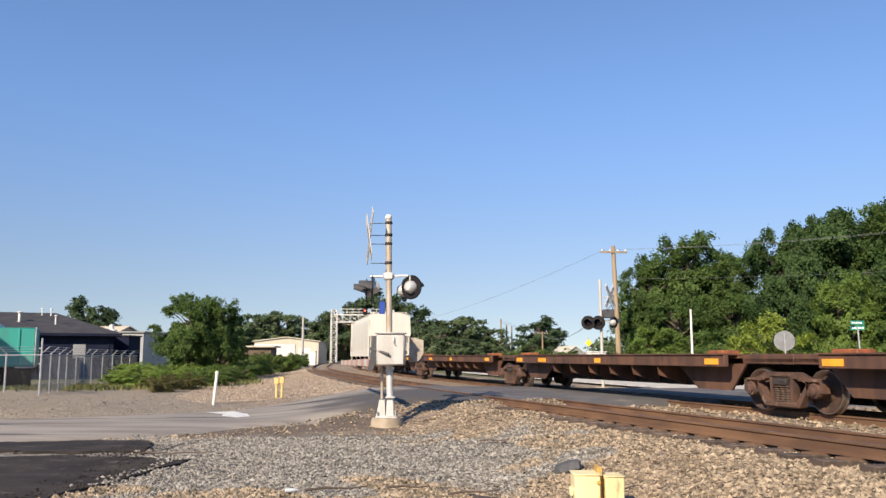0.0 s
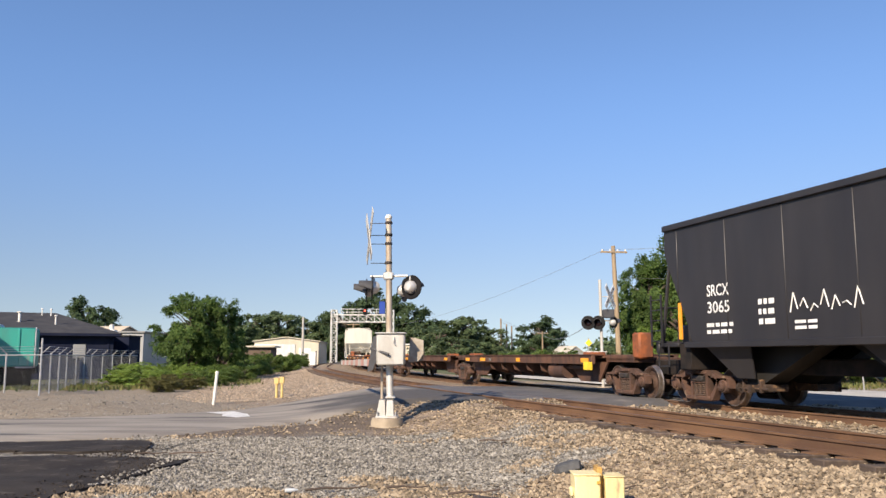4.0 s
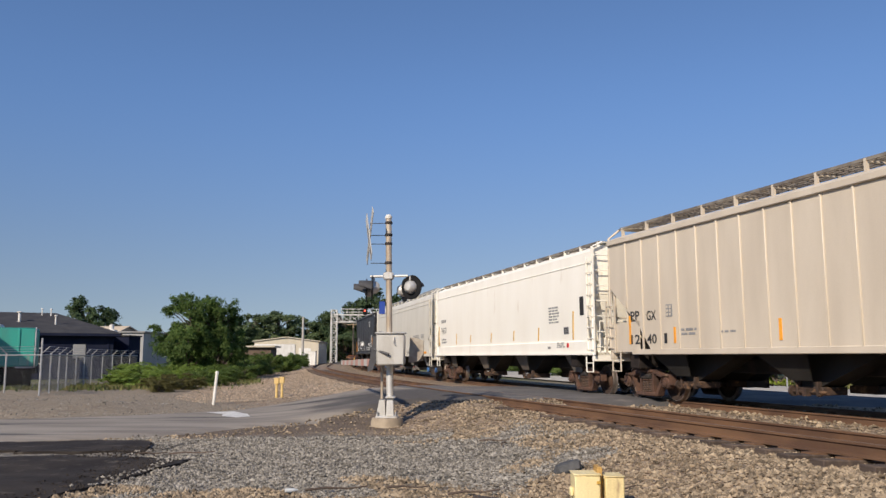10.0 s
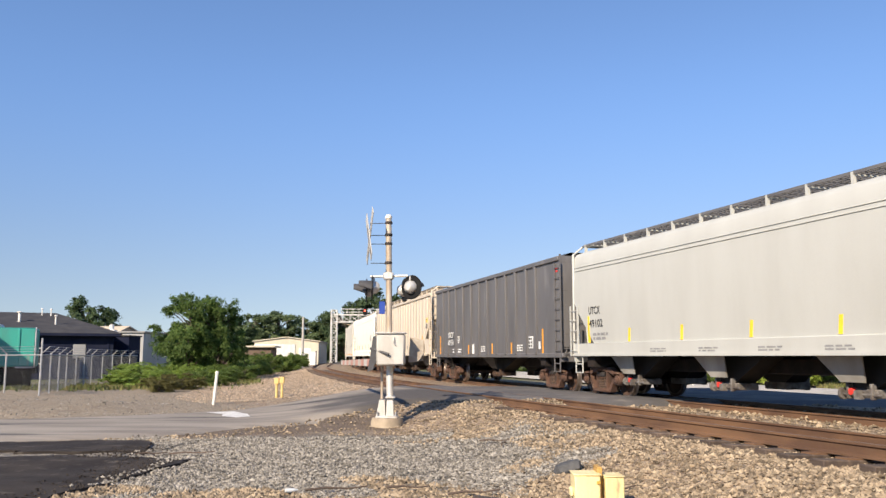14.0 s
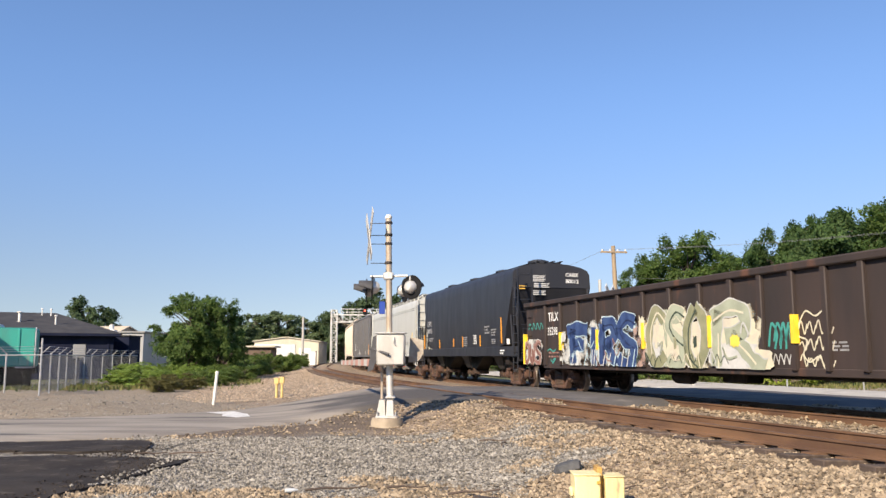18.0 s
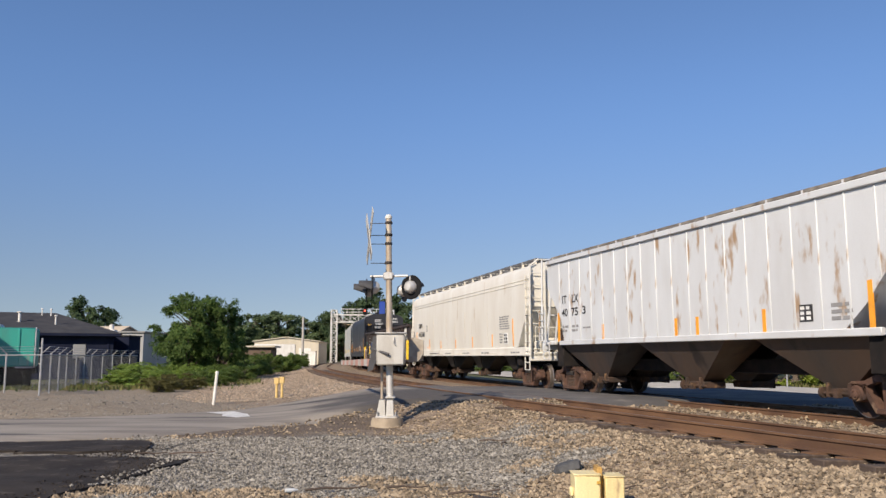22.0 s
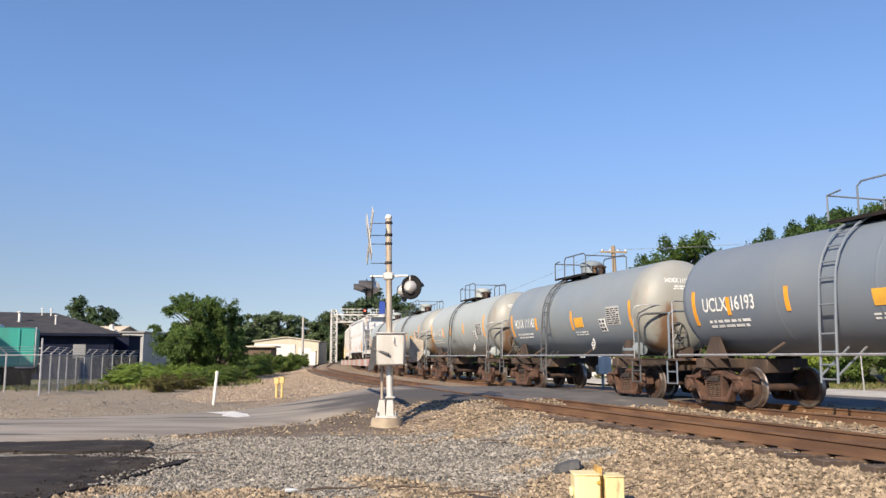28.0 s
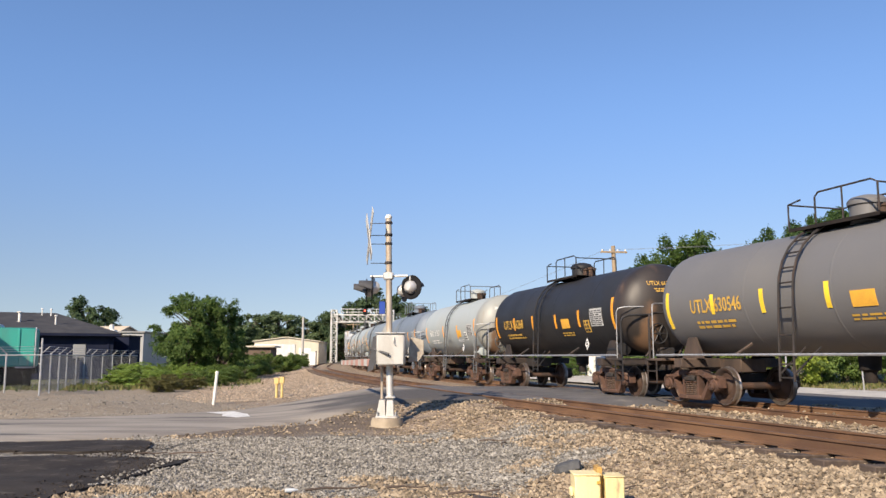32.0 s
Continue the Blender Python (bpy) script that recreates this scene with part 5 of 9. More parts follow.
# blue-black covered hopper
c = hopper("covered_hopper_car", "blue-black covered hopper car with rounded sides", -271.7, -286.7, p_slate, p_slate, sill=(1.12, 1.47), eave=4.12, crown=4.5,
           bulge=0.08, bays=3, cut=(1.95, 1.55, 1.0, 3.6), board="centre", board_mat=p_slate, tc=1.85, bay_mat=p_bay_dark, rear_wheel=True)
c.text("CABX", 1.75, 2.6, 0.22, 0.7, m_dull_mark)
c.text("80012", 1.75, 2.24, 0.22, 0.78, m_dull_mark)
c.bars(1.9, 1.85, 0.9, 0.2, 2, m_grey_mark, 71)
c.stripes([(0.95, 1.5, 2.2), (3.9, 1.5, 1.9), (6.3, 1.55, 1.9), (7.7, 1.52, 1.95), (10.15, 1.52, 1.95), (12.75, 1.6, 2.55)], m_orange, 0.09, -0.05)
c.bars(7.85, 1.55, 0.6, 0.42, 5, m_grey_mark, 72)
c.panel(9.3, 1.62, 0.36, 0.36, m_white_mark, p_slate)
c.bars(10.8, 2.0, 0.6, 0.35, 3, m_grey_mark, 73)
c.bars(11.6, 1.9, 0.6, 0.3, 3, m_grey_mark, 74)
c.bars(11.6, 1.6, 0.5, 0.2, 3, m_grey_mark, 75)
c.patch("stencil_panel", 13.35, 1.55, 1.75, 0.22, m_white_mark, 0.02)
c.bars(12.7, 1.2, 0.5, 0.2, 2, m_white_mark, 76)
e = Shape()
for k, (y, z, w, rows) in enumerate(((0.75, 4.0, 0.5, 4), (0.7, 3.72, 0.6, 3), (0.75, 3.45, 0.5, 3))):
    for j in range(rows):
        e.box(-c.L / 2 + 1.0 - 0.012, -c.L / 2 + 1.0 - 0.002, y - w + 0.05 * (j % 2), y, z - 0.06 * j, z - 0.06 * j + 0.035)
part("small_lettering", e, m_dull_mark, c.ob)
e = Shape()
for j in range(2):
    e.box(-c.L / 2 + 0.988, -c.L / 2 + 0.998, 0.98 + 0.05 * j, 1.32 - 0.04 * j, 3.62 - 0.09 * j, 3.66 - 0.09 * j)
part("small_lettering", e, m_gold_mark, c.ob, "small gold lettering")
for words, zz in (("CABX", 4.02), ("80012", 3.78)):
    ob = c.text(words, 0.0, zz, 0.14, 0.52, m_white_mark)
    for v in ob.data.vertices:
        v.co = Vector((-c.L / 2 + 1.0 - 0.012, -0.55 - (c.x(0.0) - v.co.x), v.co.z))
for k in range(4):
    part("roof_hatch", Shape().lathe([(0.36, 4.4), (0.36, 4.58), (0.40, 4.60), (0.40, 4.66), (0.2, 4.72), (0.0, 4.73)], "z", 18, (-c.L / 2 + 1.9 + 3.7 * k, 0.15, 0)), p_slate, c.ob)

# brown gondola with spray paint
def gondola():
    c = Car("gondola_car", "dark brown gondola car covered with spray-painted graffiti", "gondola car", -286.7, -305.7)
    L, half, z0, z1 = c.L, 1.52, 0.83, 2.78
    b = L / 2 - 0.35
    c.side = lambda z: half
    for sg in (1, -1):
        part("side_wall", Shape().box(-b, b, sg * (half - 0.06), sg * half, z0, z1, 0.01), p_gon, c.ob)
        part("top_chord", Shape().box(-b, b, sg * (half - 0.09), sg * (half + 0.12), z1 - 0.04, z1 + 0.12, 0.03), p_gon, c.ob)
        part("side_sill", Shape().box(-b + 1.4, b - 1.4, sg * (half - 0.08), sg * (half + 0.03), z0 - 0.1, z0 + 0.05, 0.015), p_gon, c.ob)
        part("end_wall", Shape().box(sg * b - 0.05, sg * b + 0.05, -half + 0.06, half - 0.06, z0 + 0.2, z1 + 0.06, 0.01), p_gon, c.ob)
        for k in range(4):
            part("end_rib", Shape().box(sg * b + (0.05 if sg > 0 else -0.13), sg * b + (0.13 if sg > 0 else -0.05), -half + 0.1, half - 0.1, z0 + 0.4 + 0.5 * k, z0 + 0.52 + 0.5 * k, 0.02), p_gon, c.ob)
        truck(c.ob, sg * (L / 2 - 1.95))
        stirrup(c, sg * (b - 0.35), half - 0.02, z0 + 0.05, p_gon)
        ladder(c, sg * (b - 0.3) - 0.2, sg * (b - 0.3) + 0.2, half + 0.02, z0 + 0.2, z1 - 0.2, p_gon, 5, rails=False)
    part("floor", Shape().box(-b, b, -half + 0.06, half - 0.06, 0.98, 1.05), m_brown, c.ob)
    part("centre_sill", Shape().box(-b, b, -0.35, 0.35, 0.62, 0.98, 0.02), m_under, c.ob)
    s = Shape().lathe([(0.0, -0.4), (0.13, -0.38), (0.16, -0.32), (0.16, 0.32), (0.13, 0.38), (0.0, 0.4)], "x", 12, (c.x(8.6), 0.9, 0.6))
    part("air_reservoir", s, m_under, c.ob)
    part("brake_gear", Shape().box(c.x(11.0), c.x(10.2), 0.5, 1.0, 0.52, 0.74, 0.03), m_under, c.ob)
    post = Shape().box(-0.07, 0.07, -0.01, 0.09, z0, z1 - 0.02, 0.02).mesh("side_post", p_gon)
    for q in [1.95, 3.05, 4.2, 5.35, 6.6, 7.85, 9.05, 10.25, 11.35, 12.3, 13.2, 14.05, 14.92, 15.75, 16.57]:
        for sg in (1, -1):
            part("side_post", post, None, c.ob, at=pose(c.x(q), sg * half, 0, 0, 0, 0 if sg > 0 else 180))
    c.text("TILX", 2.1, 2.22, 0.28, 0.75, m_white_mark, 0.01)
    c.text("35298", 2.05, 1.78, 0.25, 0.72, m_white_mark, 0.01)
    for q, za, zb in ((0.3, 0.85, 1.85), (3.08, 1.3, 1.85), (5.45, 1.3, 1.85), (7.85, 1.3, 1.95), (10.6, 1.3, 2.0), (13.2, 1.35, 1.9), (15.5, 1.35, 2.0), (18.25, 0.95, 2.0)):
        c.patch("reflective_stripe", q, za, zb, 0.1, m_yellow, 0.12)

    def splash(q, z, w, h, mat, proud, kink, seed, name="graffiti"):
        r = random.Random(seed)
        pts, n = [], 26
        for i in range(n):
            a = 2 * math.pi * i / n
            k = 1 + kink * (r.random() - 0.5)
            ca, sa = math.cos(a), math.sin(a)
            ca, sa = math.copysign(abs(ca) ** 0.55, ca), math.copysign(abs(sa) ** 0.55, sa)
            pts.append(c.skin(q + w / 2 + ca * w / 2 * k, max(z0 + 0.02, z + h / 2 + sa * h / 2 * k), proud))
        part(name, Shape().add(pts, [tuple(range(n))]), mat, c.ob, sharp=0)

    def ribbon_mark(pts, w, mat, proud):
        """A flat brush stroke along a smooth line of (q, z) points."""
        line = []
        n = len(pts)
        for i in range(n - 1):
            p0, p1, p2, p3 = [pts[min(max(i + k, 0), n - 1)] for k in (-1, 0, 1, 2)]
            for j in range(5):
                u = j / 5
                line.append(tuple(0.5 * (2 * p1[k] + (p2[k] - p0[k]) * u + (2 * p0[k] - 5 * p1[k] + 4 * p2[k] - p3[k]) * u * u + (3 * p1[k] - p0[k] - 3 * p2[k] + p3[k]) * u ** 3) for k in (0, 1)))
        line.append(pts[-1])
        vs = []
        for i, (q, z) in enumerate(line):
            a0, a1 = line[max(i - 1, 0)], line[min(i + 1, len(line) - 1)]
            dx, dz = a1[0] - a0[0], a1[1] - a0[1]
            l = math.hypot(dx, dz) or 1
            k = w / 2 * (0.93 + 0.12 * math.sin(i * 1.3))
            for sg in (1, -1):
                vs.append(c.skin(q - sg * dz / l * k, max(z0 + 0.01, z + sg * dx / l * k), proud))
        part("graffiti", Shape().add(vs, [(2 * i, 2 * i + 1, 2 * i + 3, 2 * i + 2) for i in range(len(line) - 1)]), mat, c.ob, sharp=0)

    def letter(q, w, zt, kind, fill, edge, shade, bold=1.0):
        """A bulging spray-painted form: outlined strokes one over another."""
        lo = 0.9
        h = zt - lo
        forms = {"F": [[(0.3, 0), (0.26, 0.5), (0.3, 1.0)], [(0.02, 0.9), (0.4, 1.0), (0.98, 0.94)], [(0.3, 0.52), (0.55, 0.56), (0.8, 0.5)]],
                 "U": [[(0.1, 0.95), (0.08, 0.3), (0.4, 0.0), (0.8, 0.2), (0.9, 0.95)], [(0.5, 0.1), (0.5, 0.7)]],
                 "I": [[(0.5, 0.0), (0.45, 0.5), (0.55, 1.0)]],
                 "P": [[(0.2, 0.0), (0.16, 0.5), (0.2, 1.0)], [(0.2, 0.97), (0.7, 1.0), (0.88, 0.75), (0.6, 0.52), (0.25, 0.5)], [(0.5, 0.5), (0.66, 0.25), (0.95, 0.0)]],
                 "S": [[(0.95, 0.92), (0.5, 1.03), (0.12, 0.8), (0.4, 0.55), (0.85, 0.4), (0.78, 0.06), (0.3, 0.0), (0.05, 0.15)]],
                 "C": [[(0.9, 0.85), (0.5, 1.05), (0.14, 0.7), (0.16, 0.25), (0.5, 0.02), (0.92, 0.2)]],
                 "O": [[(0.5, 1.02), (0.14, 0.7), (0.15, 0.2), (0.5, 0.0), (0.88, 0.3), (0.85, 0.8), (0.5, 1.02)]],
                 "R": [[(0.12, 0.0), (0.14, 0.6), (0.2, 0.95)], [(0.05, 0.82), (0.35, 0.98), (0.62, 0.92), (0.66, 0.62), (0.3, 0.5)], [(0.4, 0.5), (0.62, 0.3), (0.8, 0.08), (1.0, -0.02)]]}[kind]
        for wid, mat, proud in ((0.36 * bold + 0.06, edge, 0.094), (0.36 * bold, fill, 0.097)):
            for f in forms:
                ribbon_mark([(q + a * w, lo + b * h) for a, b in f], wid * min(1.0, 0.55 + 0.4 * w), mat, proud)
        for f in forms:
            ribbon_mark([(q + a * w + 0.06, lo + b * h - 0.05) for a, b in f[: max(2, len(f) // 2 + 1)]], 0.05, shade, 0.1)

    splash(0.28, 0.85, 1.5, 0.8, g_white_haze, 0.091, 0.25, 1)
    for q, w, kd in ((0.34, 0.42, "O"), (0.8, 0.42, "U"), (1.22, 0.48, "S")):
        letter(q, w, 1.56, kd, g_brownpink, g_white, g_brown, 0.62)
    ribbon_mark([(2.0, 1.28), (2.2, 1.34), (2.45, 1.26), (2.62, 1.33)], 0.05, g_teal, 0.012)
    ribbon_mark([(2.25, 1.02), (2.4, 0.92), (2.6, 1.04), (2.42, 1.0), (2.4, 0.88)], 0.05, g_teal, 0.012)
    for z in (1.2, 1.08):
        c.bars(2.1, z, 0.8, 0.09, 1, g_brownpink, int(z * 50))
    # first word: deep blue on white, pale blue haze at its rim
    splash(3.1, 0.84, 0.75, 1.0, g_white_haze, 0.0905, 0.35, 18)
    splash(3.2, 1.55, 0.3, 0.3, g_white, 0.0908, 0.35, 19)
    for k, (q, w, zt, kd) in enumerate(((3.6, 1.35, 1.92, "F"), (5.05, 0.45, 1.93, "I"), (5.6, 1.0, 2.0, "P"), (6.6, 0.95, 2.06, "S"))):
        splash(q - 0.22, 0.82, w + 0.4, zt - 0.74, g_pale_haze if k % 2 else g_white_haze, 0.0912 + 0.0002 * k, 0.3, 20 + k)
        splash(q + 0.1 * w, zt - 0.1, w * 0.7, 0.3, g_white_haze, 0.0922 + 0.0002 * k, 0.4, 33 + k)
        letter(q, w, zt, kd, g_blue, g_paleblue, g_deep_blue, 1.12)
        for d in (0.2, 0.5, 0.8):
            ribbon_mark([(q + d * w, 0.84), (q + (d + 0.06) * w, 1.0), (q + (d + 0.16) * w, 1.2 + 0.1 * (k % 2))], 0.05, g_white if d < 0.6 else g_paleblue, 0.101 + 0.0004 * k)
    splash(7.45, 0.82, 0.55, 1.15, g_pink_haze, 0.0922, 0.3, 47)
    splash(7.7, 1.5, 0.3, 0.6, g_cream, 0.0926, 0.4, 48)
    # second word: sage and olive on cream
    for k, (q, w, zt, kd) in enumerate(((8.1, 0.85, 2.15, "C"), (8.95, 0.75, 2.15, "S"), (9.7, 0.85, 2.18, "O"), (10.65, 1.8, 2.15, "R"))):
        splash(q - 0.2, 0.82, w * (0.8 if k == 3 else 1.0) + 0.4, zt - 0.78, (g_cream_haze, g_sage, g_cream_haze, g_cream_haze)[k], 0.0912 + 0.0002 * k, 0.24, 50 + k)
        splash(q + 0.02, 0.82, w * 0.9, (zt - 0.82) * 0.8, g_cream, 0.092 + 0.0002 * k, 0.2, 54 + k)
        splash(q + 0.0, 0.82, w * 0.85, 0.6, (g_white, g_cream, g_cream, g_white)[k], 0.0925 + 0.0002 * k, 0.3, 60 + k)
        letter(q, w, zt, kd, (g_olive, g_sage, g_olive, g_sage)[k], (g_white, g_cream, g_white, g_white)[k], (g_cream, g_dark, g_dark, g_cream)[k])
        splash(q + w * 0.4, 1.3, w * 0.16, 0.26, (g_cream, g_olive, g_dark, g_yellow)[k], 0.103, 0.4, 80 + k)
        ribbon_mark([(q + 0.1, 0.95), (q + 0.25, 1.15), (q + 0.35, 0.98), (q + 0.5, 1.12), (q + 0.62, 0.95)], 0.025, g_dark, 0.105)
    splash(11.9, 0.82, 0.75, 0.42, g_cream, 0.0921, 0.2, 90)
    ribbon_mark([(13.3, 1.7), (13.5, 1.95), (13.75, 1.85), (14.0, 1.95), (14.05, 1.6), (13.95, 1.35), (14.08, 1.05), (13.95, 0.85), (13.8, 1.1), (13.55, 1.0), (13.4, 1.15), (13.5, 1.4), (13.28, 1.5), (13.3, 1.7)], 0.035, g_cream, 0.013)
    rr = random.Random(4)
    # drips, scribbles and overspray between the letters
    for k in range(17):
        q, z = 3.4 + 0.52 * k, rr.uniform(0.95, 1.6)
        ribbon_mark([(q, z), (q + rr.uniform(-0.2, 0.25), z + rr.uniform(0.05, 0.25)), (q + rr.uniform(0.0, 0.35), z - rr.uniform(0.0, 0.3)), (q + rr.uniform(0.1, 0.4), z + rr.uniform(-0.2, 0.2))],
                    rr.uniform(0.025, 0.05), rr.choice((g_white, g_blue, g_paleblue, g_brownpink) if q < 7.4 else (g_cream, g_olive, g_dark, g_sage, g_white)), 0.106 + 0.0004 * k)
    for k in range(4):
        ribbon_mark([(12.45 + 0.16 * k, 1.3 + 0.1 * (k % 2)), (12.55 + 0.16 * k, 1.75), (12.7 + 0.12 * k, 1.55), (12.62 + 0.16 * k, 1.25)], 0.06, g_teal, 0.012)
        ribbon_mark([(16.25 + 0.2 * k, 1.0), (16.3 + 0.2 * k, 1.6 + 0.15 * (k % 2)), (16.45 + 0.2 * k, 1.5), (16.4 + 0.2 * k, 1.05)], 0.06, g_teal, 0.012)
        ribbon_mark([(0.55 + 0.3 * k, 1.98), (0.65 + 0.3 * k, 2.2), (0.8 + 0.3 * k, 2.0)], 0.05, g_teal, 0.012)
        for row in range(3):
            z = 1.62 - 0.3 * row
            q = 13.3 + 0.22 * k
            ribbon_mark([(q, z), (q + 0.08, z + 0.16 * rr.random()), (q + 0.15, z - 0.1), (q + 0.22, z + 0.1 * rr.random())], 0.03, g_cream, 0.012)
        ribbon_mark([(12.55 + 0.15 * k, 0.95), (12.62 + 0.15 * k, 1.15), (12.7 + 0.15 * k, 0.98)], 0.03, g_white, 0.012)
    # globe emblem and its scroll
    s, n = Shape(), 20
    for kx in (0.3, 0.16, 0.04):
        s.tube([c.skin(17.42 + kx * math.cos(2 * math.pi * i / n), 2.48 + 0.33 * math.sin(2 * math.pi * i / n), 0.012) for i in range(n + 1)], 0.02, 4, caps=False)
    for dz in (-0.15, 0.0, 0.15):
        s.tube([c.skin(17.42 - 0.28, 2.48 + dz, 0.012), c.skin(17.42 + 0.28, 2.48 + dz, 0.012)], 0.02, 4)
    s.tube([c.skin(17.3, 2.1, 0.012), c.skin(18.0, 2.12, 0.012), c.skin(18.0, 1.88, 0.012), c.skin(17.3, 1.9, 0.012), c.skin(17.3, 2.1, 0.012)], 0.022, 4)
    part("emblem", s, g_white, c.ob, "white globe emblem")
    c.bars(17.05, 1.74, 0.95, 0.07, 1, m_grey_mark, 85)
    c.bars(17.2, 1.62, 0.7, 0.05, 1, m_grey_mark, 84)
    c.panel(15.85, 1.2, 0.34, 0.34, g_white, p_gon)
    c.bars(17.45, 1.1, 0.4, 0.5, 4, m_grey_mark, 86)
    c.bars(14.1, 1.2, 0.4, 0.2, 3, m_grey_mark, 87)
    c.bars(17.4, 0.95, 0.75, 0.06, 1, m_grey_mark, 88)
    return c


p_gon = car_paint("weathered_brown_car_paint", (0.05, 0.033, 0.028), (0.024, 0.019, 0.018), 0.6, (0.1, 0.048, 0.03), 0.3, 0.75)
def overspray(name, color, cover=0.5):
    """Thin sprayed paint that lets the steel show through in blotches."""
    m = material(name, color, 0.65, bump=0.05)
    nt = m.node_tree
    n = nt.nodes.new("ShaderNodeTexNoise")
    n.inputs["Scale"].default_value, n.inputs["Detail"].default_value = 3.2, 6.0
    tc = nt.nodes.new("ShaderNodeTexCoord")
    nt.links.new(tc.outputs["Object"], n.inputs["Vector"])
    r = nt.nodes.new("ShaderNodeMapRange")
    r.inputs["From Min"].default_value, r.inputs["From Max"].default_value = 0.62 - 0.35 * cover, 0.78 - 0.35 * cover
    nt.links.new(n.outputs["Fac"], r.inputs["Value"])
    nt.links.new(r.outputs["Result"], nt.nodes["Principled BSDF"].inputs["Alpha"])
    return m


g_white = material("dull_white_spray_paint", (0.56, 0.56, 0.53), 0.65, 0, (0.42, 0.43, 0.42), 0.45, 4.0, bump=0.05)
g_white_haze = overspray("thin_white_overspray", (0.56, 0.56, 0.52), 0.6)
g_pale_haze = overspray("thin_pale_blue_overspray", (0.42, 0.53, 0.58), 0.55)
g_pink_haze = overspray("thin_pink_overspray", (0.4, 0.27, 0.22), 0.6)
g_cream_haze = overspray("thin_cream_overspray", (0.6, 0.56, 0.42), 0.6)
g_blue = material("blue_spray_paint", (0.02, 0.042, 0.135), 0.6, 0, (0.045, 0.085, 0.2), 0.4, 3.0, bump=0.05)
g_deep_blue = material("deep_blue_spray_paint", (0.012, 0.022, 0.075), 0.6, bump=0.05)
g_paleblue = material("pale_blue_spray_paint", (0.4, 0.53, 0.58), 0.6, bump=0.05)
g_brown = material("dark_brown_spray_paint", (0.12, 0.05, 0.04), 0.6, bump=0.05)
g_cream = material("cream_spray_paint", (0.62, 0.58, 0.42), 0.6, 0, (0.55, 0.5, 0.4), 0.4, 3.0, bump=0.05)
g_olive = material("olive_spray_paint", (0.22, 0.23, 0.13), 0.6, 0, (0.3, 0.29, 0.18), 0.4, 3.0, bump=0.05)
g_sage = material("sage_spray_paint", (0.35, 0.38, 0.28), 0.6, bump=0.05)
g_dark = material("dark_green_spray_paint", (0.05, 0.07, 0.05), 0.6, bump=0.05)
g_yellow = material("yellow_spray_paint", (0.75, 0.6, 0.08), 0.6, bump=0.05)
g_teal = material("teal_spray_paint", (0.05, 0.28, 0.24), 0.6, bump=0.05)
g_brownpink = material("brown_pink_spray_paint", (0.24, 0.11, 0.085), 0.6, 0, (0.34, 0.22, 0.18), 0.4, 4.0, bump=0.05)
gondola()

m_streak = material("grimy_brown_streak", (0.42, 0.36, 0.27), 0.7, 0, (0.6, 0.55, 0.46), 0.5, 4.0, bump=0.0)

# stained white covered hopper
c = hopper("covered_hopper_car", "slightly stained white covered hopper car with orange tape strips", -305.7, -324.0, p_stained, p_stained, sill=(1.14, 1.42), eave=4.05, crown=4.42,
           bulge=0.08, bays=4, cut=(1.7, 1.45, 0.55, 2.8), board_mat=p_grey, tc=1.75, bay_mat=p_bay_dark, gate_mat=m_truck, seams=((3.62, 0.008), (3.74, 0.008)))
c.text("SHPX", 1.95, 2.55, 0.24, 0.82, m_black_mark)
c.text("462348", 1.95, 2.1, 0.27, 1.22, m_black_mark)
c.bars(1.95, 1.6, 0.95, 0.3, 2, m_grey_mark, 91)
c.panel(3.5, 2.35, 0.26, 0.3, m_grey_mark, p_stained, 5)
c.stripes([(1.45, 1.5, 2.4), (3.72, 1.5, 1.62), (4.1, 1.5, 1.95), (6.25, 1.48, 1.85), (8.75, 1.48, 1.85), (11.25, 1.48, 1.9), (13.8, 1.48, 1.95), (16.15, 1.48, 2.45)], m_orange, 0.08, -0.05)
c.bars(14.75, 2.1, 1.05, 0.52, 6, m_grey_mark, 92)
c.panel(15.2, 1.55, 0.4, 0.42, m_white_mark, m_black_mark)
c.bars(14.7, 1.6, 0.35, 0.4, 4, m_grey_mark, 93)
c.bars(4.3, 1.22, 1.2, 0.1, 1, m_black_mark, 94)
for q in (5.2, 7.2, 10.0, 12.6, 16.0):
    c.bars(q, 1.22, 0.9, 0.1, 1, m_grey_mark, int(q * 9))
c.patch("stencil_panel", 2.9, 1.2, 1.28, 0.16, m_black_mark, 0.02)

for q, za, zb in ((4.9, 2.1, 2.9), (7.3, 1.6, 2.95), (8.7, 1.55, 2.6), (10.2, 1.6, 3.0), (11.2, 1.7, 2.5), (13.3, 1.6, 2.8)):
    c.patch("grime_streak", q, za, zb, 0.022, m_streak, 0.004)
for q, w in ((2.2, 0.9), (5.6, 1.2), (9.1, 0.7), (13.0, 1.4)):
    c.patch("grime_streak", q, 1.16, 1.22, w, m_streak, 0.016)

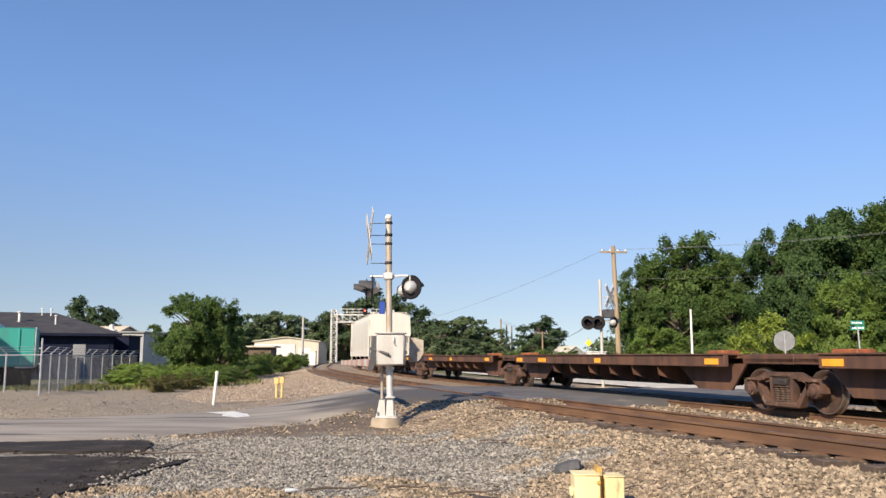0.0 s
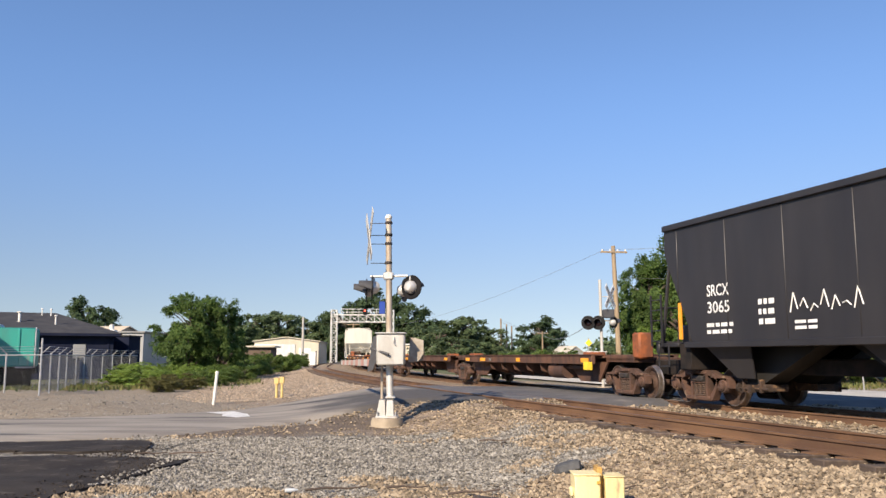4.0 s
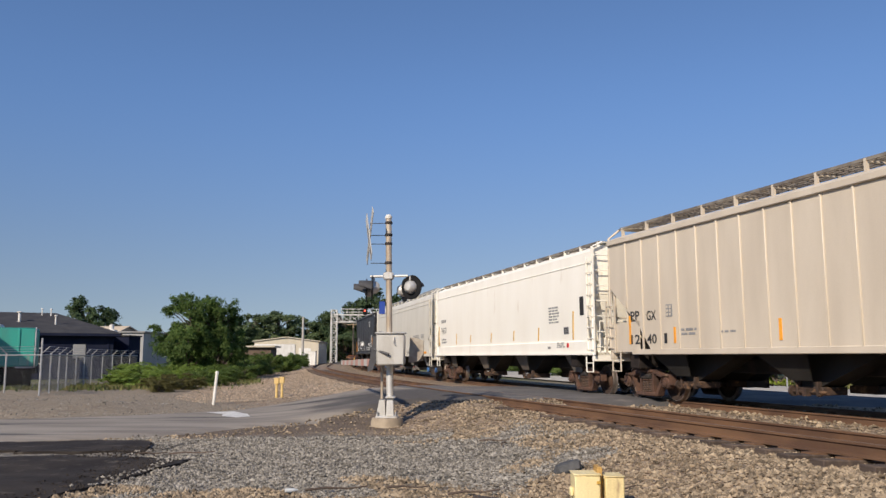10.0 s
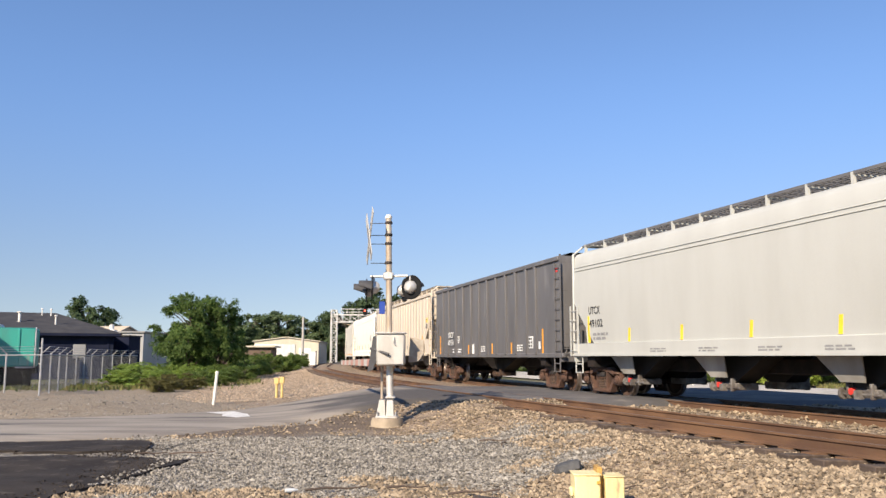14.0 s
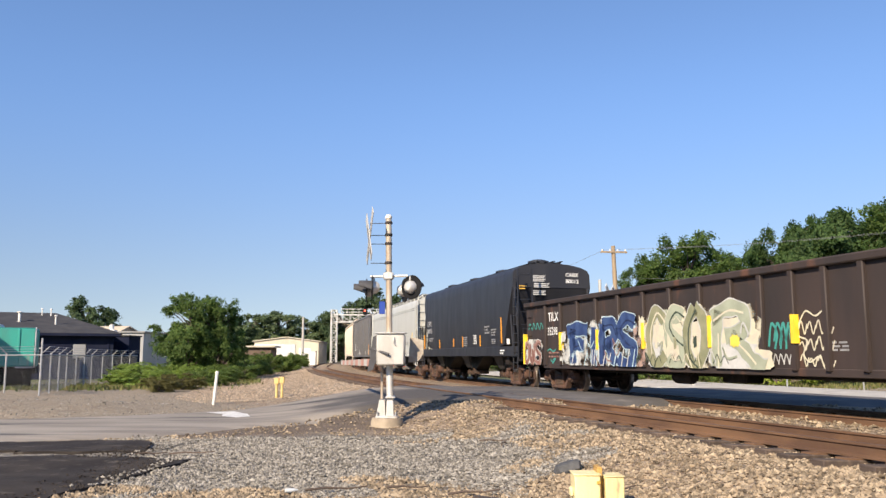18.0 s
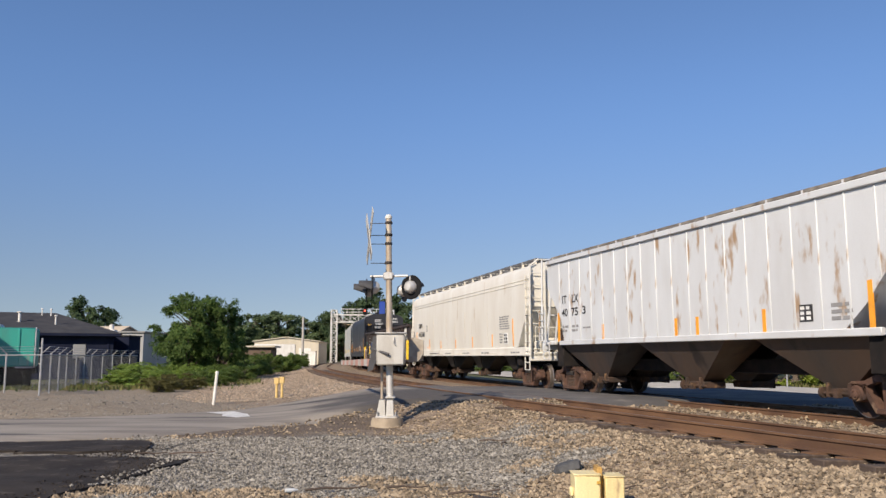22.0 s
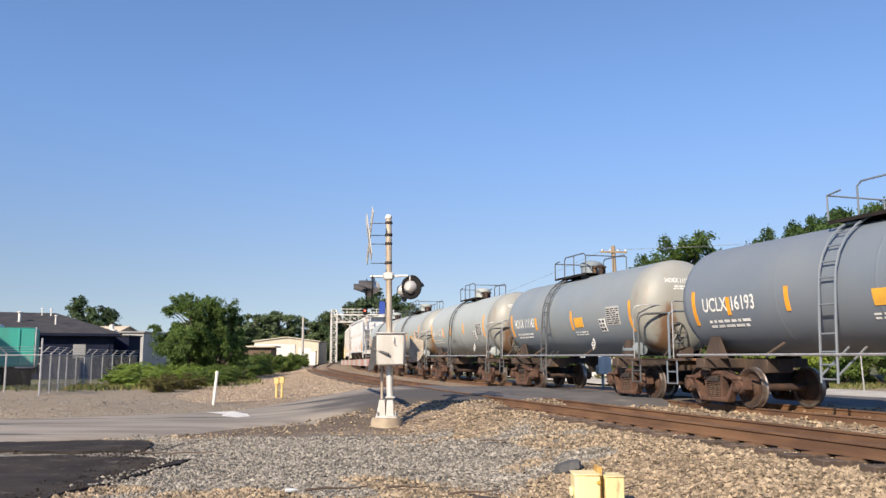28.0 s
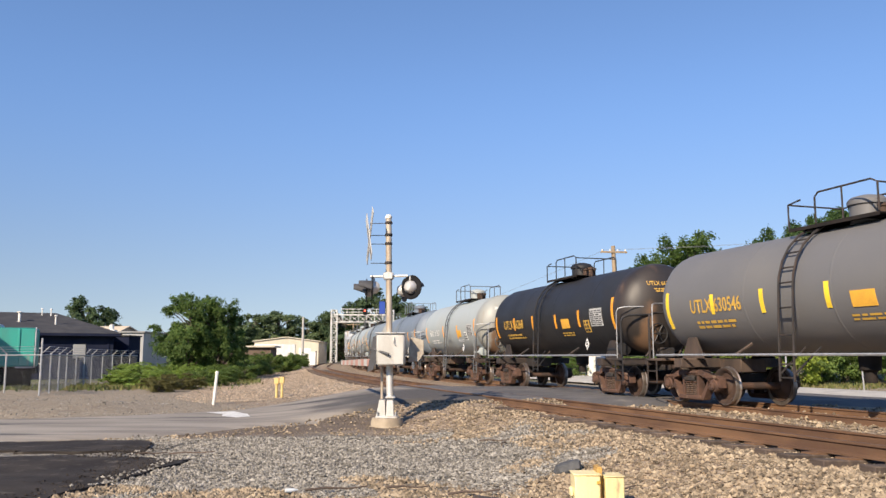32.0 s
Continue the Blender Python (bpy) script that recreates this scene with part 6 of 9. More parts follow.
# rust-stained ribbed covered hopper
c = hopper("covered_hopper_car", "grey-white covered hopper car with rust-stained ribbed sides", -324.0, -339.9, p_rusty, p_rusty, sill=(1.5, 1.62), eave=4.12, crown=4.34, walk_up=0.2,
           bays=3, cut=(2.1, 2.0, 0.95, 3.3), ribs=stretch_ribs(1.82, 0.684, 19), rib_w=0.045, rib_d=0.02, board_mat=m_grating, tc=2.0, sides_to_sill=True, bay_mat=p_bay_rust, gate_mat=m_truck, rear_wheel=True, flush_bays=True)
for w, q, z, ww in (("IT", 2.02, 2.72, 0.3), ("LX", 2.68, 2.72, 0.42), ("40", 1.98, 2.32, 0.4), ("75", 2.64, 2.32, 0.42), ("3", 3.35, 2.34, 0.2)):
    c.text(w, q, z, 0.24, ww, m_black_mark)
c.bars(2.0, 1.85, 0.4, 0.25, 2, m_grey_mark, 101)
c.bars(2.65, 1.85, 0.42, 0.25, 2, m_grey_mark, 102)
c.bars(3.35, 1.92, 0.6, 0.08, 1, m_grey_mark, 103)
c.stripes([(1.68, 1.55, 2.45), (4.5, 1.55, 2.0), (8.05, 1.56, 2.0), (8.9, 1.56, 2.0), (11.15, 1.56, 2.05), (13.85, 1.55, 2.4)], m_orange, 0.1)
c.panel(12.2, 1.75, 0.34, 0.32, m_black_mark, m_white_mark)
c.bars(13.0, 1.75, 0.5, 0.36, 3, m_grey_mark, 104)


m_placard = material("faded_orange_placard", (0.78, 0.42, 0.05), 0.5, 0, (0.7, 0.36, 0.05), 0.4, 5.0, bump=0.05)
m_pale_table = material("grimy_white_stencil_field", (0.5, 0.5, 0.48), 0.6, 0, (0.4, 0.4, 0.38), 0.5, 4.0, bump=0.05)


DOME = 0.66       # how far a tank's head bulges


def tank_car(label, paint, u0, u1, mark, name_u, name_w, stripes, ladder_u, plate_u=None, table_u=None, diamond_u=None, stencil=None, tape=None, frame_mat=None, rail_mat=None, head_mat=None, rear_in=2.0):
    """A short tank car on two trucks, lettered at places given along the train."""
    c = Car("tank_car", label, "tank car", u0, u1)
    L, r, zc = c.L, 1.28, 2.42
    stencil, tape, frame_mat, rail_mat = stencil or m_white_mark, tape or m_orange, frame_mat or m_frame, rail_mat or m_dark_rail
    q = lambda u: u0 - u
    h0 = L / 2 - 0.5
    prof = []
    for k in range(9):
        a = math.pi / 2 * k / 8
        prof.append((max(0.001, r * math.sin(a)), DOME * math.cos(a)))
    hx = h0 - DOME
    part("tank", Shape().lathe([(r, -hx), (r, -1.0), (r, 1.0), (r, hx)], "x", 48, (0, 0, zc)), paint, c.ob, sharp=60)
    for sg in (1, -1):
        part("tank_head", Shape().lathe([(rr, sg * (hx + h)) for rr, h in prof] + [(r, sg * (hx - (0.25 if sg < 0 else 0.0)))], "x", 48, (0, 0, zc)).grow(0.003 if sg < 0 and head_mat else 0.0, zc), (head_mat or paint) if sg < 0 else paint, c.ob, sharp=60)
    for x in (-h0 * 0.58, -h0 * 0.1, h0 * 0.35):
        b = Shape().lathe([(r + 0.001, -0.03), (r + 0.004, -0.02), (r + 0.004, 0.02), (r + 0.001, 0.03)], "x", 48)
        b.v = [(x + px, py, pz + zc) for px, py, pz in b.v]
        part("weld_band", b, paint, c.ob)
    c.wrap = (zc, r)
    for sg in (1, -1):
        tx = L / 2 - 1.85 if sg > 0 else -(L / 2 - rear_in)
        truck(c.ob, tx)
        e = sg * (L / 2 - 0.5)
        s = Shape()
        s.box(min(e, tx - sg * 0.9), max(e, tx - sg * 0.9), -0.36, 0.36, 0.74, 1.06, 0.02)
        part("stub_sill", s, frame_mat, c.ob)
        s = Shape()
        s.box(tx - 0.16, tx + 0.16, -1.45, 1.45, 0.84, 1.06, 0.02)
        for yy in (0.98, -1.03):
            s.plate([(tx - 0.42, 1.06), (tx + 0.42, 1.06), (tx + 0.14, 1.56), (tx - 0.14, 1.56)], yy, yy + 0.05)
        part("saddle", s, frame_mat, c.ob)
        s = Shape()
        s.box(min(e, e - sg * 0.75), max(e, e - sg * 0.75), -1.5, 1.5, 1.0, 1.06, 0.01)
        s.box(min(e, e - sg * 0.10), max(e, e - sg * 0.10), -1.5, 1.5, 0.90, 1.06, 0.01)
        part("end_platform", s, frame_mat, c.ob)
        s = Shape()
        x = e - sg * 0.08
        s.tube([(x - sg * 0.1, 1.46, 1.05), (x - sg * 0.1, 1.46, 2.02), (x - sg * 0.08, 1.42, 2.14), (x - sg * 0.03, 1.28, 2.2), (x, 0, 2.26), (x, -1.28, 2.2), (x, -1.46, 2.05), (x, -1.46, 1.05)], 0.03, 7)
        part("end_handrail", s, rail_mat, c.ob)
        s = Shape()
        s.tube([(x - sg * 0.3, 1.48, 1.05), (x - sg * 0.3, 1.48, 2.3), (x - sg * 0.26, 1.45, 2.4), (x - sg * 0.15, 1.3, 2.44), (x, 0.3, 2.46), (x, -1.2, 2.44)], 0.016, 6)
        part("end_handrail", s, m_galv, c.ob)
        stirrup(c, e - sg * 0.3, 1.48, 1.02, rail_mat, 0.4, 0.55)
        stirrup(c, e - sg * 0.3, -1.48, 1.02, rail_mat, 0.4, 0.55)
        s = Shape()
        s.lathe([(0.0, -0.42), (0.16, -0.4), (0.19, -0.33), (0.19, 0.33), (0.16, 0.4), (0.0, 0.42)], "x", 12, (tx + sg * 0.05, 0.85 if sg < 0 else -0.85, 1.3))
        part("air_reservoir", s, paint if sg < 0 else frame_mat, c.ob)
        s = Shape()
        s.box(e - sg * 0.35 - 0.15, e - sg * 0.35 + 0.15, -0.2, 0.25, 1.05, 1.35, 0.04)
        s.tube([(e - sg * 0.3, 0.3, 1.1), (e - sg * 0.2, 0.5, 1.35), (e - sg * 0.25, 0.7, 1.1)], 0.03, 6)
        s.tube([(e - sg * 0.3, 0.3, 0.95), (e - sg * 0.6, 0.75, 0.75), (tx, 0.9, 0.72)], 0.03, 6)
        part("brake_gear", s, frame_mat, c.ob)
    brake_wheel(c, -L / 2 + 0.52, 0.42, 1.72, rail_mat)
    s = Shape().tube([(-L / 2 + 1.0, 1.46, 1.14), (L / 2 - 1.0, 1.46, 1.14)], 0.028, 6)
    part("side_rail", s, m_galv, c.ob)
    for x in (-L / 6, L / 6):
        part("rail_bracket", Shape().tube([(x + 0.06, 1.46, 1.12), (x - 0.12, 1.12, 1.38)], 0.032, 6), frame_mat, c.ob)
    s = Shape().tube([(-L / 2 + 1.0, -1.46, 1.14), (L / 2 - 1.0, -1.46, 1.14)], 0.028, 6)
    part("side_rail", s, m_galv, c.ob)
    # ladder over the shell
    lx = c.x(q(ladder_u))
    s = Shape()
    arc = [(r + 0.10, a) for a in (0.0, 0.2, 0.45, 0.7, 0.95, 1.2, 1.42)]
    line = [(1.45, 0.62), (1.44, 1.1), (1.42, 1.7)] + [((rr) * math.cos(a), zc + rr * math.sin(a)) for rr, a in arc]
    for dx in (-0.2, 0.2):
        s.tube([(lx + dx, y, z) for y, z in line], 0.026, 6)
    for i in range(len(line) - 1):
        (ya, za), (yb, zb) = line[i], line[i + 1]
        for k in (0.5,) if i > 1 else (0.15, 0.7):
            s.tube([(lx - 0.2, ya + (yb - ya) * k, za + (zb - za) * k), (lx + 0.2, ya + (yb - ya) * k, za + (zb - za) * k)], 0.018, 5)
    for dx in (-0.2, 0.2):
        s.tube([(lx + dx, 1.45, 0.75), (lx + dx - 0.45, 1.2, 1.28)], 0.02, 5)
    part("ladder", s, rail_mat, c.ob)
    part("bottom_outlet", Shape().lathe([(0.22, 1.2), (0.2, 0.85), (0.12, 0.8), (0.12, 0.6), (0.0, 0.6)], "z", 12, (lx - 0.6, 0, 0)), m_under, c.ob)
    # top platform, rails and valves
    px0, px1 = lx - 1.75, lx + 0.55
    s = Shape()
    prof = [(0.74, -0.04), (0.74, 0.03), (-0.74, 0.03), (-0.74, -0.04), (-0.71, -0.04), (-0.71, 0.01), (0.71, 0.01), (0.71, -0.04)]
    s.loft([[(x, y, zc + r + z) for y, z in prof] for x in (px0, px1)])
    plat = part("top_platform", s, m_under, c.ob)
    s = Shape()
    zt = zc + r + 0.04
    for y in (0.72, -0.72):
        s.tube([(px1, y, zt), (px1, y, zt + 0.5), (px1 - 0.35, y, zt + 0.55)], 0.02, 6)
        s.tube([(px1 - 0.75, y, zt), (px1 - 0.75, y, zt + 0.54), (px1 - 0.85, y, zt + 0.62), (px0 + 0.15, y, zt + 0.62), (px0, y, zt + 0.54), (px0, y, zt)], 0.02, 6)
        s.tube([((px0 + px1) / 2 - 0.3, y, zt), ((px0 + px1) / 2 - 0.3, y, zt + 0.62)], 0.018, 5)
    s.tube([(px1, 0.72, zt + 0.5), (px1, -0.72, zt + 0.5)], 0.018, 6)
    s.tube([(px0, 0.72, zt + 0.54), (px0, -0.72, zt + 0.54)], 0.018, 6)
    part("handrail", s, rail_mat, plat)
    part("manway", Shape().lathe([(0.33, zt - 0.1), (0.33, zt + 0.26), (0.37, zt + 0.28), (0.37, zt + 0.36), (0.3, zt + 0.43), (0.1, zt + 0.48), (0.0, zt + 0.48)], "z", 18, (lx - 0.9, 0.1, 0)), paint, plat)
    s = Shape()
    for k in range(3):
        s.lathe([(0.07, zt - 0.05), (0.07, zt + 0.16), (0.1, zt + 0.18), (0.1, zt + 0.24), (0.0, zt + 0.26)], "z", 8, (lx - 1.35 - 0.2 * k, 0.2 - 0.2 * (k % 2), 0))
    part("valve_set", s, m_truck, plat)
    # marks on the rear head
    def on_head(y, z, proud=0.006):
        k = max(0.0, 1 - (y * y + (z - zc) ** 2) / (r * r))
        return (-(hx + DOME * math.sqrt(k)) - proud, y, z)

    rng = random.Random(int(-u0))
    for field, (ya, yb, za, rows, h) in {"data": (0.42, 0.05, 2.92, 2, 0.035), "notice": (-0.35, -0.8, 2.3, 6, 0.035)}.items():
        s = Shape()
        for i in range(rows):
            y = ya + rng.uniform(-0.05, 0.05)
            while y > yb:
                w = min(y - yb + 0.02, rng.uniform(0.04, 0.12))
                z = za - i * h * 1.7
                s.add([on_head(y, z), on_head(y - w, z), on_head(y - w, z + h), on_head(y, z + h)], [(0, 1, 2, 3)])
                y -= w + 0.025
        part("head_lettering", s, stencil, c.ob, sharp=0)
    # marks on the side
    if mark:
        c.text(mark, -0.62, 3.04, 0.12, 0.74, stencil, place=lambda a, b: on_head(-a, b))
        c.text(mark, q(name_u), 2.1, 0.32, name_w, stencil, 0.014)
        c.bars(q(name_u) + 0.1, 1.72, name_w * 0.95, 0.24, 2, stencil, 7)
    for u, z0, z1 in stripes:
        c.patch("reflective_stripe", q(u), z0, z1, 0.11, tape, 0.012)
    if plate_u:
        p = c.patch("placard", q(plate_u), 1.98, 2.28, 0.55, m_placard, 0.012)
        c.bars(q(plate_u) + 0.06, 2.03, 0.42, 0.2, 2, m_orange_rust, 9)
        c.bars(q(plate_u) - 0.1, 1.72, 0.9, 0.16, 2, stencil, 10)
    if table_u:
        c.panel(q(table_u) - 0.85, 1.8, 0.36, 0.38, stencil, m_black_mark, 6)
        c.patch("stencil_panel", q(table_u) - 0.38, 1.98, 2.5, 0.75, m_pale_table, 0.008)
        c.bars(q(table_u) - 0.35, 2.01, 0.7, 0.46, 8, m_black_mark, 11)
    if diamond_u:
        d = c.x(q(diamond_u))
        p = part("hazard_placard", Shape().plate([(d - 0.12, 1.46), (d, 1.29), (d + 0.12, 1.46), (d, 1.63)], 1.40, 1.415), m_white_mark, c.ob)
        s = Shape()
        for k, (w, zz) in enumerate(((0.05, 1.52), (0.075, 1.45), (0.04, 1.37))):
            s.box(d - w, d + w, 1.416, 1.418, zz, zz + 0.035)
        part("lettering", s, m_black_mark, p)
    return c


def tank_paint(name, color, stain, amount=0.3, rust=0.12):
    return material(name, color, 0.55, 0.0, stain, amount, 1.0, (0.5, 0.9, 0.5), (0.30, 0.19, 0.11), rust, 0.75, 40.0, 0.03, sharp=0.28, speck=0.05)


def head_paint(name, color, soot):
    """Tank end paint with a broad rust run from the brake gear down."""
    m = material(name, color, 0.5, 0.0, soot, 0.3, 0.9, (1.0, 1.6, 0.35), (0.2, 0.12, 0.065), 0.12, 0.75, 40.0, 0.03, sharp=0.3, speck=0.06)
    N, L = m.node_tree.nodes, m.node_tree.links
    b = N["Principled BSDF"]
    old = b.inputs["Base Color"].links[0].from_socket
    tc, ln, ad, mr, mx, no = N.new("ShaderNodeTexCoord"), N.new("ShaderNodeVectorMath"), N.new("ShaderNodeMath"), N.new("ShaderNodeMapRange"), N.new("ShaderNodeMix"), N.new("ShaderNodeTexNoise")
    ln.operation, ad.operation = "LENGTH", "MULTIPLY_ADD"
    no.inputs["Scale"].default_value, no.inputs["Detail"].default_value = 2.6, 6.0
    wide = N.new("ShaderNodeMapping")
    wide.vector_type = "TEXTURE"
    wide.inputs["Location"].default_value, wide.inputs["Scale"].default_value = (0, 0.62, 1.72), (1000, 0.3, 0.8)
    L.new(tc.outputs["Object"], wide.inputs["Vector"])
    L.new(tc.outputs["Object"], no.inputs["Vector"])
    L.new(wide.outputs[0], ln.inputs[0])
    L.new(no.outputs["Fac"], ad.inputs[0])
    ad.inputs[1].default_value = 1.3
    L.new(ln.outputs["Value"], ad.inputs[2])
    L.new(ad.outputs[0], mr.inputs["Value"])
    mr.interpolation_type = "SMOOTHSTEP"
    mr.inputs["From Min"].default_value, mr.inputs["From Max"].default_value = 1.75, 1.0
    mx.data_type = "RGBA"
    L.new(mr.outputs[0], mx.inputs[0])
    L.new(old, mx.inputs[6])
    mx.inputs[7].default_value = (0.15, 0.088, 0.05, 1)
    L.new(mx.outputs[2], b.inputs["Base Color"])
    return m


h_cream = head_paint("rust_streaked_cream_head", (0.29, 0.305, 0.29), (0.25, 0.245, 0.215))
h_dark = head_paint("rust_streaked_black_head", (0.02, 0.018, 0.018), (0.045, 0.034, 0.027))
t_pale = tank_paint("pale_grey_tank_paint", (0.385, 0.43, 0.43), (0.325, 0.355, 0.345), 0.4, 0.2)
t_pale2 = tank_paint("dull_pale_grey_tank_paint", (0.345, 0.39, 0.395), (0.355, 0.375, 0.36), 0.45, 0.15)
t_blue = tank_paint("blue_grey_tank_paint", (0.19, 0.235, 0.275), (0.26, 0.28, 0.28), 0.35, 0.12)
t_slate = tank_paint("slate_grey_tank_paint", (0.15, 0.185, 0.23), (0.185, 0.21, 0.235), 0.35, 0.05)
t_black = tank_paint("black_tank_paint", (0.013, 0.013, 0.015), (0.024, 0.023, 0.023), 0.4, 0.03)
t_grey = tank_paint("medium_grey_tank_paint", (0.13, 0.13, 0.135), (0.16, 0.155, 0.148), 0.35, 0.06)

tank_car("pale grey tank car with white lettering and brown stains", t_pale, -339.9, -351.6, "HOKX 111514", -341.75, 1.95,
         [(-341.35, 1.85, 2.75), (-342.68, 2.08, 2.42), (-344.45, 2.1, 2.5), (-346.35, 2.12, 2.55), (-348.0, 2.1, 2.6), (-349.75, 1.9, 2.85)], -346.3, -346.75, -349.2, -348.95, head_mat=h_cream, rear_in=2.45)
tank_car("faded pale grey tank car with white lettering", t_pale2, -351.6, -362.6, "HOKX 111462", -353.5, 1.9,
         [(-353.0, 1.85, 2.7), (-354.35, 2.08, 2.42), (-357.25, 2.0, 2.5), (-359.6, 2.05, 2.5), (-360.7, 1.9, 2.8)], -356.45, -358.4, -360.3, -360.0, head_mat=h_cream)
tank_car("pale grey tank car with tall platform rails", t_pale, -362.6, -374.2, "HOKX 112210", -363.95, 1.95,
         [(-363.75, 1.8, 2.7), (-365.9, 2.0, 2.45), (-367.2, 2.0, 2.5), (-369.3, 2.1, 2.55), (-372.2, 1.9, 2.8)], -367.7, None, -371.6, -371.5, head_mat=h_cream)
tank_car("blue-grey tank car with yellow placard and white panel", t_blue, -374.2, -385.6, "HOKX 111143", -375.85, 1.8,
         [(-375.5, 1.8, 2.6), (-377.72, 2.0, 2.4), (-380.5, 1.9, 2.5), (-384.1, 1.75, 2.6)], -378.8, -380.75, -383.2, -382.3, head_mat=h_cream)
tank_car("slate-blue tank car with white lettering and yellow placard", t_slate, -385.6, -397.9, "UCLX 16193", -387.4, 1.75,
         [(-387.0, 1.8, 2.6), (-388.23, 2.0, 2.4), (-390.05, 2.0, 2.5), (-394.4, 2.0, 2.5), (-396.4, 1.8, 2.6)], -391.3, -392.2, -395.9, -395.3, rail_mat=t_slate)
tank_car("grey tank car with white lettering and orange panel", t_pale2, -397.9, -409.3, "HOKX 111507", -400.1, 1.9,
         [(-399.3, 1.8, 2.6), (-402.6, 2.0, 2.55), (-405.0, 1.9, 2.5), (-407.65, 1.9, 2.7)], -403.65, -405.1, -407.0, -406.6, head_mat=h_cream)
tank_car("black tank car with gold lettering and yellow placard", t_black, -409.3, -421.4, "UTLX 66268", -411.45, 1.85,
         [(-410.55, 1.8, 2.6), (-412.4, 2.05, 2.5), (-414.1, 2.0, 2.5), (-416.0, 2.0, 2.45), (-417.7, 2.0, 2.5), (-419.85, 1.85, 2.75)], -414.8, -416.5, -418.9, -418.6, head_mat=h_dark, stencil=m_gold_mark, rail_mat=t_black, frame_mat=m_truck_dark)
tank_car("medium grey tank car with gold lettering and black ladder", t_grey, -421.4, -433.4, "UTLX 630546", -423.6, 1.8,
         [(-422.6, 1.75, 2.65), (-424.35, 2.05, 2.5), (-426.0, 2.0, 2.5), (-427.8, 2.0, 2.5), (-431.6, 1.85, 2.7)], -426.9, -428.4, -430.9, -430.4, stencil=m_gold_mark, tape=m_yellow, rail_mat=m_truck_dark)


def motions():
    """The train rolls away round the curve, and its wheels turn."""
    seconds = [0.5 * i for i in range(65)]
    for ob, u in TRAIN:
        walk(ob, [(t, track_pose(u + run(t), 0, RAIL_Z)) for t in seconds])
    ticks = [i / 15 for i in range(481)]
    for ws, x in WHEELSETS:
        walk(ws, [(t, pose(x, 0, WHEEL_R, 0, math.degrees(run(t) / WHEEL_R), 0)) for t in ticks])
# ---------------------------------------------------------------- things beside the line
m_pole_tan = material("weathered_aluminium_mast", (0.50, 0.44, 0.36), 0.5, 0.3, (0.36, 0.28, 0.2), 0.4, 6.0, STREAK, bump=0.15)
m_signal_black = material("black_signal_enamel", (0.012, 0.012, 0.013), 0.6, bump=0.05, gloss=0.15)
m_signal_grey = material("grey_signal_paint", (0.065, 0.065, 0.07), 0.6, 0.0, (0.045, 0.045, 0.05), 0.4, 5.0, bump=0.1)
m_white_paint = material("weathered_white_paint", (0.76, 0.75, 0.71), 0.55, 0, (0.62, 0.60, 0.55), 0.35, 4.0, STREAK, (0.4, 0.34, 0.28), 0.08, 5.0, bump=0.1)
m_lens = material("dark_red_lens", (0.012, 0.004, 0.005), 0.45, bump=0.0)
m_blue = material("blue_sign_enamel", (0.015, 0.05, 0.28), 0.4, bump=0.05)
m_yellow_paint = material("yellow_equipment_paint", (0.82, 0.70, 0.38), 0.6, 0, (0.70, 0.57, 0.28), 0.4, 4.0, STREAK, (0.3, 0.2, 0.12), 0.1, 7.0, bump=0.15)
m_wood = material("weathered_pole_timber", (0.36, 0.27, 0.17), 0.9, 0, (0.25, 0.185, 0.12), 0.5, 3.0, (4, 4, 0.3), bump=0.5)
m_found = material("stained_foundation_concrete", (0.40, 0.33, 0.24), 0.9, 0, (0.29, 0.235, 0.17), 0.5, 4.0, bump=0.4)
m_wire = material("dull_wire", (0.27, 0.275, 0.28), 0.5, 0.4, bump=0.0)
m_post_yellow = material("golden_marker_plastic", (0.68, 0.49, 0.19), 0.6, 0, (0.57, 0.40, 0.15), 0.4, 5.0, bump=0.1)
m_rubber = material("black_rubber", (0.02, 0.02, 0.021), 0.85, bump=0.2, gloss=0.2)
# near black, stands in for the shade under the teal truck
m_shade_black = material("shade_black_panel", (0.006, 0.006, 0.006), 0.9, bump=0.2, gloss=0.1)
m_green_sign = material("green_sign_enamel", (0.02, 0.22, 0.16), 0.4, bump=0.05)
m_red_glow = bpy.data.materials.new("lit_red_signal_lens")
m_red_glow.use_nodes = True
m_red_glow.node_tree.nodes["Principled BSDF"].inputs["Base Color"].default_value = (0.5, 0.02, 0.01, 1)
m_red_glow.node_tree.nodes["Principled BSDF"].inputs["Emission Color"].default_value = (1, 0.12, 0.05, 1)
m_red_glow.node_tree.nodes["Principled BSDF"].inputs["Emission Strength"].default_value = 2.0


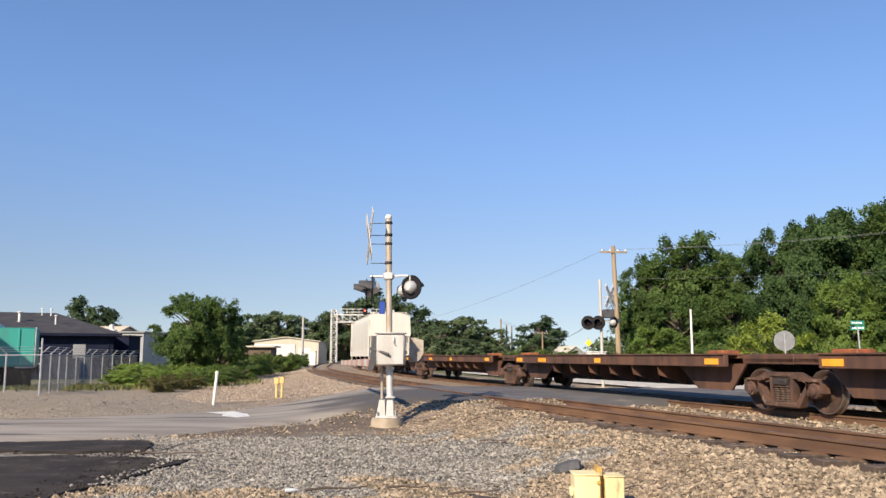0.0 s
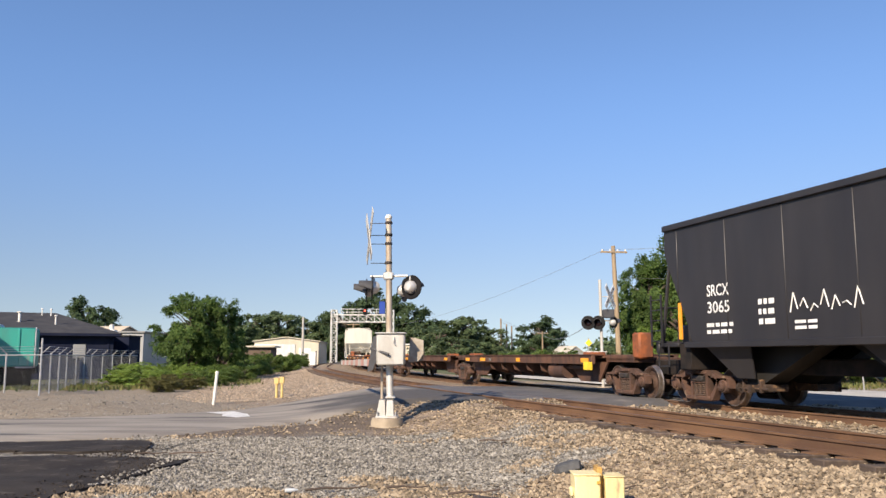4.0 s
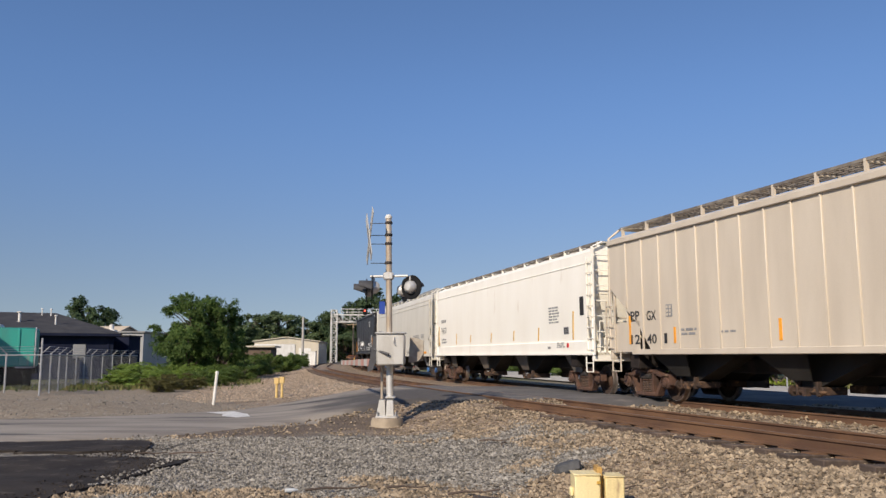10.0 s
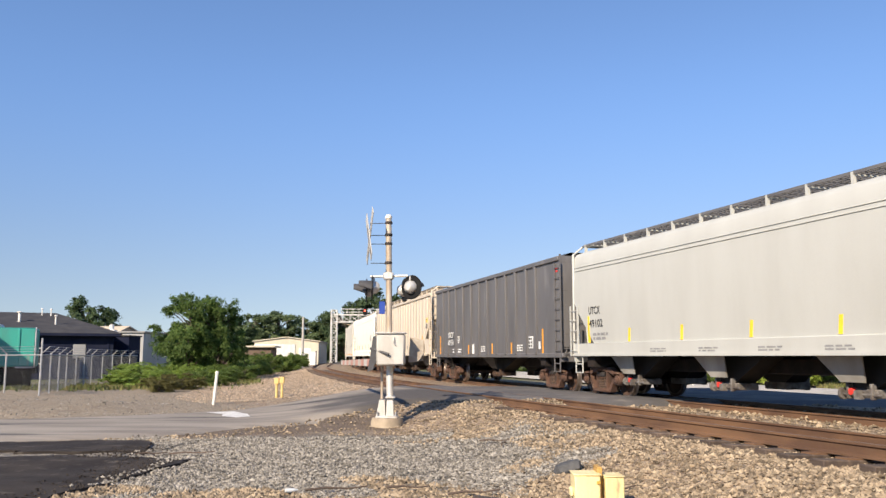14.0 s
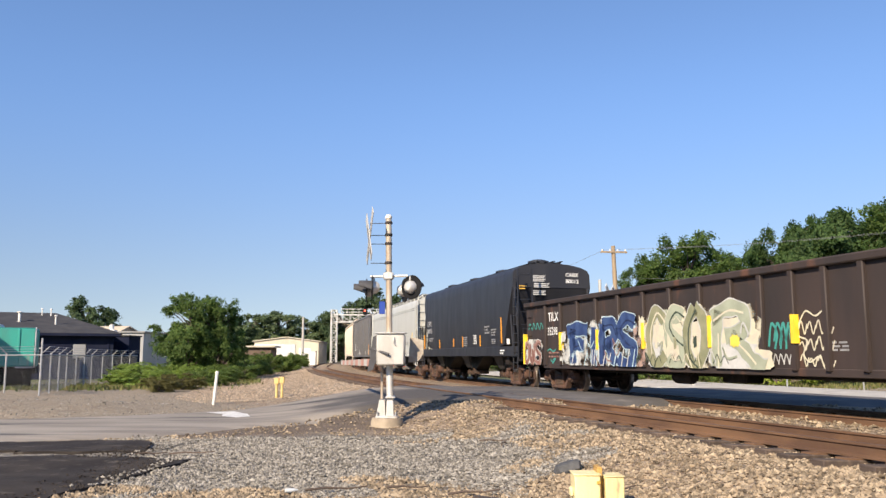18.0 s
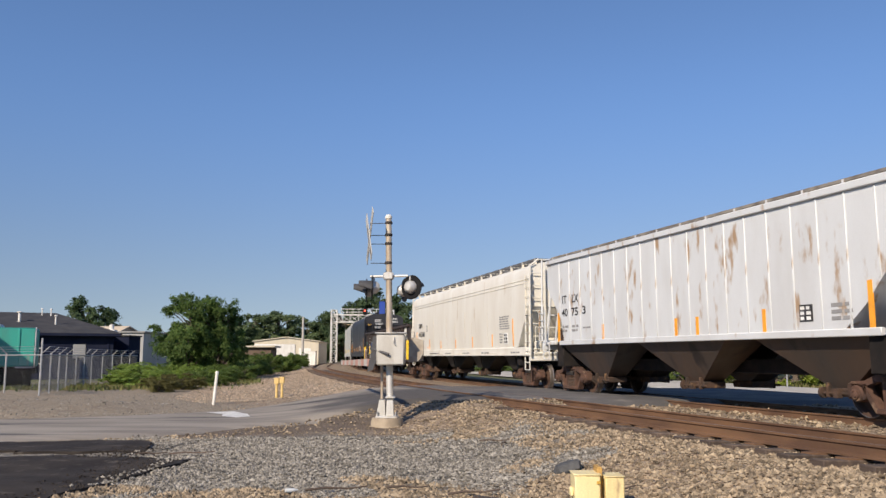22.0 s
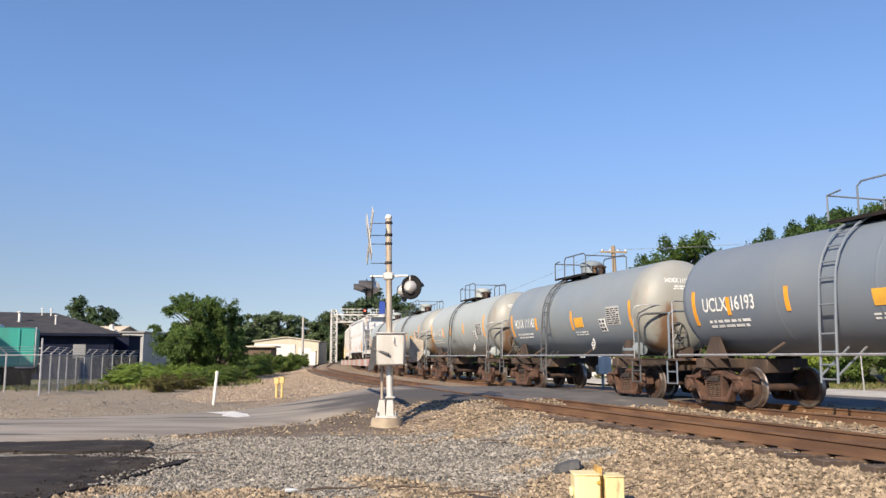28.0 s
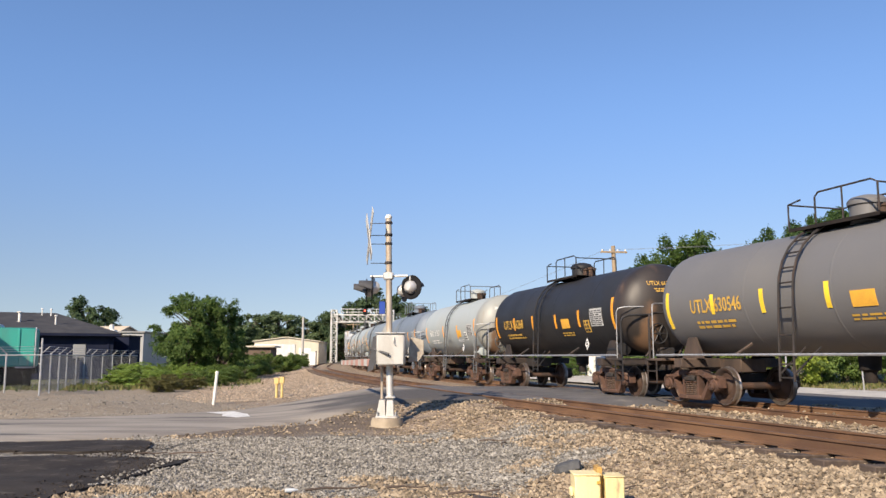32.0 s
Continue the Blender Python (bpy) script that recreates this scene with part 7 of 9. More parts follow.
def flasher(parent, x, y, z, rz, disc=0.27):
    """One crossing lamp: disc, housing, lens and hood; it faces along its own +x."""
    m = pose(x, y, z, 0, 0, rz)
    d = part("background_disc", Shape().lathe([(0.09, -0.01), (disc, -0.012), (disc + 0.006, 0.0), (disc, 0.012), (0.09, 0.01)], "x", 28), m_signal_black, parent, at=m)
    part("lamp_housing", Shape().lathe([(0.0, -0.17), (0.08, -0.165), (0.135, -0.10), (0.15, -0.02), (0.15, -0.012)], "x", 20), m_steel_silver, d, "silver-painted lamp housing")
    part("lens", Shape().lathe([(0.14, 0.012), (0.12, 0.03), (0.0, 0.045)], "x", 18), m_lens, d)
    s, n = Shape(), 14
    rings = []
    for k, (dx, rr) in enumerate(((0.012, 0.155), (0.30, 0.155))):
        a0 = -0.35 if k == 0 else 0.25
        rings.append([(dx, rr * math.cos(a), rr * math.sin(a)) for a in [a0 + (math.pi - 2 * a0) * i / n for i in range(n + 1)]] +
                     [(dx, (rr - 0.008) * math.cos(a), (rr - 0.008) * math.sin(a)) for a in [a0 + (math.pi - 2 * a0) * i / n for i in range(n, -1, -1)]])
    s.loft(rings)
    part("hood", s, m_signal_grey, d)
    return d


def crossbuck(parent, x, y, z, rz, length=1.22, paint=None):
    for k, a in enumerate((45, -45)):
        m = pose(x, y, z, 0, 0, rz) @ pose(0.012 * (1 - 2 * k), 0, 0, a, 0, 0)
        b = part("crossbuck_board", Shape().box(-0.009, 0.009, -0.115, 0.115, -length / 2, length / 2, 0.003), paint or m_white_paint, parent, at=m)
        s = Shape()
        for i in range(8):
            zz = -length / 2 + 0.12 + i * 0.13
            s.box(0.007, 0.009, -0.06, 0.06, zz, zz + 0.09)
        part("lettering", s, m_black_mark, b)


def near_signal():
    X, Y = -1.24, 18.3
    g = ground_z(X, Y)
    r = thing("crossing_signal", "silver level crossing signal mast with flashers and lowered gate", "crossing signal", at=(X, Y, g))
    z = lambda h: h - g
    part("foundation", Shape().lathe([(0.36, -0.15), (0.36, 0.10), (0.33, 0.19), (0.0, 0.20)], "z", 28), m_found, r, "round concrete foundation")
    s = Shape()
    s.box(-0.24, 0.24, -0.2, 0.2, 0.19, 0.24, 0.01)
    s.loft([[(-0.02, -0.1, 0.24), (0.15, -0.1, 0.24), (0.15, 0.1, 0.24), (-0.02, 0.1, 0.24)], [(0.0, -0.08, 0.62), (0.13, -0.08, 0.62), (0.13, 0.08, 0.62), (0.0, 0.08, 0.62)]])
    s.box(-0.03, 0.18, -0.15, 0.15, 0.62, 0.66, 0.01)
    part("mast_base", s, m_steel_silver, r)
    part("junction_box", Shape().loft([[(-0.24, -0.13, 0.20), (-0.03, -0.13, 0.20), (-0.03, 0.13, 0.20), (-0.24, 0.13, 0.20)], [(-0.17, -0.11, 0.58), (-0.05, -0.11, 0.58), (-0.05, 0.11, 0.58), (-0.17, 0.11, 0.58)]]), m_case_grey, r)
    for k in range(4):
        part("anchor_bolt", Shape().tube([(0.2 * (1 - 2 * (k % 2)), 0.16 * (1 - 2 * (k // 2)), 0.2), (0.2 * (1 - 2 * (k % 2)), 0.16 * (1 - 2 * (k // 2)), 0.33)], 0.02, 6), m_galv, r)
    part("mast_foot", Shape().tube([(0.062, 0, 0.62), (0.042, 0, z(1.38))], 0.078, 20, 0.076), m_steel_silver, r, "bright aluminium lower mast")
    part("mast", Shape().tube([(0.042, 0, z(1.38)), (-0.005, 0, z(4.72))], 0.073, 20, 0.068), m_pole_tan, r)
    part("mast_cap", Shape().lathe([(0.078, z(4.68)), (0.08, z(4.73)), (0.05, z(4.77)), (0.0, z(4.78))], "z", 16, (-0.005, 0, 0)), m_white_paint, r)
    part("conduit", Shape().tube([(-0.12, 0.02, 0.6), (-0.125, 0.02, z(1.36))], 0.03, 8), m_pole_tan, r)
    # crossing boards set off on brackets, seen edge on
    xb, zb = -0.44, z(4.27)
    crossbuck(r, xb, 0.0, zb, 192, 1.5, m_case_grey)
    for zz in (4.58, 4.30, 4.10, 3.66):
        s = Shape().tube([(xb + 0.03, 0.05, z(zz)), (-0.13, 0.05, z(zz)), (-0.06, 0.0, z(zz) - 0.015)], 0.009, 6)
        s.lathe([(0.078, z(zz) - 0.03), (0.086, z(zz) - 0.02), (0.086, z(zz) + 0.02), (0.078, z(zz) + 0.03)], "z", 14)
        part("board_bracket", s, m_truck_dark, r)
    # lamps on a cross arm
    zl = z(3.36)
    part("cross_arm_hub", Shape().box(-0.11, 0.12, -0.1, 0.1, zl - 0.09, zl + 0.09, 0.03), m_steel_silver, r)
    s = Shape().tube([(-0.42, 0.12, zl), (0.45, -0.06, zl)], 0.028, 8)
    s.tube([(-0.32, 0.0, zl), (-0.32, 0.0, zl - 0.2)], 0.022, 6)
    s.tube([(0.5, -0.06, zl), (0.5, -0.06, zl - 0.15)], 0.022, 6)
    part("cross_arm", s, m_steel_silver, r)
    flasher(r, -0.36, -0.05, z(3.10), 187)
    flasher(r, -0.52, 0.35, z(3.06), 187)
    flasher(r, 0.36, 0.28, z(3.06), 20)
    flasher(r, 0.53, -0.08, z(3.10), 58)
    part("number_sign", Shape().box(-0.19, -0.06, -0.1, -0.085, z(2.50), z(2.78), 0.004), m_blue, r, "blue enamel sign plate")
    # gate mechanism
    c = part("gate_mechanism", Shape().box(-0.22, 0.40, -0.42, 0.02, z(1.36), z(2.05), 0.035), m_case_grey, r, "white painted gate mechanism case")
    s = Shape().box(-0.25, 0.43, -0.46, 0.04, z(2.05), z(2.08), 0.012)
    s.tube([(0.16, -0.44, z(1.98)), (0.16, -0.47, z(1.93)), (0.16, -0.47, z(1.85)), (0.2, -0.45, z(1.80))], 0.014, 6)
    part("case_lid", s, m_steel_silver, c)
    part("counterweight_arm", Shape().plate([(-0.30, z(1.98)), (-0.22, z(2.02)), (-0.16, z(1.62)), (-0.30, z(1.26)), (-0.42, z(1.22)), (-0.36, z(1.55))], -0.36, -0.28), m_signal_grey, c)
    part("drive_shaft", Shape().tube([(-0.36, -0.30, z(1.73)), (0.06, -0.5, z(1.60))], 0.03, 8), m_signal_grey, c)
    s = Shape()
    for k in range(4):
        s.plate([(0.46 + 0.03 * k, z(1.42)), (0.70 + 0.03 * k, z(1.46)), (0.80, z(1.62)), (0.80, z(1.92)), (0.5 + 0.03 * k, z(1.98))], 0.1 + 0.09 * k, 0.17 + 0.09 * k)
    part("counterweight", s, m_counter, c, "cream counterweight plates")
    # the lowered arm reaches across the road
    a, b = Vector((-0.38, 0.2, z(1.42))), Vector((-2.05, 8.3, z(1.36)))
    n = 12
    for i in range(n):
        p, q = a + (b - a) * (i / n), a + (b - a) * ((i + 1) / n)
        h = 0.085 - 0.02 * i / n
        s = Shape()
        side = Vector((0.025, 0.005, 0))
        up = Vector((0, 0, h))
        s.loft([[p - side - up, p + side - up, p + side + up, p - side + up], [q - side - up, q + side - up, q + side + up, q - side + up]])
        part("gate_arm_stripe", s, m_gate_red if i % 2 == 0 else m_case_grey, r)


m_case_grey = material("dull_grey_white_case_paint", (0.5, 0.49, 0.455), 0.55, 0, (0.42, 0.4, 0.36), 0.4, 4.0, STREAK, (0.3, 0.25, 0.2), 0.1, 6.0, bump=0.1)
m_counter = material("cream_weight_paint", (0.42, 0.38, 0.31), 0.7, 0, (0.3, 0.25, 0.2), 0.5, 6.0, bump=0.2)
m_gate_red = material("faded_red_gate_tape", (0.44, 0.20, 0.15), 0.5, 0, (0.5, 0.28, 0.22), 0.4, 4.0, bump=0.05)
near_signal()


def far_signal():
    X, Y = 6.43, 33.0
    r = thing("crossing_signal", "white crossing signal mast with crossbuck beyond the tracks", "crossing signal", at=(X, Y, 0.25))
    part("foundation", Shape().lathe([(0.35, -0.3), (0.35, 0.1), (0.0, 0.1)], "z", 16), m_found, r)
    part("mast", Shape().tube([(0, 0, 0.1), (-0.03, 0, 4.42)], 0.06, 12), m_case_grey, r)
    crossbuck(r, 0.36, -0.1, 3.72, -36)
    part("board_bracket", Shape().tube([(0.0, 0, 3.72), (0.36, -0.08, 3.72)], 0.02, 6), m_galv, r)
    part("cross_arm", Shape().tube([(-0.6, 0, 2.75), (0.62, 0, 2.75)], 0.03, 8), m_white_paint, r)
    flasher(r, -0.56, -0.12, 2.66, -110, 0.28)
    flasher(r, -0.16, -0.14, 2.66, -110, 0.28)
    flasher(r, 0.50, 0.05, 2.68, 30, 0.24)
    part("signal_case", Shape().box(0.05, 0.5, -0.2, 0.15, 2.85, 3.2, 0.03), m_signal_grey, r)
    part("gate_mechanism", Shape().box(-0.25, 0.3, -0.3, 0.2, 0.6, 1.3, 0.03), m_white_paint, r)


far_signal()


def marker_post():
    s = Shape().tube([(0, 0, -0.1), (0.09, 0, 1.02)], 0.05, 12)
    s.lathe([(0.062, 1.0), (0.062, 1.05), (0.03, 1.09), (0.0, 1.09)], "z", 12, (0.09, 0, 0))
    thing("marker_post", "leaning white plastic utility marker post in gravel", "post", at=(-7.5, 26.9, ground_z(-7.5, 26.9)), data=s, mats=m_white_paint)


marker_post()


def yellow_posts():
    for dx, h in ((0.0, 0.7), (0.2, 0.74)):
        x, y = -5.95 + 1.15 * dx, 29.4 - dx
        r = thing("valve_marker", "yellow capped valve marker post on the bank", "marker post", at=(x, y, ground_z(x, y)), group="pair of yellow markers")
        part("post", Shape().tube([(0, 0, -0.1), (0, 0, h - 0.2)], 0.045, 10), m_post_yellow, r)
        part("cap", Shape().box(-0.085, 0.085, -0.07, 0.07, h - 0.22, h, 0.015), m_post_yellow, r)


yellow_posts()


def yellow_box():
    r = thing("junction_box", "pair of yellow steel track junction boxes beside a plank", "junction box", at=(1.58, 8.62, -0.02))
    a = part("case", Shape().box(-0.24, 0.02, -0.15, 0.15, 0.0, 0.37, 0.012), m_yellow_paint, r)
    part("lid", Shape().box(-0.25, 0.03, -0.16, 0.16, 0.37, 0.385, 0.005), m_yellow_paint, a)
    for z in (0.12, 0.29):
        part("hasp", Shape().box(-0.02, 0.02, -0.175, -0.15, z, z + 0.03, 0.004), m_gold_mark, a)
    part("ear", Shape().box(-0.275, -0.24, -0.05, 0.05, 0.15, 0.24, 0.01), m_yellow_paint, a)
    b = part("case", Shape().box(0.075, 0.27, -0.12, 0.16, 0.0, 0.35, 0.012), m_yellow_paint, r)
    part("lid", Shape().box(0.07, 0.275, -0.13, 0.17, 0.35, 0.362, 0.005), m_yellow_paint, b)
    part("plank", Shape().box(0.01, 0.06, -0.04, 0.2, 0.0, 0.44, 0.004), m_plank, r, "weathered yellow-brown plank")


m_plank = material("yellow_brown_plank", (0.50, 0.30, 0.08), 0.8, 0, (0.36, 0.22, 0.08), 0.5, 6.0, (3, 3, 0.5), bump=0.3)
yellow_box()


def clutter():
    rng = random.Random(2)
    bm = bmesh.new()
    bmesh.ops.create_icosphere(bm, subdivisions=2, radius=1)
    for v in bm.verts:
        k = 1 + 0.25 * noise.noise(v.co * 1.7)
        v.co = Vector((v.co.x * 0.19 * k, v.co.y * 0.14 * k, min(0.1, max(-0.03, v.co.z * 0.15 * k)) + 0.25 * v.co.x * 0.19))
    me = bpy.data.meshes.new("rock")
    bm.to_mesh(me)
    bm.free()
    me.materials.append(m_rock)
    ob = tagged(new("rock", me), "dark slate-grey rock on the ballast", "rock")
    ob.location = (1.62, 10.75, ground_z(1.62, 10.75) + 0.05)
    s = Shape().lathe([(0.0, -0.07), (0.022, -0.066), (0.024, -0.015), (0.02, 0.035), (0.009, 0.06), (0.009, 0.075), (0.0, 0.075)], "x", 12)
    thing("bottle", "crushed clear plastic bottle lying on gravel", "bottle", at=pose(-1.7, 9.35, ground_z(-1.7, 9.35) + 0.05, 0, 0, 25), data=s, mats=m_bottle)
    for k, (x, y, a, l) in enumerate(((1.95, 9.35, 25, 0.55), (0.85, 13.9, -18, 0.5), (1.0, 13.6, 70, 0.3), (-1.2, 9.4, 5, 0.7), (-0.4, 9.6, -12, 0.5), (0.35, 9.3, 10, 0.6), (-3.9, 12.9, 4, 0.7), (-4.5, 12.8, -6, 0.5))):
        s = Shape().tube([(-l / 2, 0, 0.0), (-l / 6, 0.02, 0.02), (l / 5, -0.015, 0.015), (l / 2, 0.03, 0.03)], 0.016, 6, 0.008)
        thing("stick", "dry dark splinter of wood lying on the stones", "stick", at=pose(x, y, ground_z(x, y) + 0.05, 0, 0, a), group="splinters on the ground", data=s, mats=m_tie)
    s = Shape().box(-0.22, 0.22, -0.12, 0.12, -0.02, 0.05, 0.015)
    thing("tie_offcut", "broken piece of dark timber tie half buried", "timber", at=pose(0.55, 8.9, ground_z(0.55, 8.9) + 0.02, 0, 8, 15), data=s, mats=m_tie)


m_rock = material("dark_slate_rock", (0.06, 0.062, 0.066), 0.85, 0, (0.1, 0.1, 0.1), 0.4, 6.0, bump=0.6, grain=25)
m_bottle = material("crushed_clear_plastic", (0.62, 0.65, 0.66), 0.25, bump=0.1)
clutter()


# ---------------------------------------------------------------- signal bridge over the tracks
def signal_bridge():
    y = 145.0
    r = thing("signal_bridge", "white lattice steel signal bridge over both tracks with red signal", "signal bridge", at=(-14.5, y, 0.2))
    def lattice(p, q, w, name):
        p, q = Vector(p), Vector(q)
        d = (q - p).normalized()
        u = d.cross(Vector((0, 1, 0))).normalized() * w / 2
        v = Vector((0, w / 2, 0))
        s = Shape()
        cs = [u + v, u - v, -u - v, -u + v]
        for c in cs:
            s.tube([p + c, q + c], 0.09, 4)
        n = max(3, int((q - p).length / (w * 1.1)))
        for i in range(n):
            a, b = p + (q - p) * (i / n), p + (q - p) * ((i + 1) / n)
            for k in range(4):
                s.tube([a + cs[k], b + cs[(k + 1) % 4]], 0.045, 4)
                s.tube([b + cs[k], b + cs[(k + 1) % 4]], 0.045, 4)
        part(name, s, m_white_paint, r)
    lattice((-4.9, 0, 0), (-4.9, 0, 9.6), 1.0, "column")
    lattice((5.2, 0, 0), (5.2, 0, 9.6), 1.0, "column")
    lattice((-4.9, 0, 8.1), (5.2, 0, 8.1), 1.3, "beam")
    s = Shape()
    for k in range(9):
        x = -3.6 + k * 1.05
        s.tube([(x, -0.6, 8.7), (x, -0.6, 9.75)], 0.045, 4)
    for z in (9.2, 9.75):
        s.tube([(-3.6, -0.6, z), (4.9, -0.6, z)], 0.05, 4)
    part("walkway_rail", s, m_white_paint, r)
    h = part("signal_head", Shape().box(0.35, 0.95, -0.95, -0.75, 8.7, 9.9, 0.05), m_signal_black, r)
    part("lens", Shape().lathe([(0.0, -1.0), (0.19, -0.99), (0.2, -0.95)], "y", 14, (0.65, 0, 9.45)), m_red_glow, h, "lit red signal lens")


signal_bridge()


# ---------------------------------------------------------------- poles and wires
def pole(x, y, h, r=0.14, lean=0.0, mat=None, arms=(), name="utility_pole", label="weathered timber utility pole with cross arm", z=0.0):
    ob = thing(name, label, "utility pole", at=(x, y, z), group="utility poles")
    part("shaft", Shape().tube([(0, 0, -0.3), (lean, 0, h)], r, 10, r * 0.7), mat or m_wood, ob)
    for zz, w, a in arms:
        c = part("cross_arm", Shape().box(-w / 2, w / 2, -0.05, 0.05, zz - 0.06, zz + 0.06, 0.01), m_wood, ob, at=pose(lean * zz / h, -0.15, 0, 0, 0, a))
        for k in range(4):
            px = -w / 2 + 0.12 + (w - 0.24) * k / 3
            part("insulator", Shape().lathe([(0.03, zz + 0.06), (0.06, zz + 0.1), (0.05, zz + 0.18), (0.0, zz + 0.2)], "z", 8, (px, 0, 0)), m_white_paint, c)
    return ob


pole(12.1, 56.0, 9.2, 0.2, -0.25, arms=((8.75, 1.9, 8),))
pole(-18.9, 110.0, 6.9, 0.2, 0.0, m_concrete, name="utility_pole", label="pale slender utility pole by the warehouse")
pole(-16.5, 150, 8.0, 0.2, 0, arms=((7.4, 2.4, 0),), label="distant timber utility pole with cross arm")
pole(-40.0, 150, 8.0, 0.2, 0, arms=((7.4, 2.4, 20), (6.6, 2.2, 20)), label="distant timber utility pole with two cross arms")
pole(9.25, 130, 7.6, 0.17, 0, label="slender distant utility pole")
pole(10.3, 132, 6.8, 0.17, 0, label="slender distant utility pole")
pole(11.3, 134, 6.5, 0.17, 0, label="slender distant utility pole")
pole(18.3, 150, 6.2, 0.17, 0, arms=((5.8, 2.0, 0),), label="distant timber utility pole with cross arm")
thing("pole", "plain white wooden post before the trees", "post", at=(12.2, 40.0, 0), data=Shape().tube([(0, 0, -0.2), (0, 0, 3.86)], 0.058, 10, 0.05), mats=m_white_paint)


def wire(p, q, sag, r=0.005, n=18):
    p, q = Vector(p), Vector(q)
    pts = [p + (q - p) * (i / n) - Vector((0, 0, sag * 4 * (i / n) * (1 - i / n))) for i in range(n + 1)]
    thing("wire", "thin grey overhead wire strung from the pole", "wire", group="overhead wires", data=Shape().tube(pts, r, 5), mats=m_wire)


for k in range(3):
    wire((11.1 + 0.75 * k, 56.0, 8.95), (46 + 0.6 * k, 38.5 + 0.7 * k, 11.0 + 0.12 * k), 0.9)
wire((11.9, 56, 6.9), (46, 39, 7.4), 0.5)
wire((11.9, 56, 5.3), (18.3, 150, 5.6), 1.6, 0.03)
wire((11.2, 56, 8.9), (-20, 190, 9.0), 2.2, 0.012)
for k in range(2):
    wire((9.25, 130, 7.4 - 0.4 * k), (18.3, 150, 5.9), 0.3, 0.02)


# ---------------------------------------------------------------- signs beyond the tracks
def signs():
    r = thing("road_sign", "round grey back of a road warning sign on post", "road sign", at=(15.5, 37.0, 0.1))
    part("post", Shape().box(-0.03, 0.03, -0.03, 0.03, -0.2, 2.5, 0.005), m_galv, r)
    part("sign_plate", Shape().lathe([(0.0, 0.0), (0.45, 0.0), (0.46, 0.01), (0.45, 0.02), (0.0, 0.02)], "y", 32), m_signback, r, at=pose(0, 0.04, 2.16, 0, 0, -18))
    r = thing("street_sign", "green street name sign with illegible white lettering", "street sign", at=(19.35, 38.0, 0.1))
    part("post", Shape().tube([(0.12, 0, -0.2), (0, 0, 2.85)], 0.035, 8), m_galv, r)
    for z, a, w in ((2.92, 10, 0.7), (2.68, -40, 0.62)):
        p = part("name_blade", Shape().box(-w / 2, w / 2, -0.006, 0.006, z, z + 0.2, 0.003), m_green_sign, r, at=pose(0, 0, 0, 0, 0, a))
        s = Shape()
        for k in range(5):
            s.box(-w / 2 + 0.06 + k * 0.11, -w / 2 + 0.14 + k * 0.11, -0.01, -0.007, z + 0.06, z + 0.14)
        part("lettering", s, m_white_mark, p)
    r = thing("road_sign", "yellow diamond warning sign far along the road", "road sign", at=(10.7, 60.0, 0.1))
    part("post", Shape().tube([(0, 0, -0.2), (0, 0, 2.8)], 0.04, 6), m_galv, r)
    part("sign_plate", Shape().plate([(-0.26, 2.45), (0, 2.19), (0.26, 2.45), (0, 2.71)], -0.06, -0.045), m_yellow, r)
    r = thing("signal_cabinet", "white railway signal cabinet beyond the crossing", "cabinet", at=(11.4, 60.0, 0.1))
    part("body", Shape().box(-0.9, 0.5, -0.4, 0.4, 0.0, 1.75, 0.03), m_white_paint, r)
    part("roof", Shape().box(-0.98, 0.58, -0.48, 0.48, 1.75, 1.83, 0.02), m_white_paint, r)
    r = thing("signal_cabinet", "small white signal cabinet beside the far track", "cabinet", at=(-19.0, 118.0, 0.15))
    part("body", Shape().box(-0.7, 0.7, -0.5, 0.5, 0.0, 2.1, 0.04), m_white_paint, r)
    part("roof", Shape().box(-0.78, 0.78, -0.57, 0.57, 2.1, 2.22, 0.03), m_white_paint, r)


m_signback = material("dull_aluminium_sign_back", (0.2, 0.205, 0.21), 0.6, 0.3, (0.15, 0.155, 0.16), 0.4, 4.0, bump=0.1)
signs()


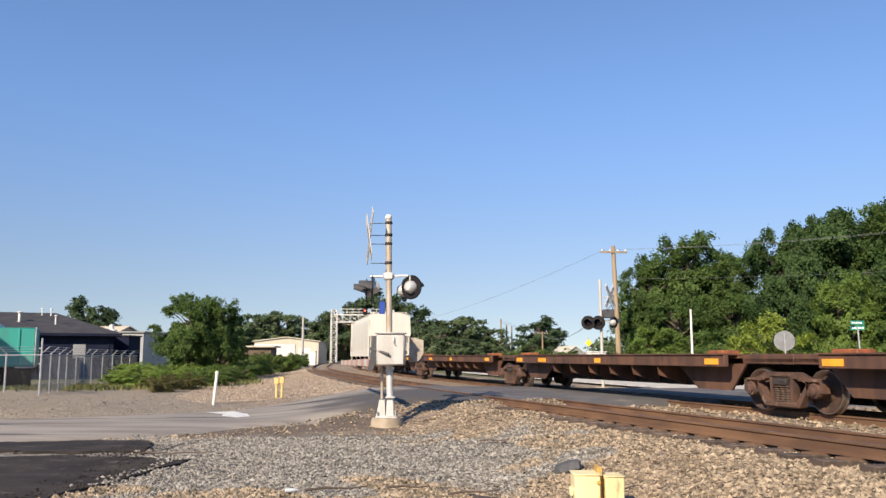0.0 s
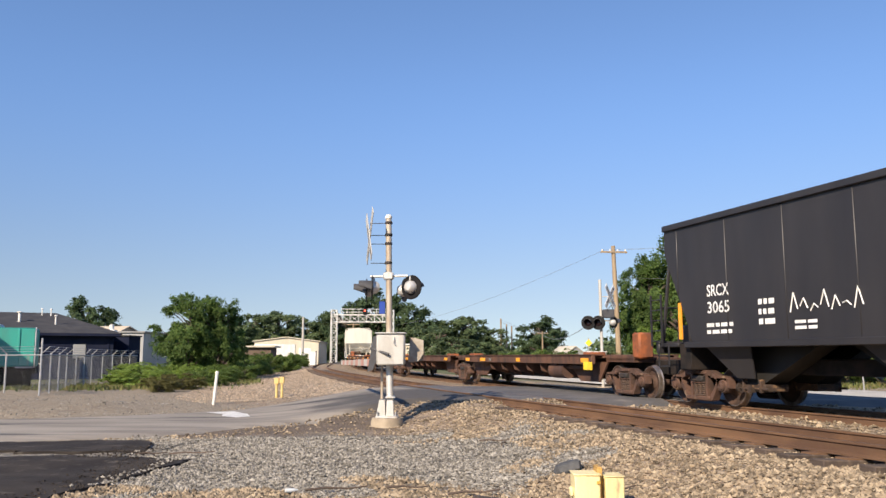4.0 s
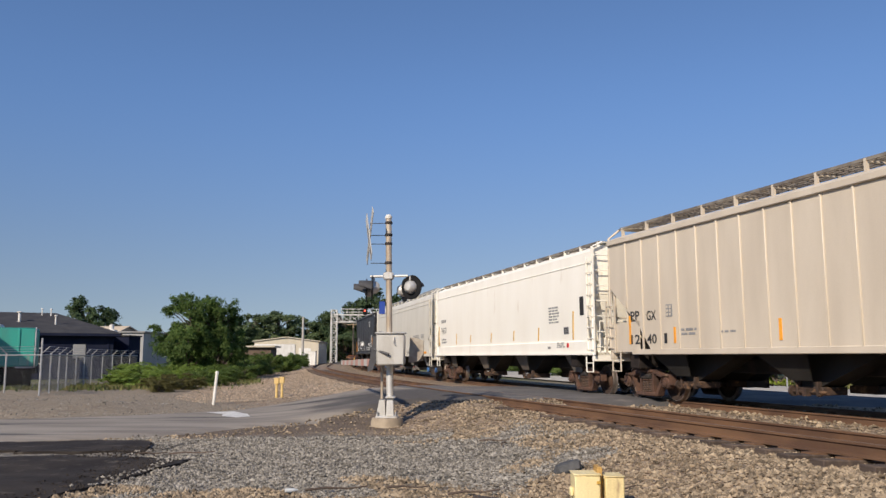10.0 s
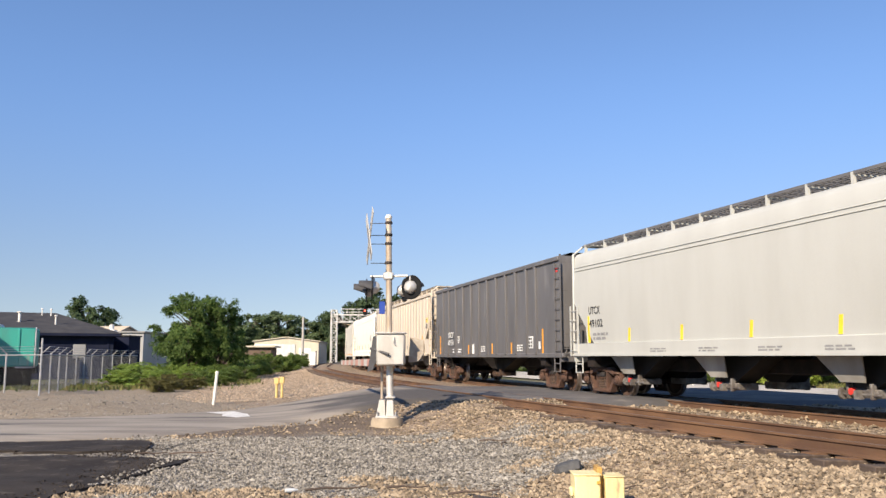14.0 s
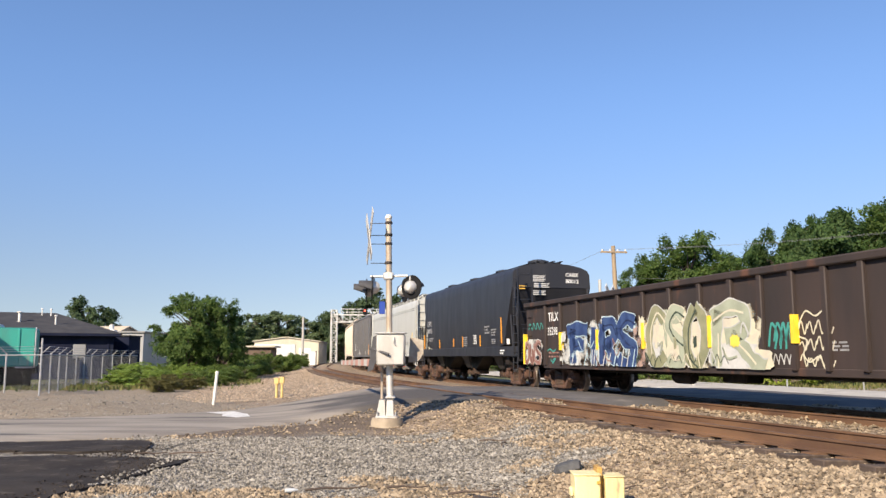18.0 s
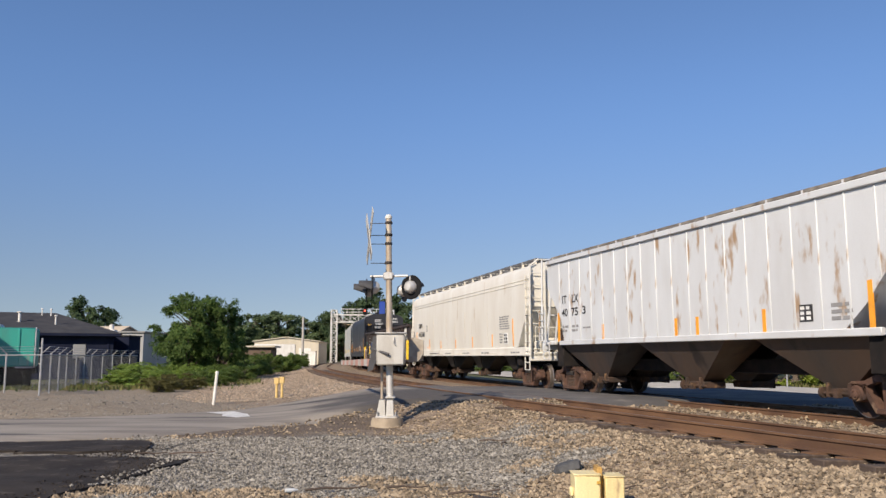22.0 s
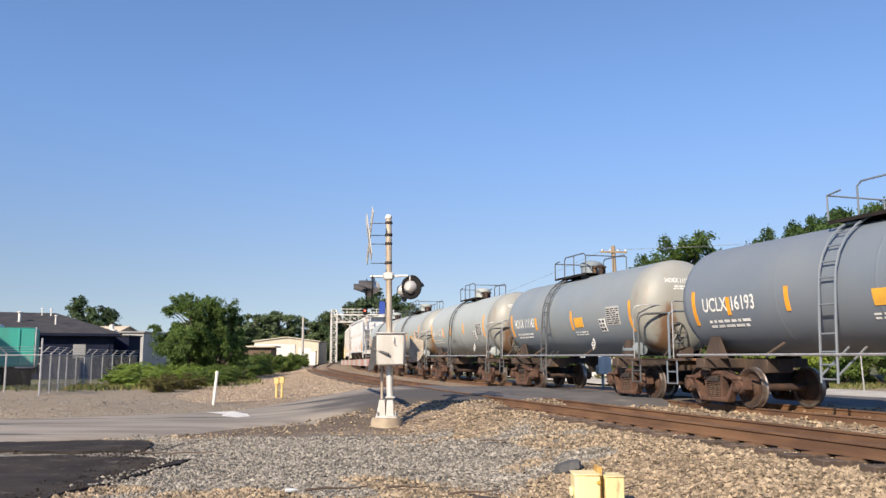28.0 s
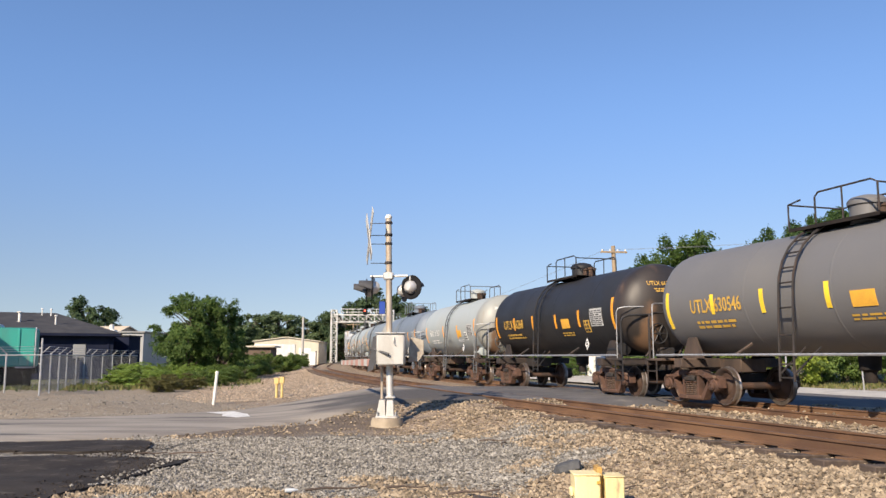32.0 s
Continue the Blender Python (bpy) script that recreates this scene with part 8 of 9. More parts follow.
# ---------------------------------------------------------------- yard at the far side of the road: fence, truck, buildings
def fence():
    line = [(-24.0, 38.6), (-19.0, 35.6), (-16.2, 33.0), (-18.1, 39.4), (-20.6, 48.0), (-22.4, 60.0)]
    r = thing("chain_link_fence", "galvanised chain-link fence with angled barbed wire arms", "fence", at=(-16.2, 33.0, 0.0))
    o = Vector((-16.2, 33.0, 0))
    mesh = Shape()
    wires = Shape()
    H = 1.62
    for leg, ((x0, y0), (x1, y1)) in enumerate(zip(line, line[1:])):
        a, b = Vector((x0, y0, 0)) - o, Vector((x1, y1, 0)) - o
        L = (b - a).length
        d = (b - a) / L
        out = Vector((d.y, -d.x, 0))
        n = max(1, round(L / 2.6))
        for i in range(n):
            p = a + d * (L * i / n)
            top = 2.3 if p.length < 0.1 else H + 0.1
            part("post", Shape().tube([p, p + Vector((0, 0, top))], 0.04, 8), m_galv, r)
            part("barb_arm", Shape().box(-0.03, 0.03, -0.012, 0.012, 0, 0.42), m_galv, r, at=Matrix.Translation(p + Vector((0, 0, H + 0.05))) @ (Vector((out.x, out.y, 1.0))).to_track_quat("Z", "Y").to_matrix().to_4x4())
        part("top_rail", Shape().tube([a + Vector((0, 0, H)), b + Vector((0, 0, H))], 0.025, 6), m_galv, r)
        k = 0.0
        while k < L + H:
            for sgn in (1, -1):
                u0, u1 = (k - H, k) if sgn > 0 else (k, k - H)
                z0, z1 = 0.05, H
                lo, hi = max(0.0, min(u0, u1)), min(L, max(u0, u1))
                if hi > lo:
                    f = lambda u: z0 + (z1 - z0) * (u - u0) / (u1 - u0)
                    pa, pb = a + d * lo, a + d * hi
                    mesh.tube([pa + Vector((0, 0, f(lo))), pb + Vector((0, 0, f(hi)))], 0.0008 if leg < 2 else 0.003, 3, caps=False)
            k += 0.1
        for j in range(3):
            e = out * (0.09 + 0.1 * j) + Vector((0, 0, H + 0.14 + 0.1 * j))
            wires.tube([a + e, b + e], 0.008, 3)
    tagged(part("chain_link", mesh, m_fence_wire, r), kind="stuff")
    part("barbed_wire", wires, m_galv, r)


m_fence_wire = material("dull_fence_wire", (0.24, 0.245, 0.25), 0.6, 0.2, bump=0.0)
fence()

m_teal = material("faded_teal_truck_paint", (0.03, 0.32, 0.26), 0.5, 0, (0.045, 0.26, 0.215), 0.4, 2.0, STREAK, (0.2, 0.25, 0.2), 0.1, 4.0, bump=0.08)
m_navy = material("navy_corrugated_wall", (0.013, 0.017, 0.038), 0.9, 0, (0.02, 0.024, 0.045), 0.5, 1.0, STREAK, bump=0.1, gloss=0.1)
m_shingle = material("dark_grey_shingle_roof", (0.045, 0.045, 0.05), 0.95, 0, (0.065, 0.064, 0.066), 0.5, 1.2, bump=0.4, grain=25, gloss=0.2)
m_beige = material("beige_metal_siding", (0.55, 0.46, 0.34), 0.6, 0, (0.45, 0.38, 0.28), 0.4, 1.0, STREAK, bump=0.08)
m_cream_wall = material("cream_metal_siding", (0.58, 0.52, 0.41), 0.6, 0, (0.5, 0.45, 0.35), 0.4, 0.8, STREAK, bump=0.06)
m_grey_wall = material("grey_metal_siding", (0.36, 0.36, 0.36), 0.6, 0, (0.3, 0.3, 0.3), 0.4, 0.8, STREAK, bump=0.06)
m_brown_wall = material("dark_brown_boards", (0.09, 0.06, 0.045), 0.8, 0, (0.13, 0.09, 0.065), 0.5, 1.0, STREAK, bump=0.2)
m_roof_grey = material("dull_grey_metal_roof", (0.2, 0.2, 0.205), 0.7, 0, (0.26, 0.255, 0.25), 0.4, 1.0, bump=0.1)
m_window = material("dark_window_glass", (0.02, 0.025, 0.03), 0.08, bump=0.0)


def teal_truck():
    r = thing("truck", "faded teal box truck parked behind the fence", "truck", at=pose(-22.5, 41.8, 0, 0, 0, 22))
    part("box", Shape().box(-3.6, 1.55, -1.2, 1.2, 1.05, 3.0, 0.06), m_teal, r)
    for x in (-3.2, -2.2, -1.2, -0.2, 0.8):
        part("side_rib", Shape().box(x - 0.05, x + 0.05, -1.25, -1.2, 1.1, 2.95, 0.01), m_teal, r)
    part("corner_post", Shape().box(1.53, 1.6, -1.25, -1.18, 1.0, 3.02, 0.02), m_galv, r)
    part("roof_tarp", Shape().box(-3.5, -0.12, -1.26, 1.1, 2.86, 3.2, 0.08), m_white_paint, r, "white rolled roof tarpaulin")
    part("chassis", Shape().box(-3.6, 1.6, -0.9, 0.9, 0.7, 1.05, 0.03), m_under, r)
    for x in (-2.4, -1.1, 0.6):
        for sg in (-1, 1):
            w = part("wheel", Shape().lathe([(0.0, -0.13), (0.25, -0.13), (0.45, -0.14), (0.5, -0.1), (0.5, 0.1), (0.45, 0.14), (0.0, 0.13)], "y", 20, (x, sg * 0.95, 0.5)), m_rubber, r)
            part("rim", Shape().lathe([(0.0, sg * 0.145), (0.24, sg * 0.14), (0.26, sg * 0.12)], "y", 14, (x, sg * 0.95, 0.5)), m_truck, w)
    part("tail_light", Shape().box(-1.6, -1.3, -1.26, -1.21, 0.85, 1.0, 0.01), m_red, r)
    # flat black sheet added to fill the space below the box with shade
    part("mud_flap", Shape().box(-3.55, 1.45, -1.12, -1.08, 0.06, 1.04, 0.01), m_shade_black, r)
    part("bumper", Shape().box(0.7, 1.5, -1.25, -1.15, 0.98, 1.06, 0.01), m_galv, r)


teal_truck()
# wall added out of view; its slope casts the slanting shade on the truck
caster_wall = Shape()
caster_wall.loft([[(-6.0, yy, -0.2), (2.7, yy, -0.2), (2.7, yy, 4.42), (-0.5, yy, 7.08), (-3.5, yy, 8.7), (-6.0, yy, 7.4)] for yy in (-0.15, 0.15)])
thing("wall_yard", "plain grey gable wall added unseen to shade the truck", "wall", at=pose(-22.5 - 3.25 + 1.25 * math.sin(radians(22)), 41.8 - 5.97 - 1.25 * math.cos(radians(22)), 0, 0, 0, 22), data=caster_wall, mats=m_grey_wall, kind="structure")


def window(parent, at, w=0.9, h=1.0):
    f = Shape()
    f.box(-w / 2 - 0.06, w / 2 + 0.06, -0.05, 0.02, -0.06, 0.0)
    f.box(-w / 2 - 0.06, w / 2 + 0.06, -0.05, 0.02, h, h + 0.06)
    f.box(-w / 2 - 0.06, -w / 2, -0.05, 0.02, 0, h)
    f.box(w / 2, w / 2 + 0.06, -0.05, 0.02, 0, h)
    o = part("window", f, m_white_paint, parent, at=at)
    part("pane", Shape().box(-w / 2, w / 2, -0.02, 0.0, 0, h), m_window, o)


def gable_house(name, label, x, y, rz, w, l, eave, ridge, wall, roof, over=0.35, hip=0.0, z=0.0):
    """A house w wide (its own x) and l long (its own y) with a pitched roof along its length."""
    r = thing(name, label, "building", at=pose(x, y, z, 0, 0, rz))
    s = Shape()
    s.loft([[(-w / 2, yy, -0.3), (w / 2, yy, -0.3), (w / 2, yy, eave), (0, yy, ridge - 0.12 if not hip else eave), (-w / 2, yy, eave)] for yy in (-l / 2, l / 2)])
    part("wall", s, wall, r)
    t = 0.12
    for sg in (1, -1):
        s = Shape()
        a, b = l / 2 + over, l / 2 + over - hip
        x1, ze = sg * (w / 2 + over), eave - (ridge - eave) * over / (w / 2)
        s.add([(0, -b, ridge), (0, b, ridge), (x1, a, ze), (x1, -a, ze), (0, -b, ridge - t), (0, b, ridge - t), (x1, a, ze - t), (x1, -a, ze - t)],
              [(0, 1, 2, 3), (4, 7, 6, 5), (0, 3, 7, 4), (1, 5, 6, 2), (2, 6, 7, 3), (0, 4, 5, 1)])
        if hip:
            s.add([(0, sg * b, ridge), (x1, sg * a, ze), (-x1, sg * a, ze), (0, sg * b, ridge - t), (x1, sg * a, ze - t), (-x1, sg * a, ze - t)], [(0, 1, 2), (3, 5, 4), (1, 4, 5, 2)])
        part("roof", s, roof, r)
    return r


def yard_buildings():
    h = gable_house("workshop_building", "long navy workshop with dark grey hipped shingle roof", -35.3, 59.05, -62, 13.0, 20.0, 3.3, 4.85, m_navy, m_shingle, 0.5, 4.0)
    for k in range(9):
        part("wall_batten", Shape().box(6.5, 6.55, -9.6 + 2.4 * k, -9.48 + 2.4 * k, 0, 3.1), m_navy, h)
    part("fascia", Shape().box(6.95, 7.02, -10.4, 10.4, 2.98, 3.16), m_navy, h)
    part("window", Shape().box(6.5, 6.56, 7.4, 8.2, 1.45, 2.4, 0.01), m_grey_wall, h, "pale grey shuttered window")
    for yy in (-3.5, 5.0):
        window(h, pose(6.55, yy, 1.1, 0, 0, 90))
    for x, y, hh, rad in ((3.5, 4.0, 0.65, 0.1), (1.0, 5.5, 0.45, 0.045), (1.1, 6.1, 0.45, 0.045), (4.3, 6.3, 0.6, 0.06)):
        zz = 3.3 + 1.55 * (1 - x / 6.5)
        v = part("vent_pipe", Shape().tube([(x, y, zz - 0.1), (x, y, zz + hh)], rad, 10), m_white_paint, h)
        part("vent_cap", Shape().lathe([(0.0, zz + hh + 0.1), (rad * 2, zz + hh + 0.06), (rad * 2, zz + hh), (rad, zz + hh)], "z", 12, (x, y, 0)), m_white_paint, v)
    b = thing("workshop_building", "low navy flat-roofed annex of the workshop", "building", at=(-26.4, 66.5, 0))
    part("wall", Shape().box(-2.6, 2.2, -3.6, -1.2, -0.3, 3.1, 0.03), m_navy, b)
    part("roof", Shape().box(-2.65, 2.3, -3.7, -1.1, 3.1, 3.2, 0.02), m_shingle, b)
    u = part("roof_unit", Shape().box(-0.1, 0.6, -2.6, -1.9, 3.2, 3.65, 0.03), m_white_paint, b)
    part("vent_cap", Shape().lathe([(0.0, 4.1), (0.18, 4.05), (0.2, 3.65), (0.0, 3.65)], "z", 12, (0.25, -2.25, 0)), m_white_paint, u)
    gable_house("shed", "beige metal shed with low pitched roof", -40.0, 96.0, 70, 6.0, 7.0, 3.9, 5.1, m_beige, m_beige)
    b = thing("storage_building", "plain white metal storage building", "building", at=(-35.9, 92.0, 0))
    part("wall", Shape().box(-3.6, 3.6, -4, 4, -0.3, 4.1, 0.03), m_grey_wall, b)
    part("roof", Shape().box(-3.8, 3.8, -4.2, 4.2, 4.1, 4.28, 0.02), m_roof_grey, b, "dull grey roof")
    part("door", Shape().box(0.6, 2.6, -4.06, -4.0, 0, 2.6, 0.01), m_white_paint, b)
    # warehouse with its parked trailer
    h = gable_house("warehouse", "cream metal warehouse with low pitched roof", -23.7, 129.0, 4, 9.4, 17.0, 3.9, 4.5, m_cream_wall, m_cream_wall, 0.25)
    for k in range(3):
        part("dock_door", Shape().box(-3.4 + 2.6 * k, -1.6 + 2.6 * k, -8.56, -8.5, 0.3, 2.8, 0.01), m_white_paint, h)
    b = thing("semi_trailer", "white box trailer parked before the warehouse", "trailer", at=pose(-21.3, 104, 0, 0, 0, 12))
    part("box", Shape().box(-2.6, 2.4, -1.25, 1.25, 1.0, 3.1, 0.05), m_white_paint, b)
    part("door", Shape().box(2.4, 2.45, -1.1, 1.1, 1.05, 3.05, 0.01), m_grey_wall, b)
    for x in (-1.8, 1.5):
        part("wheel", Shape().lathe([(0.0, -1.15), (0.48, -1.15), (0.5, -1.1), (0.5, 1.1), (0.48, 1.15), (0.0, 1.15)], "y", 18, (x, 0, 0.5)), m_rubber, b)
    b = thing("storage_shed", "dark brown open shed with pale roof edge", "building", at=pose(-19.6, 82, 0, 0, 0, 4))
    part("wall", Shape().box(-2.4, 2.6, -2, 2, -0.2, 2.45, 0.02), m_brown_wall, b)
    part("roof", Shape().box(-2.8, 3.0, -2.4, 2.4, 2.45, 2.62, 0.02), m_cream_wall, b)
    part("side_wall", Shape().box(-2.75, -2.45, -2.2, -1.2, -0.2, 2.45, 0.02), m_beige, b)
    gable_house("house", "small grey distant house with pale gable roof", 19.5, 128, 20, 3.0, 5.0, 2.2, 3.2, m_grey_wall, m_cream_wall, 0.2)
    b = thing("storage_building", "long low white building behind the far trees", "building", at=(-7.0, 128, 0))
    part("wall", Shape().box(-5, 7, -4, 4, -0.2, 3.3, 0.03), m_cream_wall, b)
    part("roof", Shape().box(-5.2, 7.2, -4.2, 4.2, 3.3, 3.5, 0.02), m_white_paint, b)


yard_buildings()


def parked_car(x, y, rz, paint, label):
    r = thing("car", label, "car", at=pose(x, y, 0.1, 0, 0, rz), group="parked cars")
    s = Shape()
    prof = [(-2.1, 0.35), (-2.15, 0.75), (-1.95, 0.9), (-1.1, 0.98), (-0.5, 1.42), (0.9, 1.45), (1.6, 1.02), (2.05, 0.95), (2.15, 0.7), (2.1, 0.35)]
    s.plate(prof, -0.85, 0.85)
    part("body", s, paint, r)
    part("window", Shape().plate([(-0.95, 1.0), (-0.47, 1.36), (0.85, 1.38), (1.35, 1.02)], -0.87, 0.87), m_window, r)
    for wx in (-1.35, 1.35):
        for sg in (1, -1):
            part("wheel", Shape().lathe([(0.0, -0.1), (0.3, -0.1), (0.32, 0.0), (0.3, 0.1), (0.0, 0.1)], "y", 16, (wx, sg * 0.8, 0.32)), m_rubber, r)


parked_car(14.9, 66, 10, m_white_paint, "white parked car before the trees")
parked_car(12.6, 64, 80, m_white_paint, "white parked car seen end on")
parked_car(-24.8, 139, 5, m_truck, "dark red parked car by the signal bridge")


# ---------------------------------------------------------------- trees and bushes
def leaf_material(name, a, b, trans=0.45):
    m = bpy.data.materials.new(name)
    m.use_nodes = True
    nt = m.node_tree
    N, L = nt.nodes, nt.links
    bs, out = N["Principled BSDF"], N["Material Output"]
    bs.inputs["Roughness"].default_value = 0.6
    bs.inputs["Specular IOR Level"].default_value = 0.2
    g = N.new("ShaderNodeNewGeometry")
    x = N.new("ShaderNodeMix")
    x.data_type = "RGBA"
    x.inputs[6].default_value, x.inputs[7].default_value = (*a, 1), (*b, 1)
    L.new(g.outputs["Random Per Island"], x.inputs[0])
    tc = N.new("ShaderNodeTexCoord")
    n = N.new("ShaderNodeTexNoise")
    n.inputs["Scale"].default_value = 0.6
    L.new(tc.outputs["Object"], n.inputs["Vector"])
    mr = N.new("ShaderNodeMapRange")
    L.new(n.outputs["Fac"], mr.inputs["Value"])
    mr.inputs["From Min"].default_value, mr.inputs["From Max"].default_value = 0.3, 0.7
    mr.inputs["To Min"].default_value, mr.inputs["To Max"].default_value = 0.7, 1.3
    y = N.new("ShaderNodeMix")
    y.data_type, y.blend_type = "RGBA", "MULTIPLY"
    y.inputs[0].default_value = 1.0
    L.new(x.outputs[2], y.inputs[6])
    L.new(mr.outputs[0], y.inputs[7])
    L.new(y.outputs[2], bs.inputs["Base Color"])
    t = N.new("ShaderNodeBsdfTranslucent")
    L.new(y.outputs[2], t.inputs["Color"])
    ms = N.new("ShaderNodeMixShader")
    ms.inputs[0].default_value = trans
    L.new(bs.outputs[0], ms.inputs[1])
    L.new(t.outputs[0], ms.inputs[2])
    L.new(ms.outputs[0], out.inputs["Surface"])
    return m


m_leaf = leaf_material("deep_green_leaves", (0.056, 0.112, 0.028), (0.158, 0.228, 0.064), 0.5)
m_leaf_light = leaf_material("fresh_green_leaves", (0.1, 0.17, 0.032), (0.2, 0.28, 0.065))
m_leaf_bright = leaf_material("sunny_yellow_green_leaves", (0.2, 0.27, 0.035), (0.33, 0.4, 0.08))
m_leaf_dark = leaf_material("dark_woodland_leaves", (0.038, 0.086, 0.029), (0.113, 0.18, 0.058), 0.5)
# far leaves carry the distance haze in their colour: paler and greyer green
m_leaf_far = leaf_material("haze_tinted_far_leaves", (0.1, 0.15, 0.075), (0.17, 0.22, 0.105))
m_leaf_far_dark = leaf_material("haze_tinted_dark_far_leaves", (0.062, 0.105, 0.05), (0.118, 0.165, 0.08))
m_scrub = leaf_material("green_scrub_leaves", (0.095, 0.16, 0.038), (0.21, 0.285, 0.08))
m_weed = leaf_material("sunny_weed_leaves", (0.17, 0.27, 0.05), (0.32, 0.42, 0.1))
m_leaf_dry = leaf_material("dry_brownish_leaves", (0.11, 0.112, 0.04), (0.2, 0.18, 0.07))
m_bark = material("grey_brown_bark", (0.14, 0.11, 0.085), 0.95, 0, (0.09, 0.07, 0.055), 0.5, 4.0, (3, 3, 0.5), bump=0.8)


def leafy(name, v, f, nrm, mat):
    """A leaf mesh whose clumps shade softly as rounded masses."""
    me = bpy.data.meshes.new(name)
    me.from_pydata(v.tolist(), [], f.tolist())
    me.polygons.foreach_set("use_smooth", [True] * len(me.polygons))
    me.normals_split_custom_set_from_vertices(nrm.tolist())
    me.materials.append(mat)
    return me


def crown_arrays(rng, lobes, per_area, size, middle):
    """Leaf clumps over the shells of lobes: each a folded kite of four corners."""
    vs, fs, ns = [], [], []
    for cx, cy, cz, r in lobes:
        n = int(per_area * r * r)
        d = rng.normal(size=(n, 3))
        d /= np.linalg.norm(d, axis=1)[:, None]
        rad = r * (0.45 + 0.85 * rng.uniform(size=(n, 1)) ** 0.8)
        p = d * rad * np.array((1.05, 1.05, 0.8)) + np.array((cx, cy, cz))
        nrm = d + rng.normal(scale=0.55, size=(n, 3)) + np.array((0, 0, 0.25))
        nrm /= np.linalg.norm(nrm, axis=1)[:, None]
        t = np.cross(nrm, rng.normal(size=(n, 3)))
        t /= np.linalg.norm(t, axis=1)[:, None]
        u = np.cross(nrm, t)
        s = size * rng.uniform(0.6, 1.4, size=(n, 1))
        q = np.stack([p - t * s, p + u * s * 0.62 + nrm * s * 0.2, p + t * s * 1.1, p - u * s * 0.62 + nrm * s * 0.2], axis=1)
        vs.append(q.reshape(-1, 3))
        soft = d * 0.6 + nrm * 0.6
        if middle is not None:
            away = p - middle
            soft = soft + 0.45 * away / np.linalg.norm(away, axis=1)[:, None]
        ns.append(np.repeat(soft / np.linalg.norm(soft, axis=1)[:, None], 4, axis=0))
    v = np.concatenate(vs)
    k = len(v) // 4
    f = np.arange(4 * k).reshape(k, 4)[:, ::-1]
    return v, f, np.concatenate(ns)


def spray(rng, at, count, spread, size, middle, droop):
    """Leaves of many twigs at once: each twig a loose flat spray about its place, every leaf a folded kite."""
    n = len(at) * count
    c = np.repeat(at, count, axis=0)
    off = rng.normal(size=(n, 3)) * spread * np.array((1.0, 1.0, 0.62))
    off[:, 2] -= droop * (off[:, 0] ** 2 + off[:, 1] ** 2) / spread
    p = c + off
    out = c - middle
    out /= np.linalg.norm(out, axis=1)[:, None] + 1e-6
    nrm = rng.normal(size=(n, 3)) * 0.6 + out * 0.7 + np.array((0, 0, 0.5))
    nrm /= np.linalg.norm(nrm, axis=1)[:, None]
    t = np.cross(nrm, rng.normal(size=(n, 3)))
    t /= np.linalg.norm(t, axis=1)[:, None]
    u = np.cross(nrm, t)
    k = size * rng.uniform(0.55, 1.45, size=(n, 1))
    q = np.stack([p - t * k, p + u * k * 0.6 + nrm * k * 0.2, p + t * k * 1.1, p - u * k * 0.6 + nrm * k * 0.2], axis=1).reshape(-1, 3)
    soft = nrm + 0.35 * out + 0.3 * off / spread / 1.7
    soft /= np.linalg.norm(soft, axis=1)[:, None]
    return q, np.repeat(soft, 4, axis=0)


def tree_variant(seed, H, R, low, boughs, twigs, leaves, size, mat, ragged=0.3):
    """Meshes of a tree H high with a crown of radius R that starts at the height low: boughs carry twigs, twigs carry leaves."""
    rng = np.random.RandomState(seed)
    mid, half = low + 0.46 * (H - low), 0.5 * (H - low)
    tips, at = [], []
    for i in range(boughs):
        d = rng.normal(size=3) * np.array((1.0, 1.0, 0.95))
        d /= np.linalg.norm(d)
        reach = 1.0 - ragged * (0.4 + 0.9 * noise.noise(Vector(d * 1.9) + Vector((seed * 3.1, 0, 7.0))))
        k = max(0.45, reach) * (rng.uniform(0.76, 0.98) if i % 4 else rng.uniform(0.2, 0.6))
        tip = np.array((d[0] * R * k, d[1] * R * k, mid + d[2] * half * k * 1.05))
        tips.append(tip)
        w = R * rng.uniform(0.12, 0.21)
        g = rng.normal(size=(twigs, 3))
        g /= np.linalg.norm(g, axis=1)[:, None]
        g *= rng.uniform(0.25, 1.25, size=(twigs, 1)) ** 0.8
        at.append(tip + g * w * np.array((1.15, 1.15, 0.8)) + np.array((d[0], d[1], 0)) * w * 0.4)
    at = np.concatenate(at)
    v, nrm = spray(rng, at, leaves, R * 0.047, size, np.array((0, 0, mid - 0.25 * half)), 0.25)
    v[:, 2] = np.maximum(v[:, 2], 0.05)
    k = len(v) // 4
    crown = leafy("crown", v, np.arange(4 * k).reshape(k, 4)[:, ::-1], nrm, mat)
    s = Shape()
    th = low + 0.6 * (H - low)
    s.tube([(0, 0, -0.2), (0.05 * R, 0.02 * R, th * 0.5), (-0.03 * R, 0.05 * R, th)], H * 0.026, 9, H * 0.008)
    for x, y, z in tips:
        z0 = max(low * 0.7, min(th, z - 0.6 * math.hypot(x, y) - 0.2))
        s.tube([(0, 0, z0), (x * 0.55, y * 0.55, (z0 + z) / 2 + 0.06 * R), (x, y, z)], H * 0.009, 5, H * 0.002)
    return s.mesh("trunk", m_bark), crown


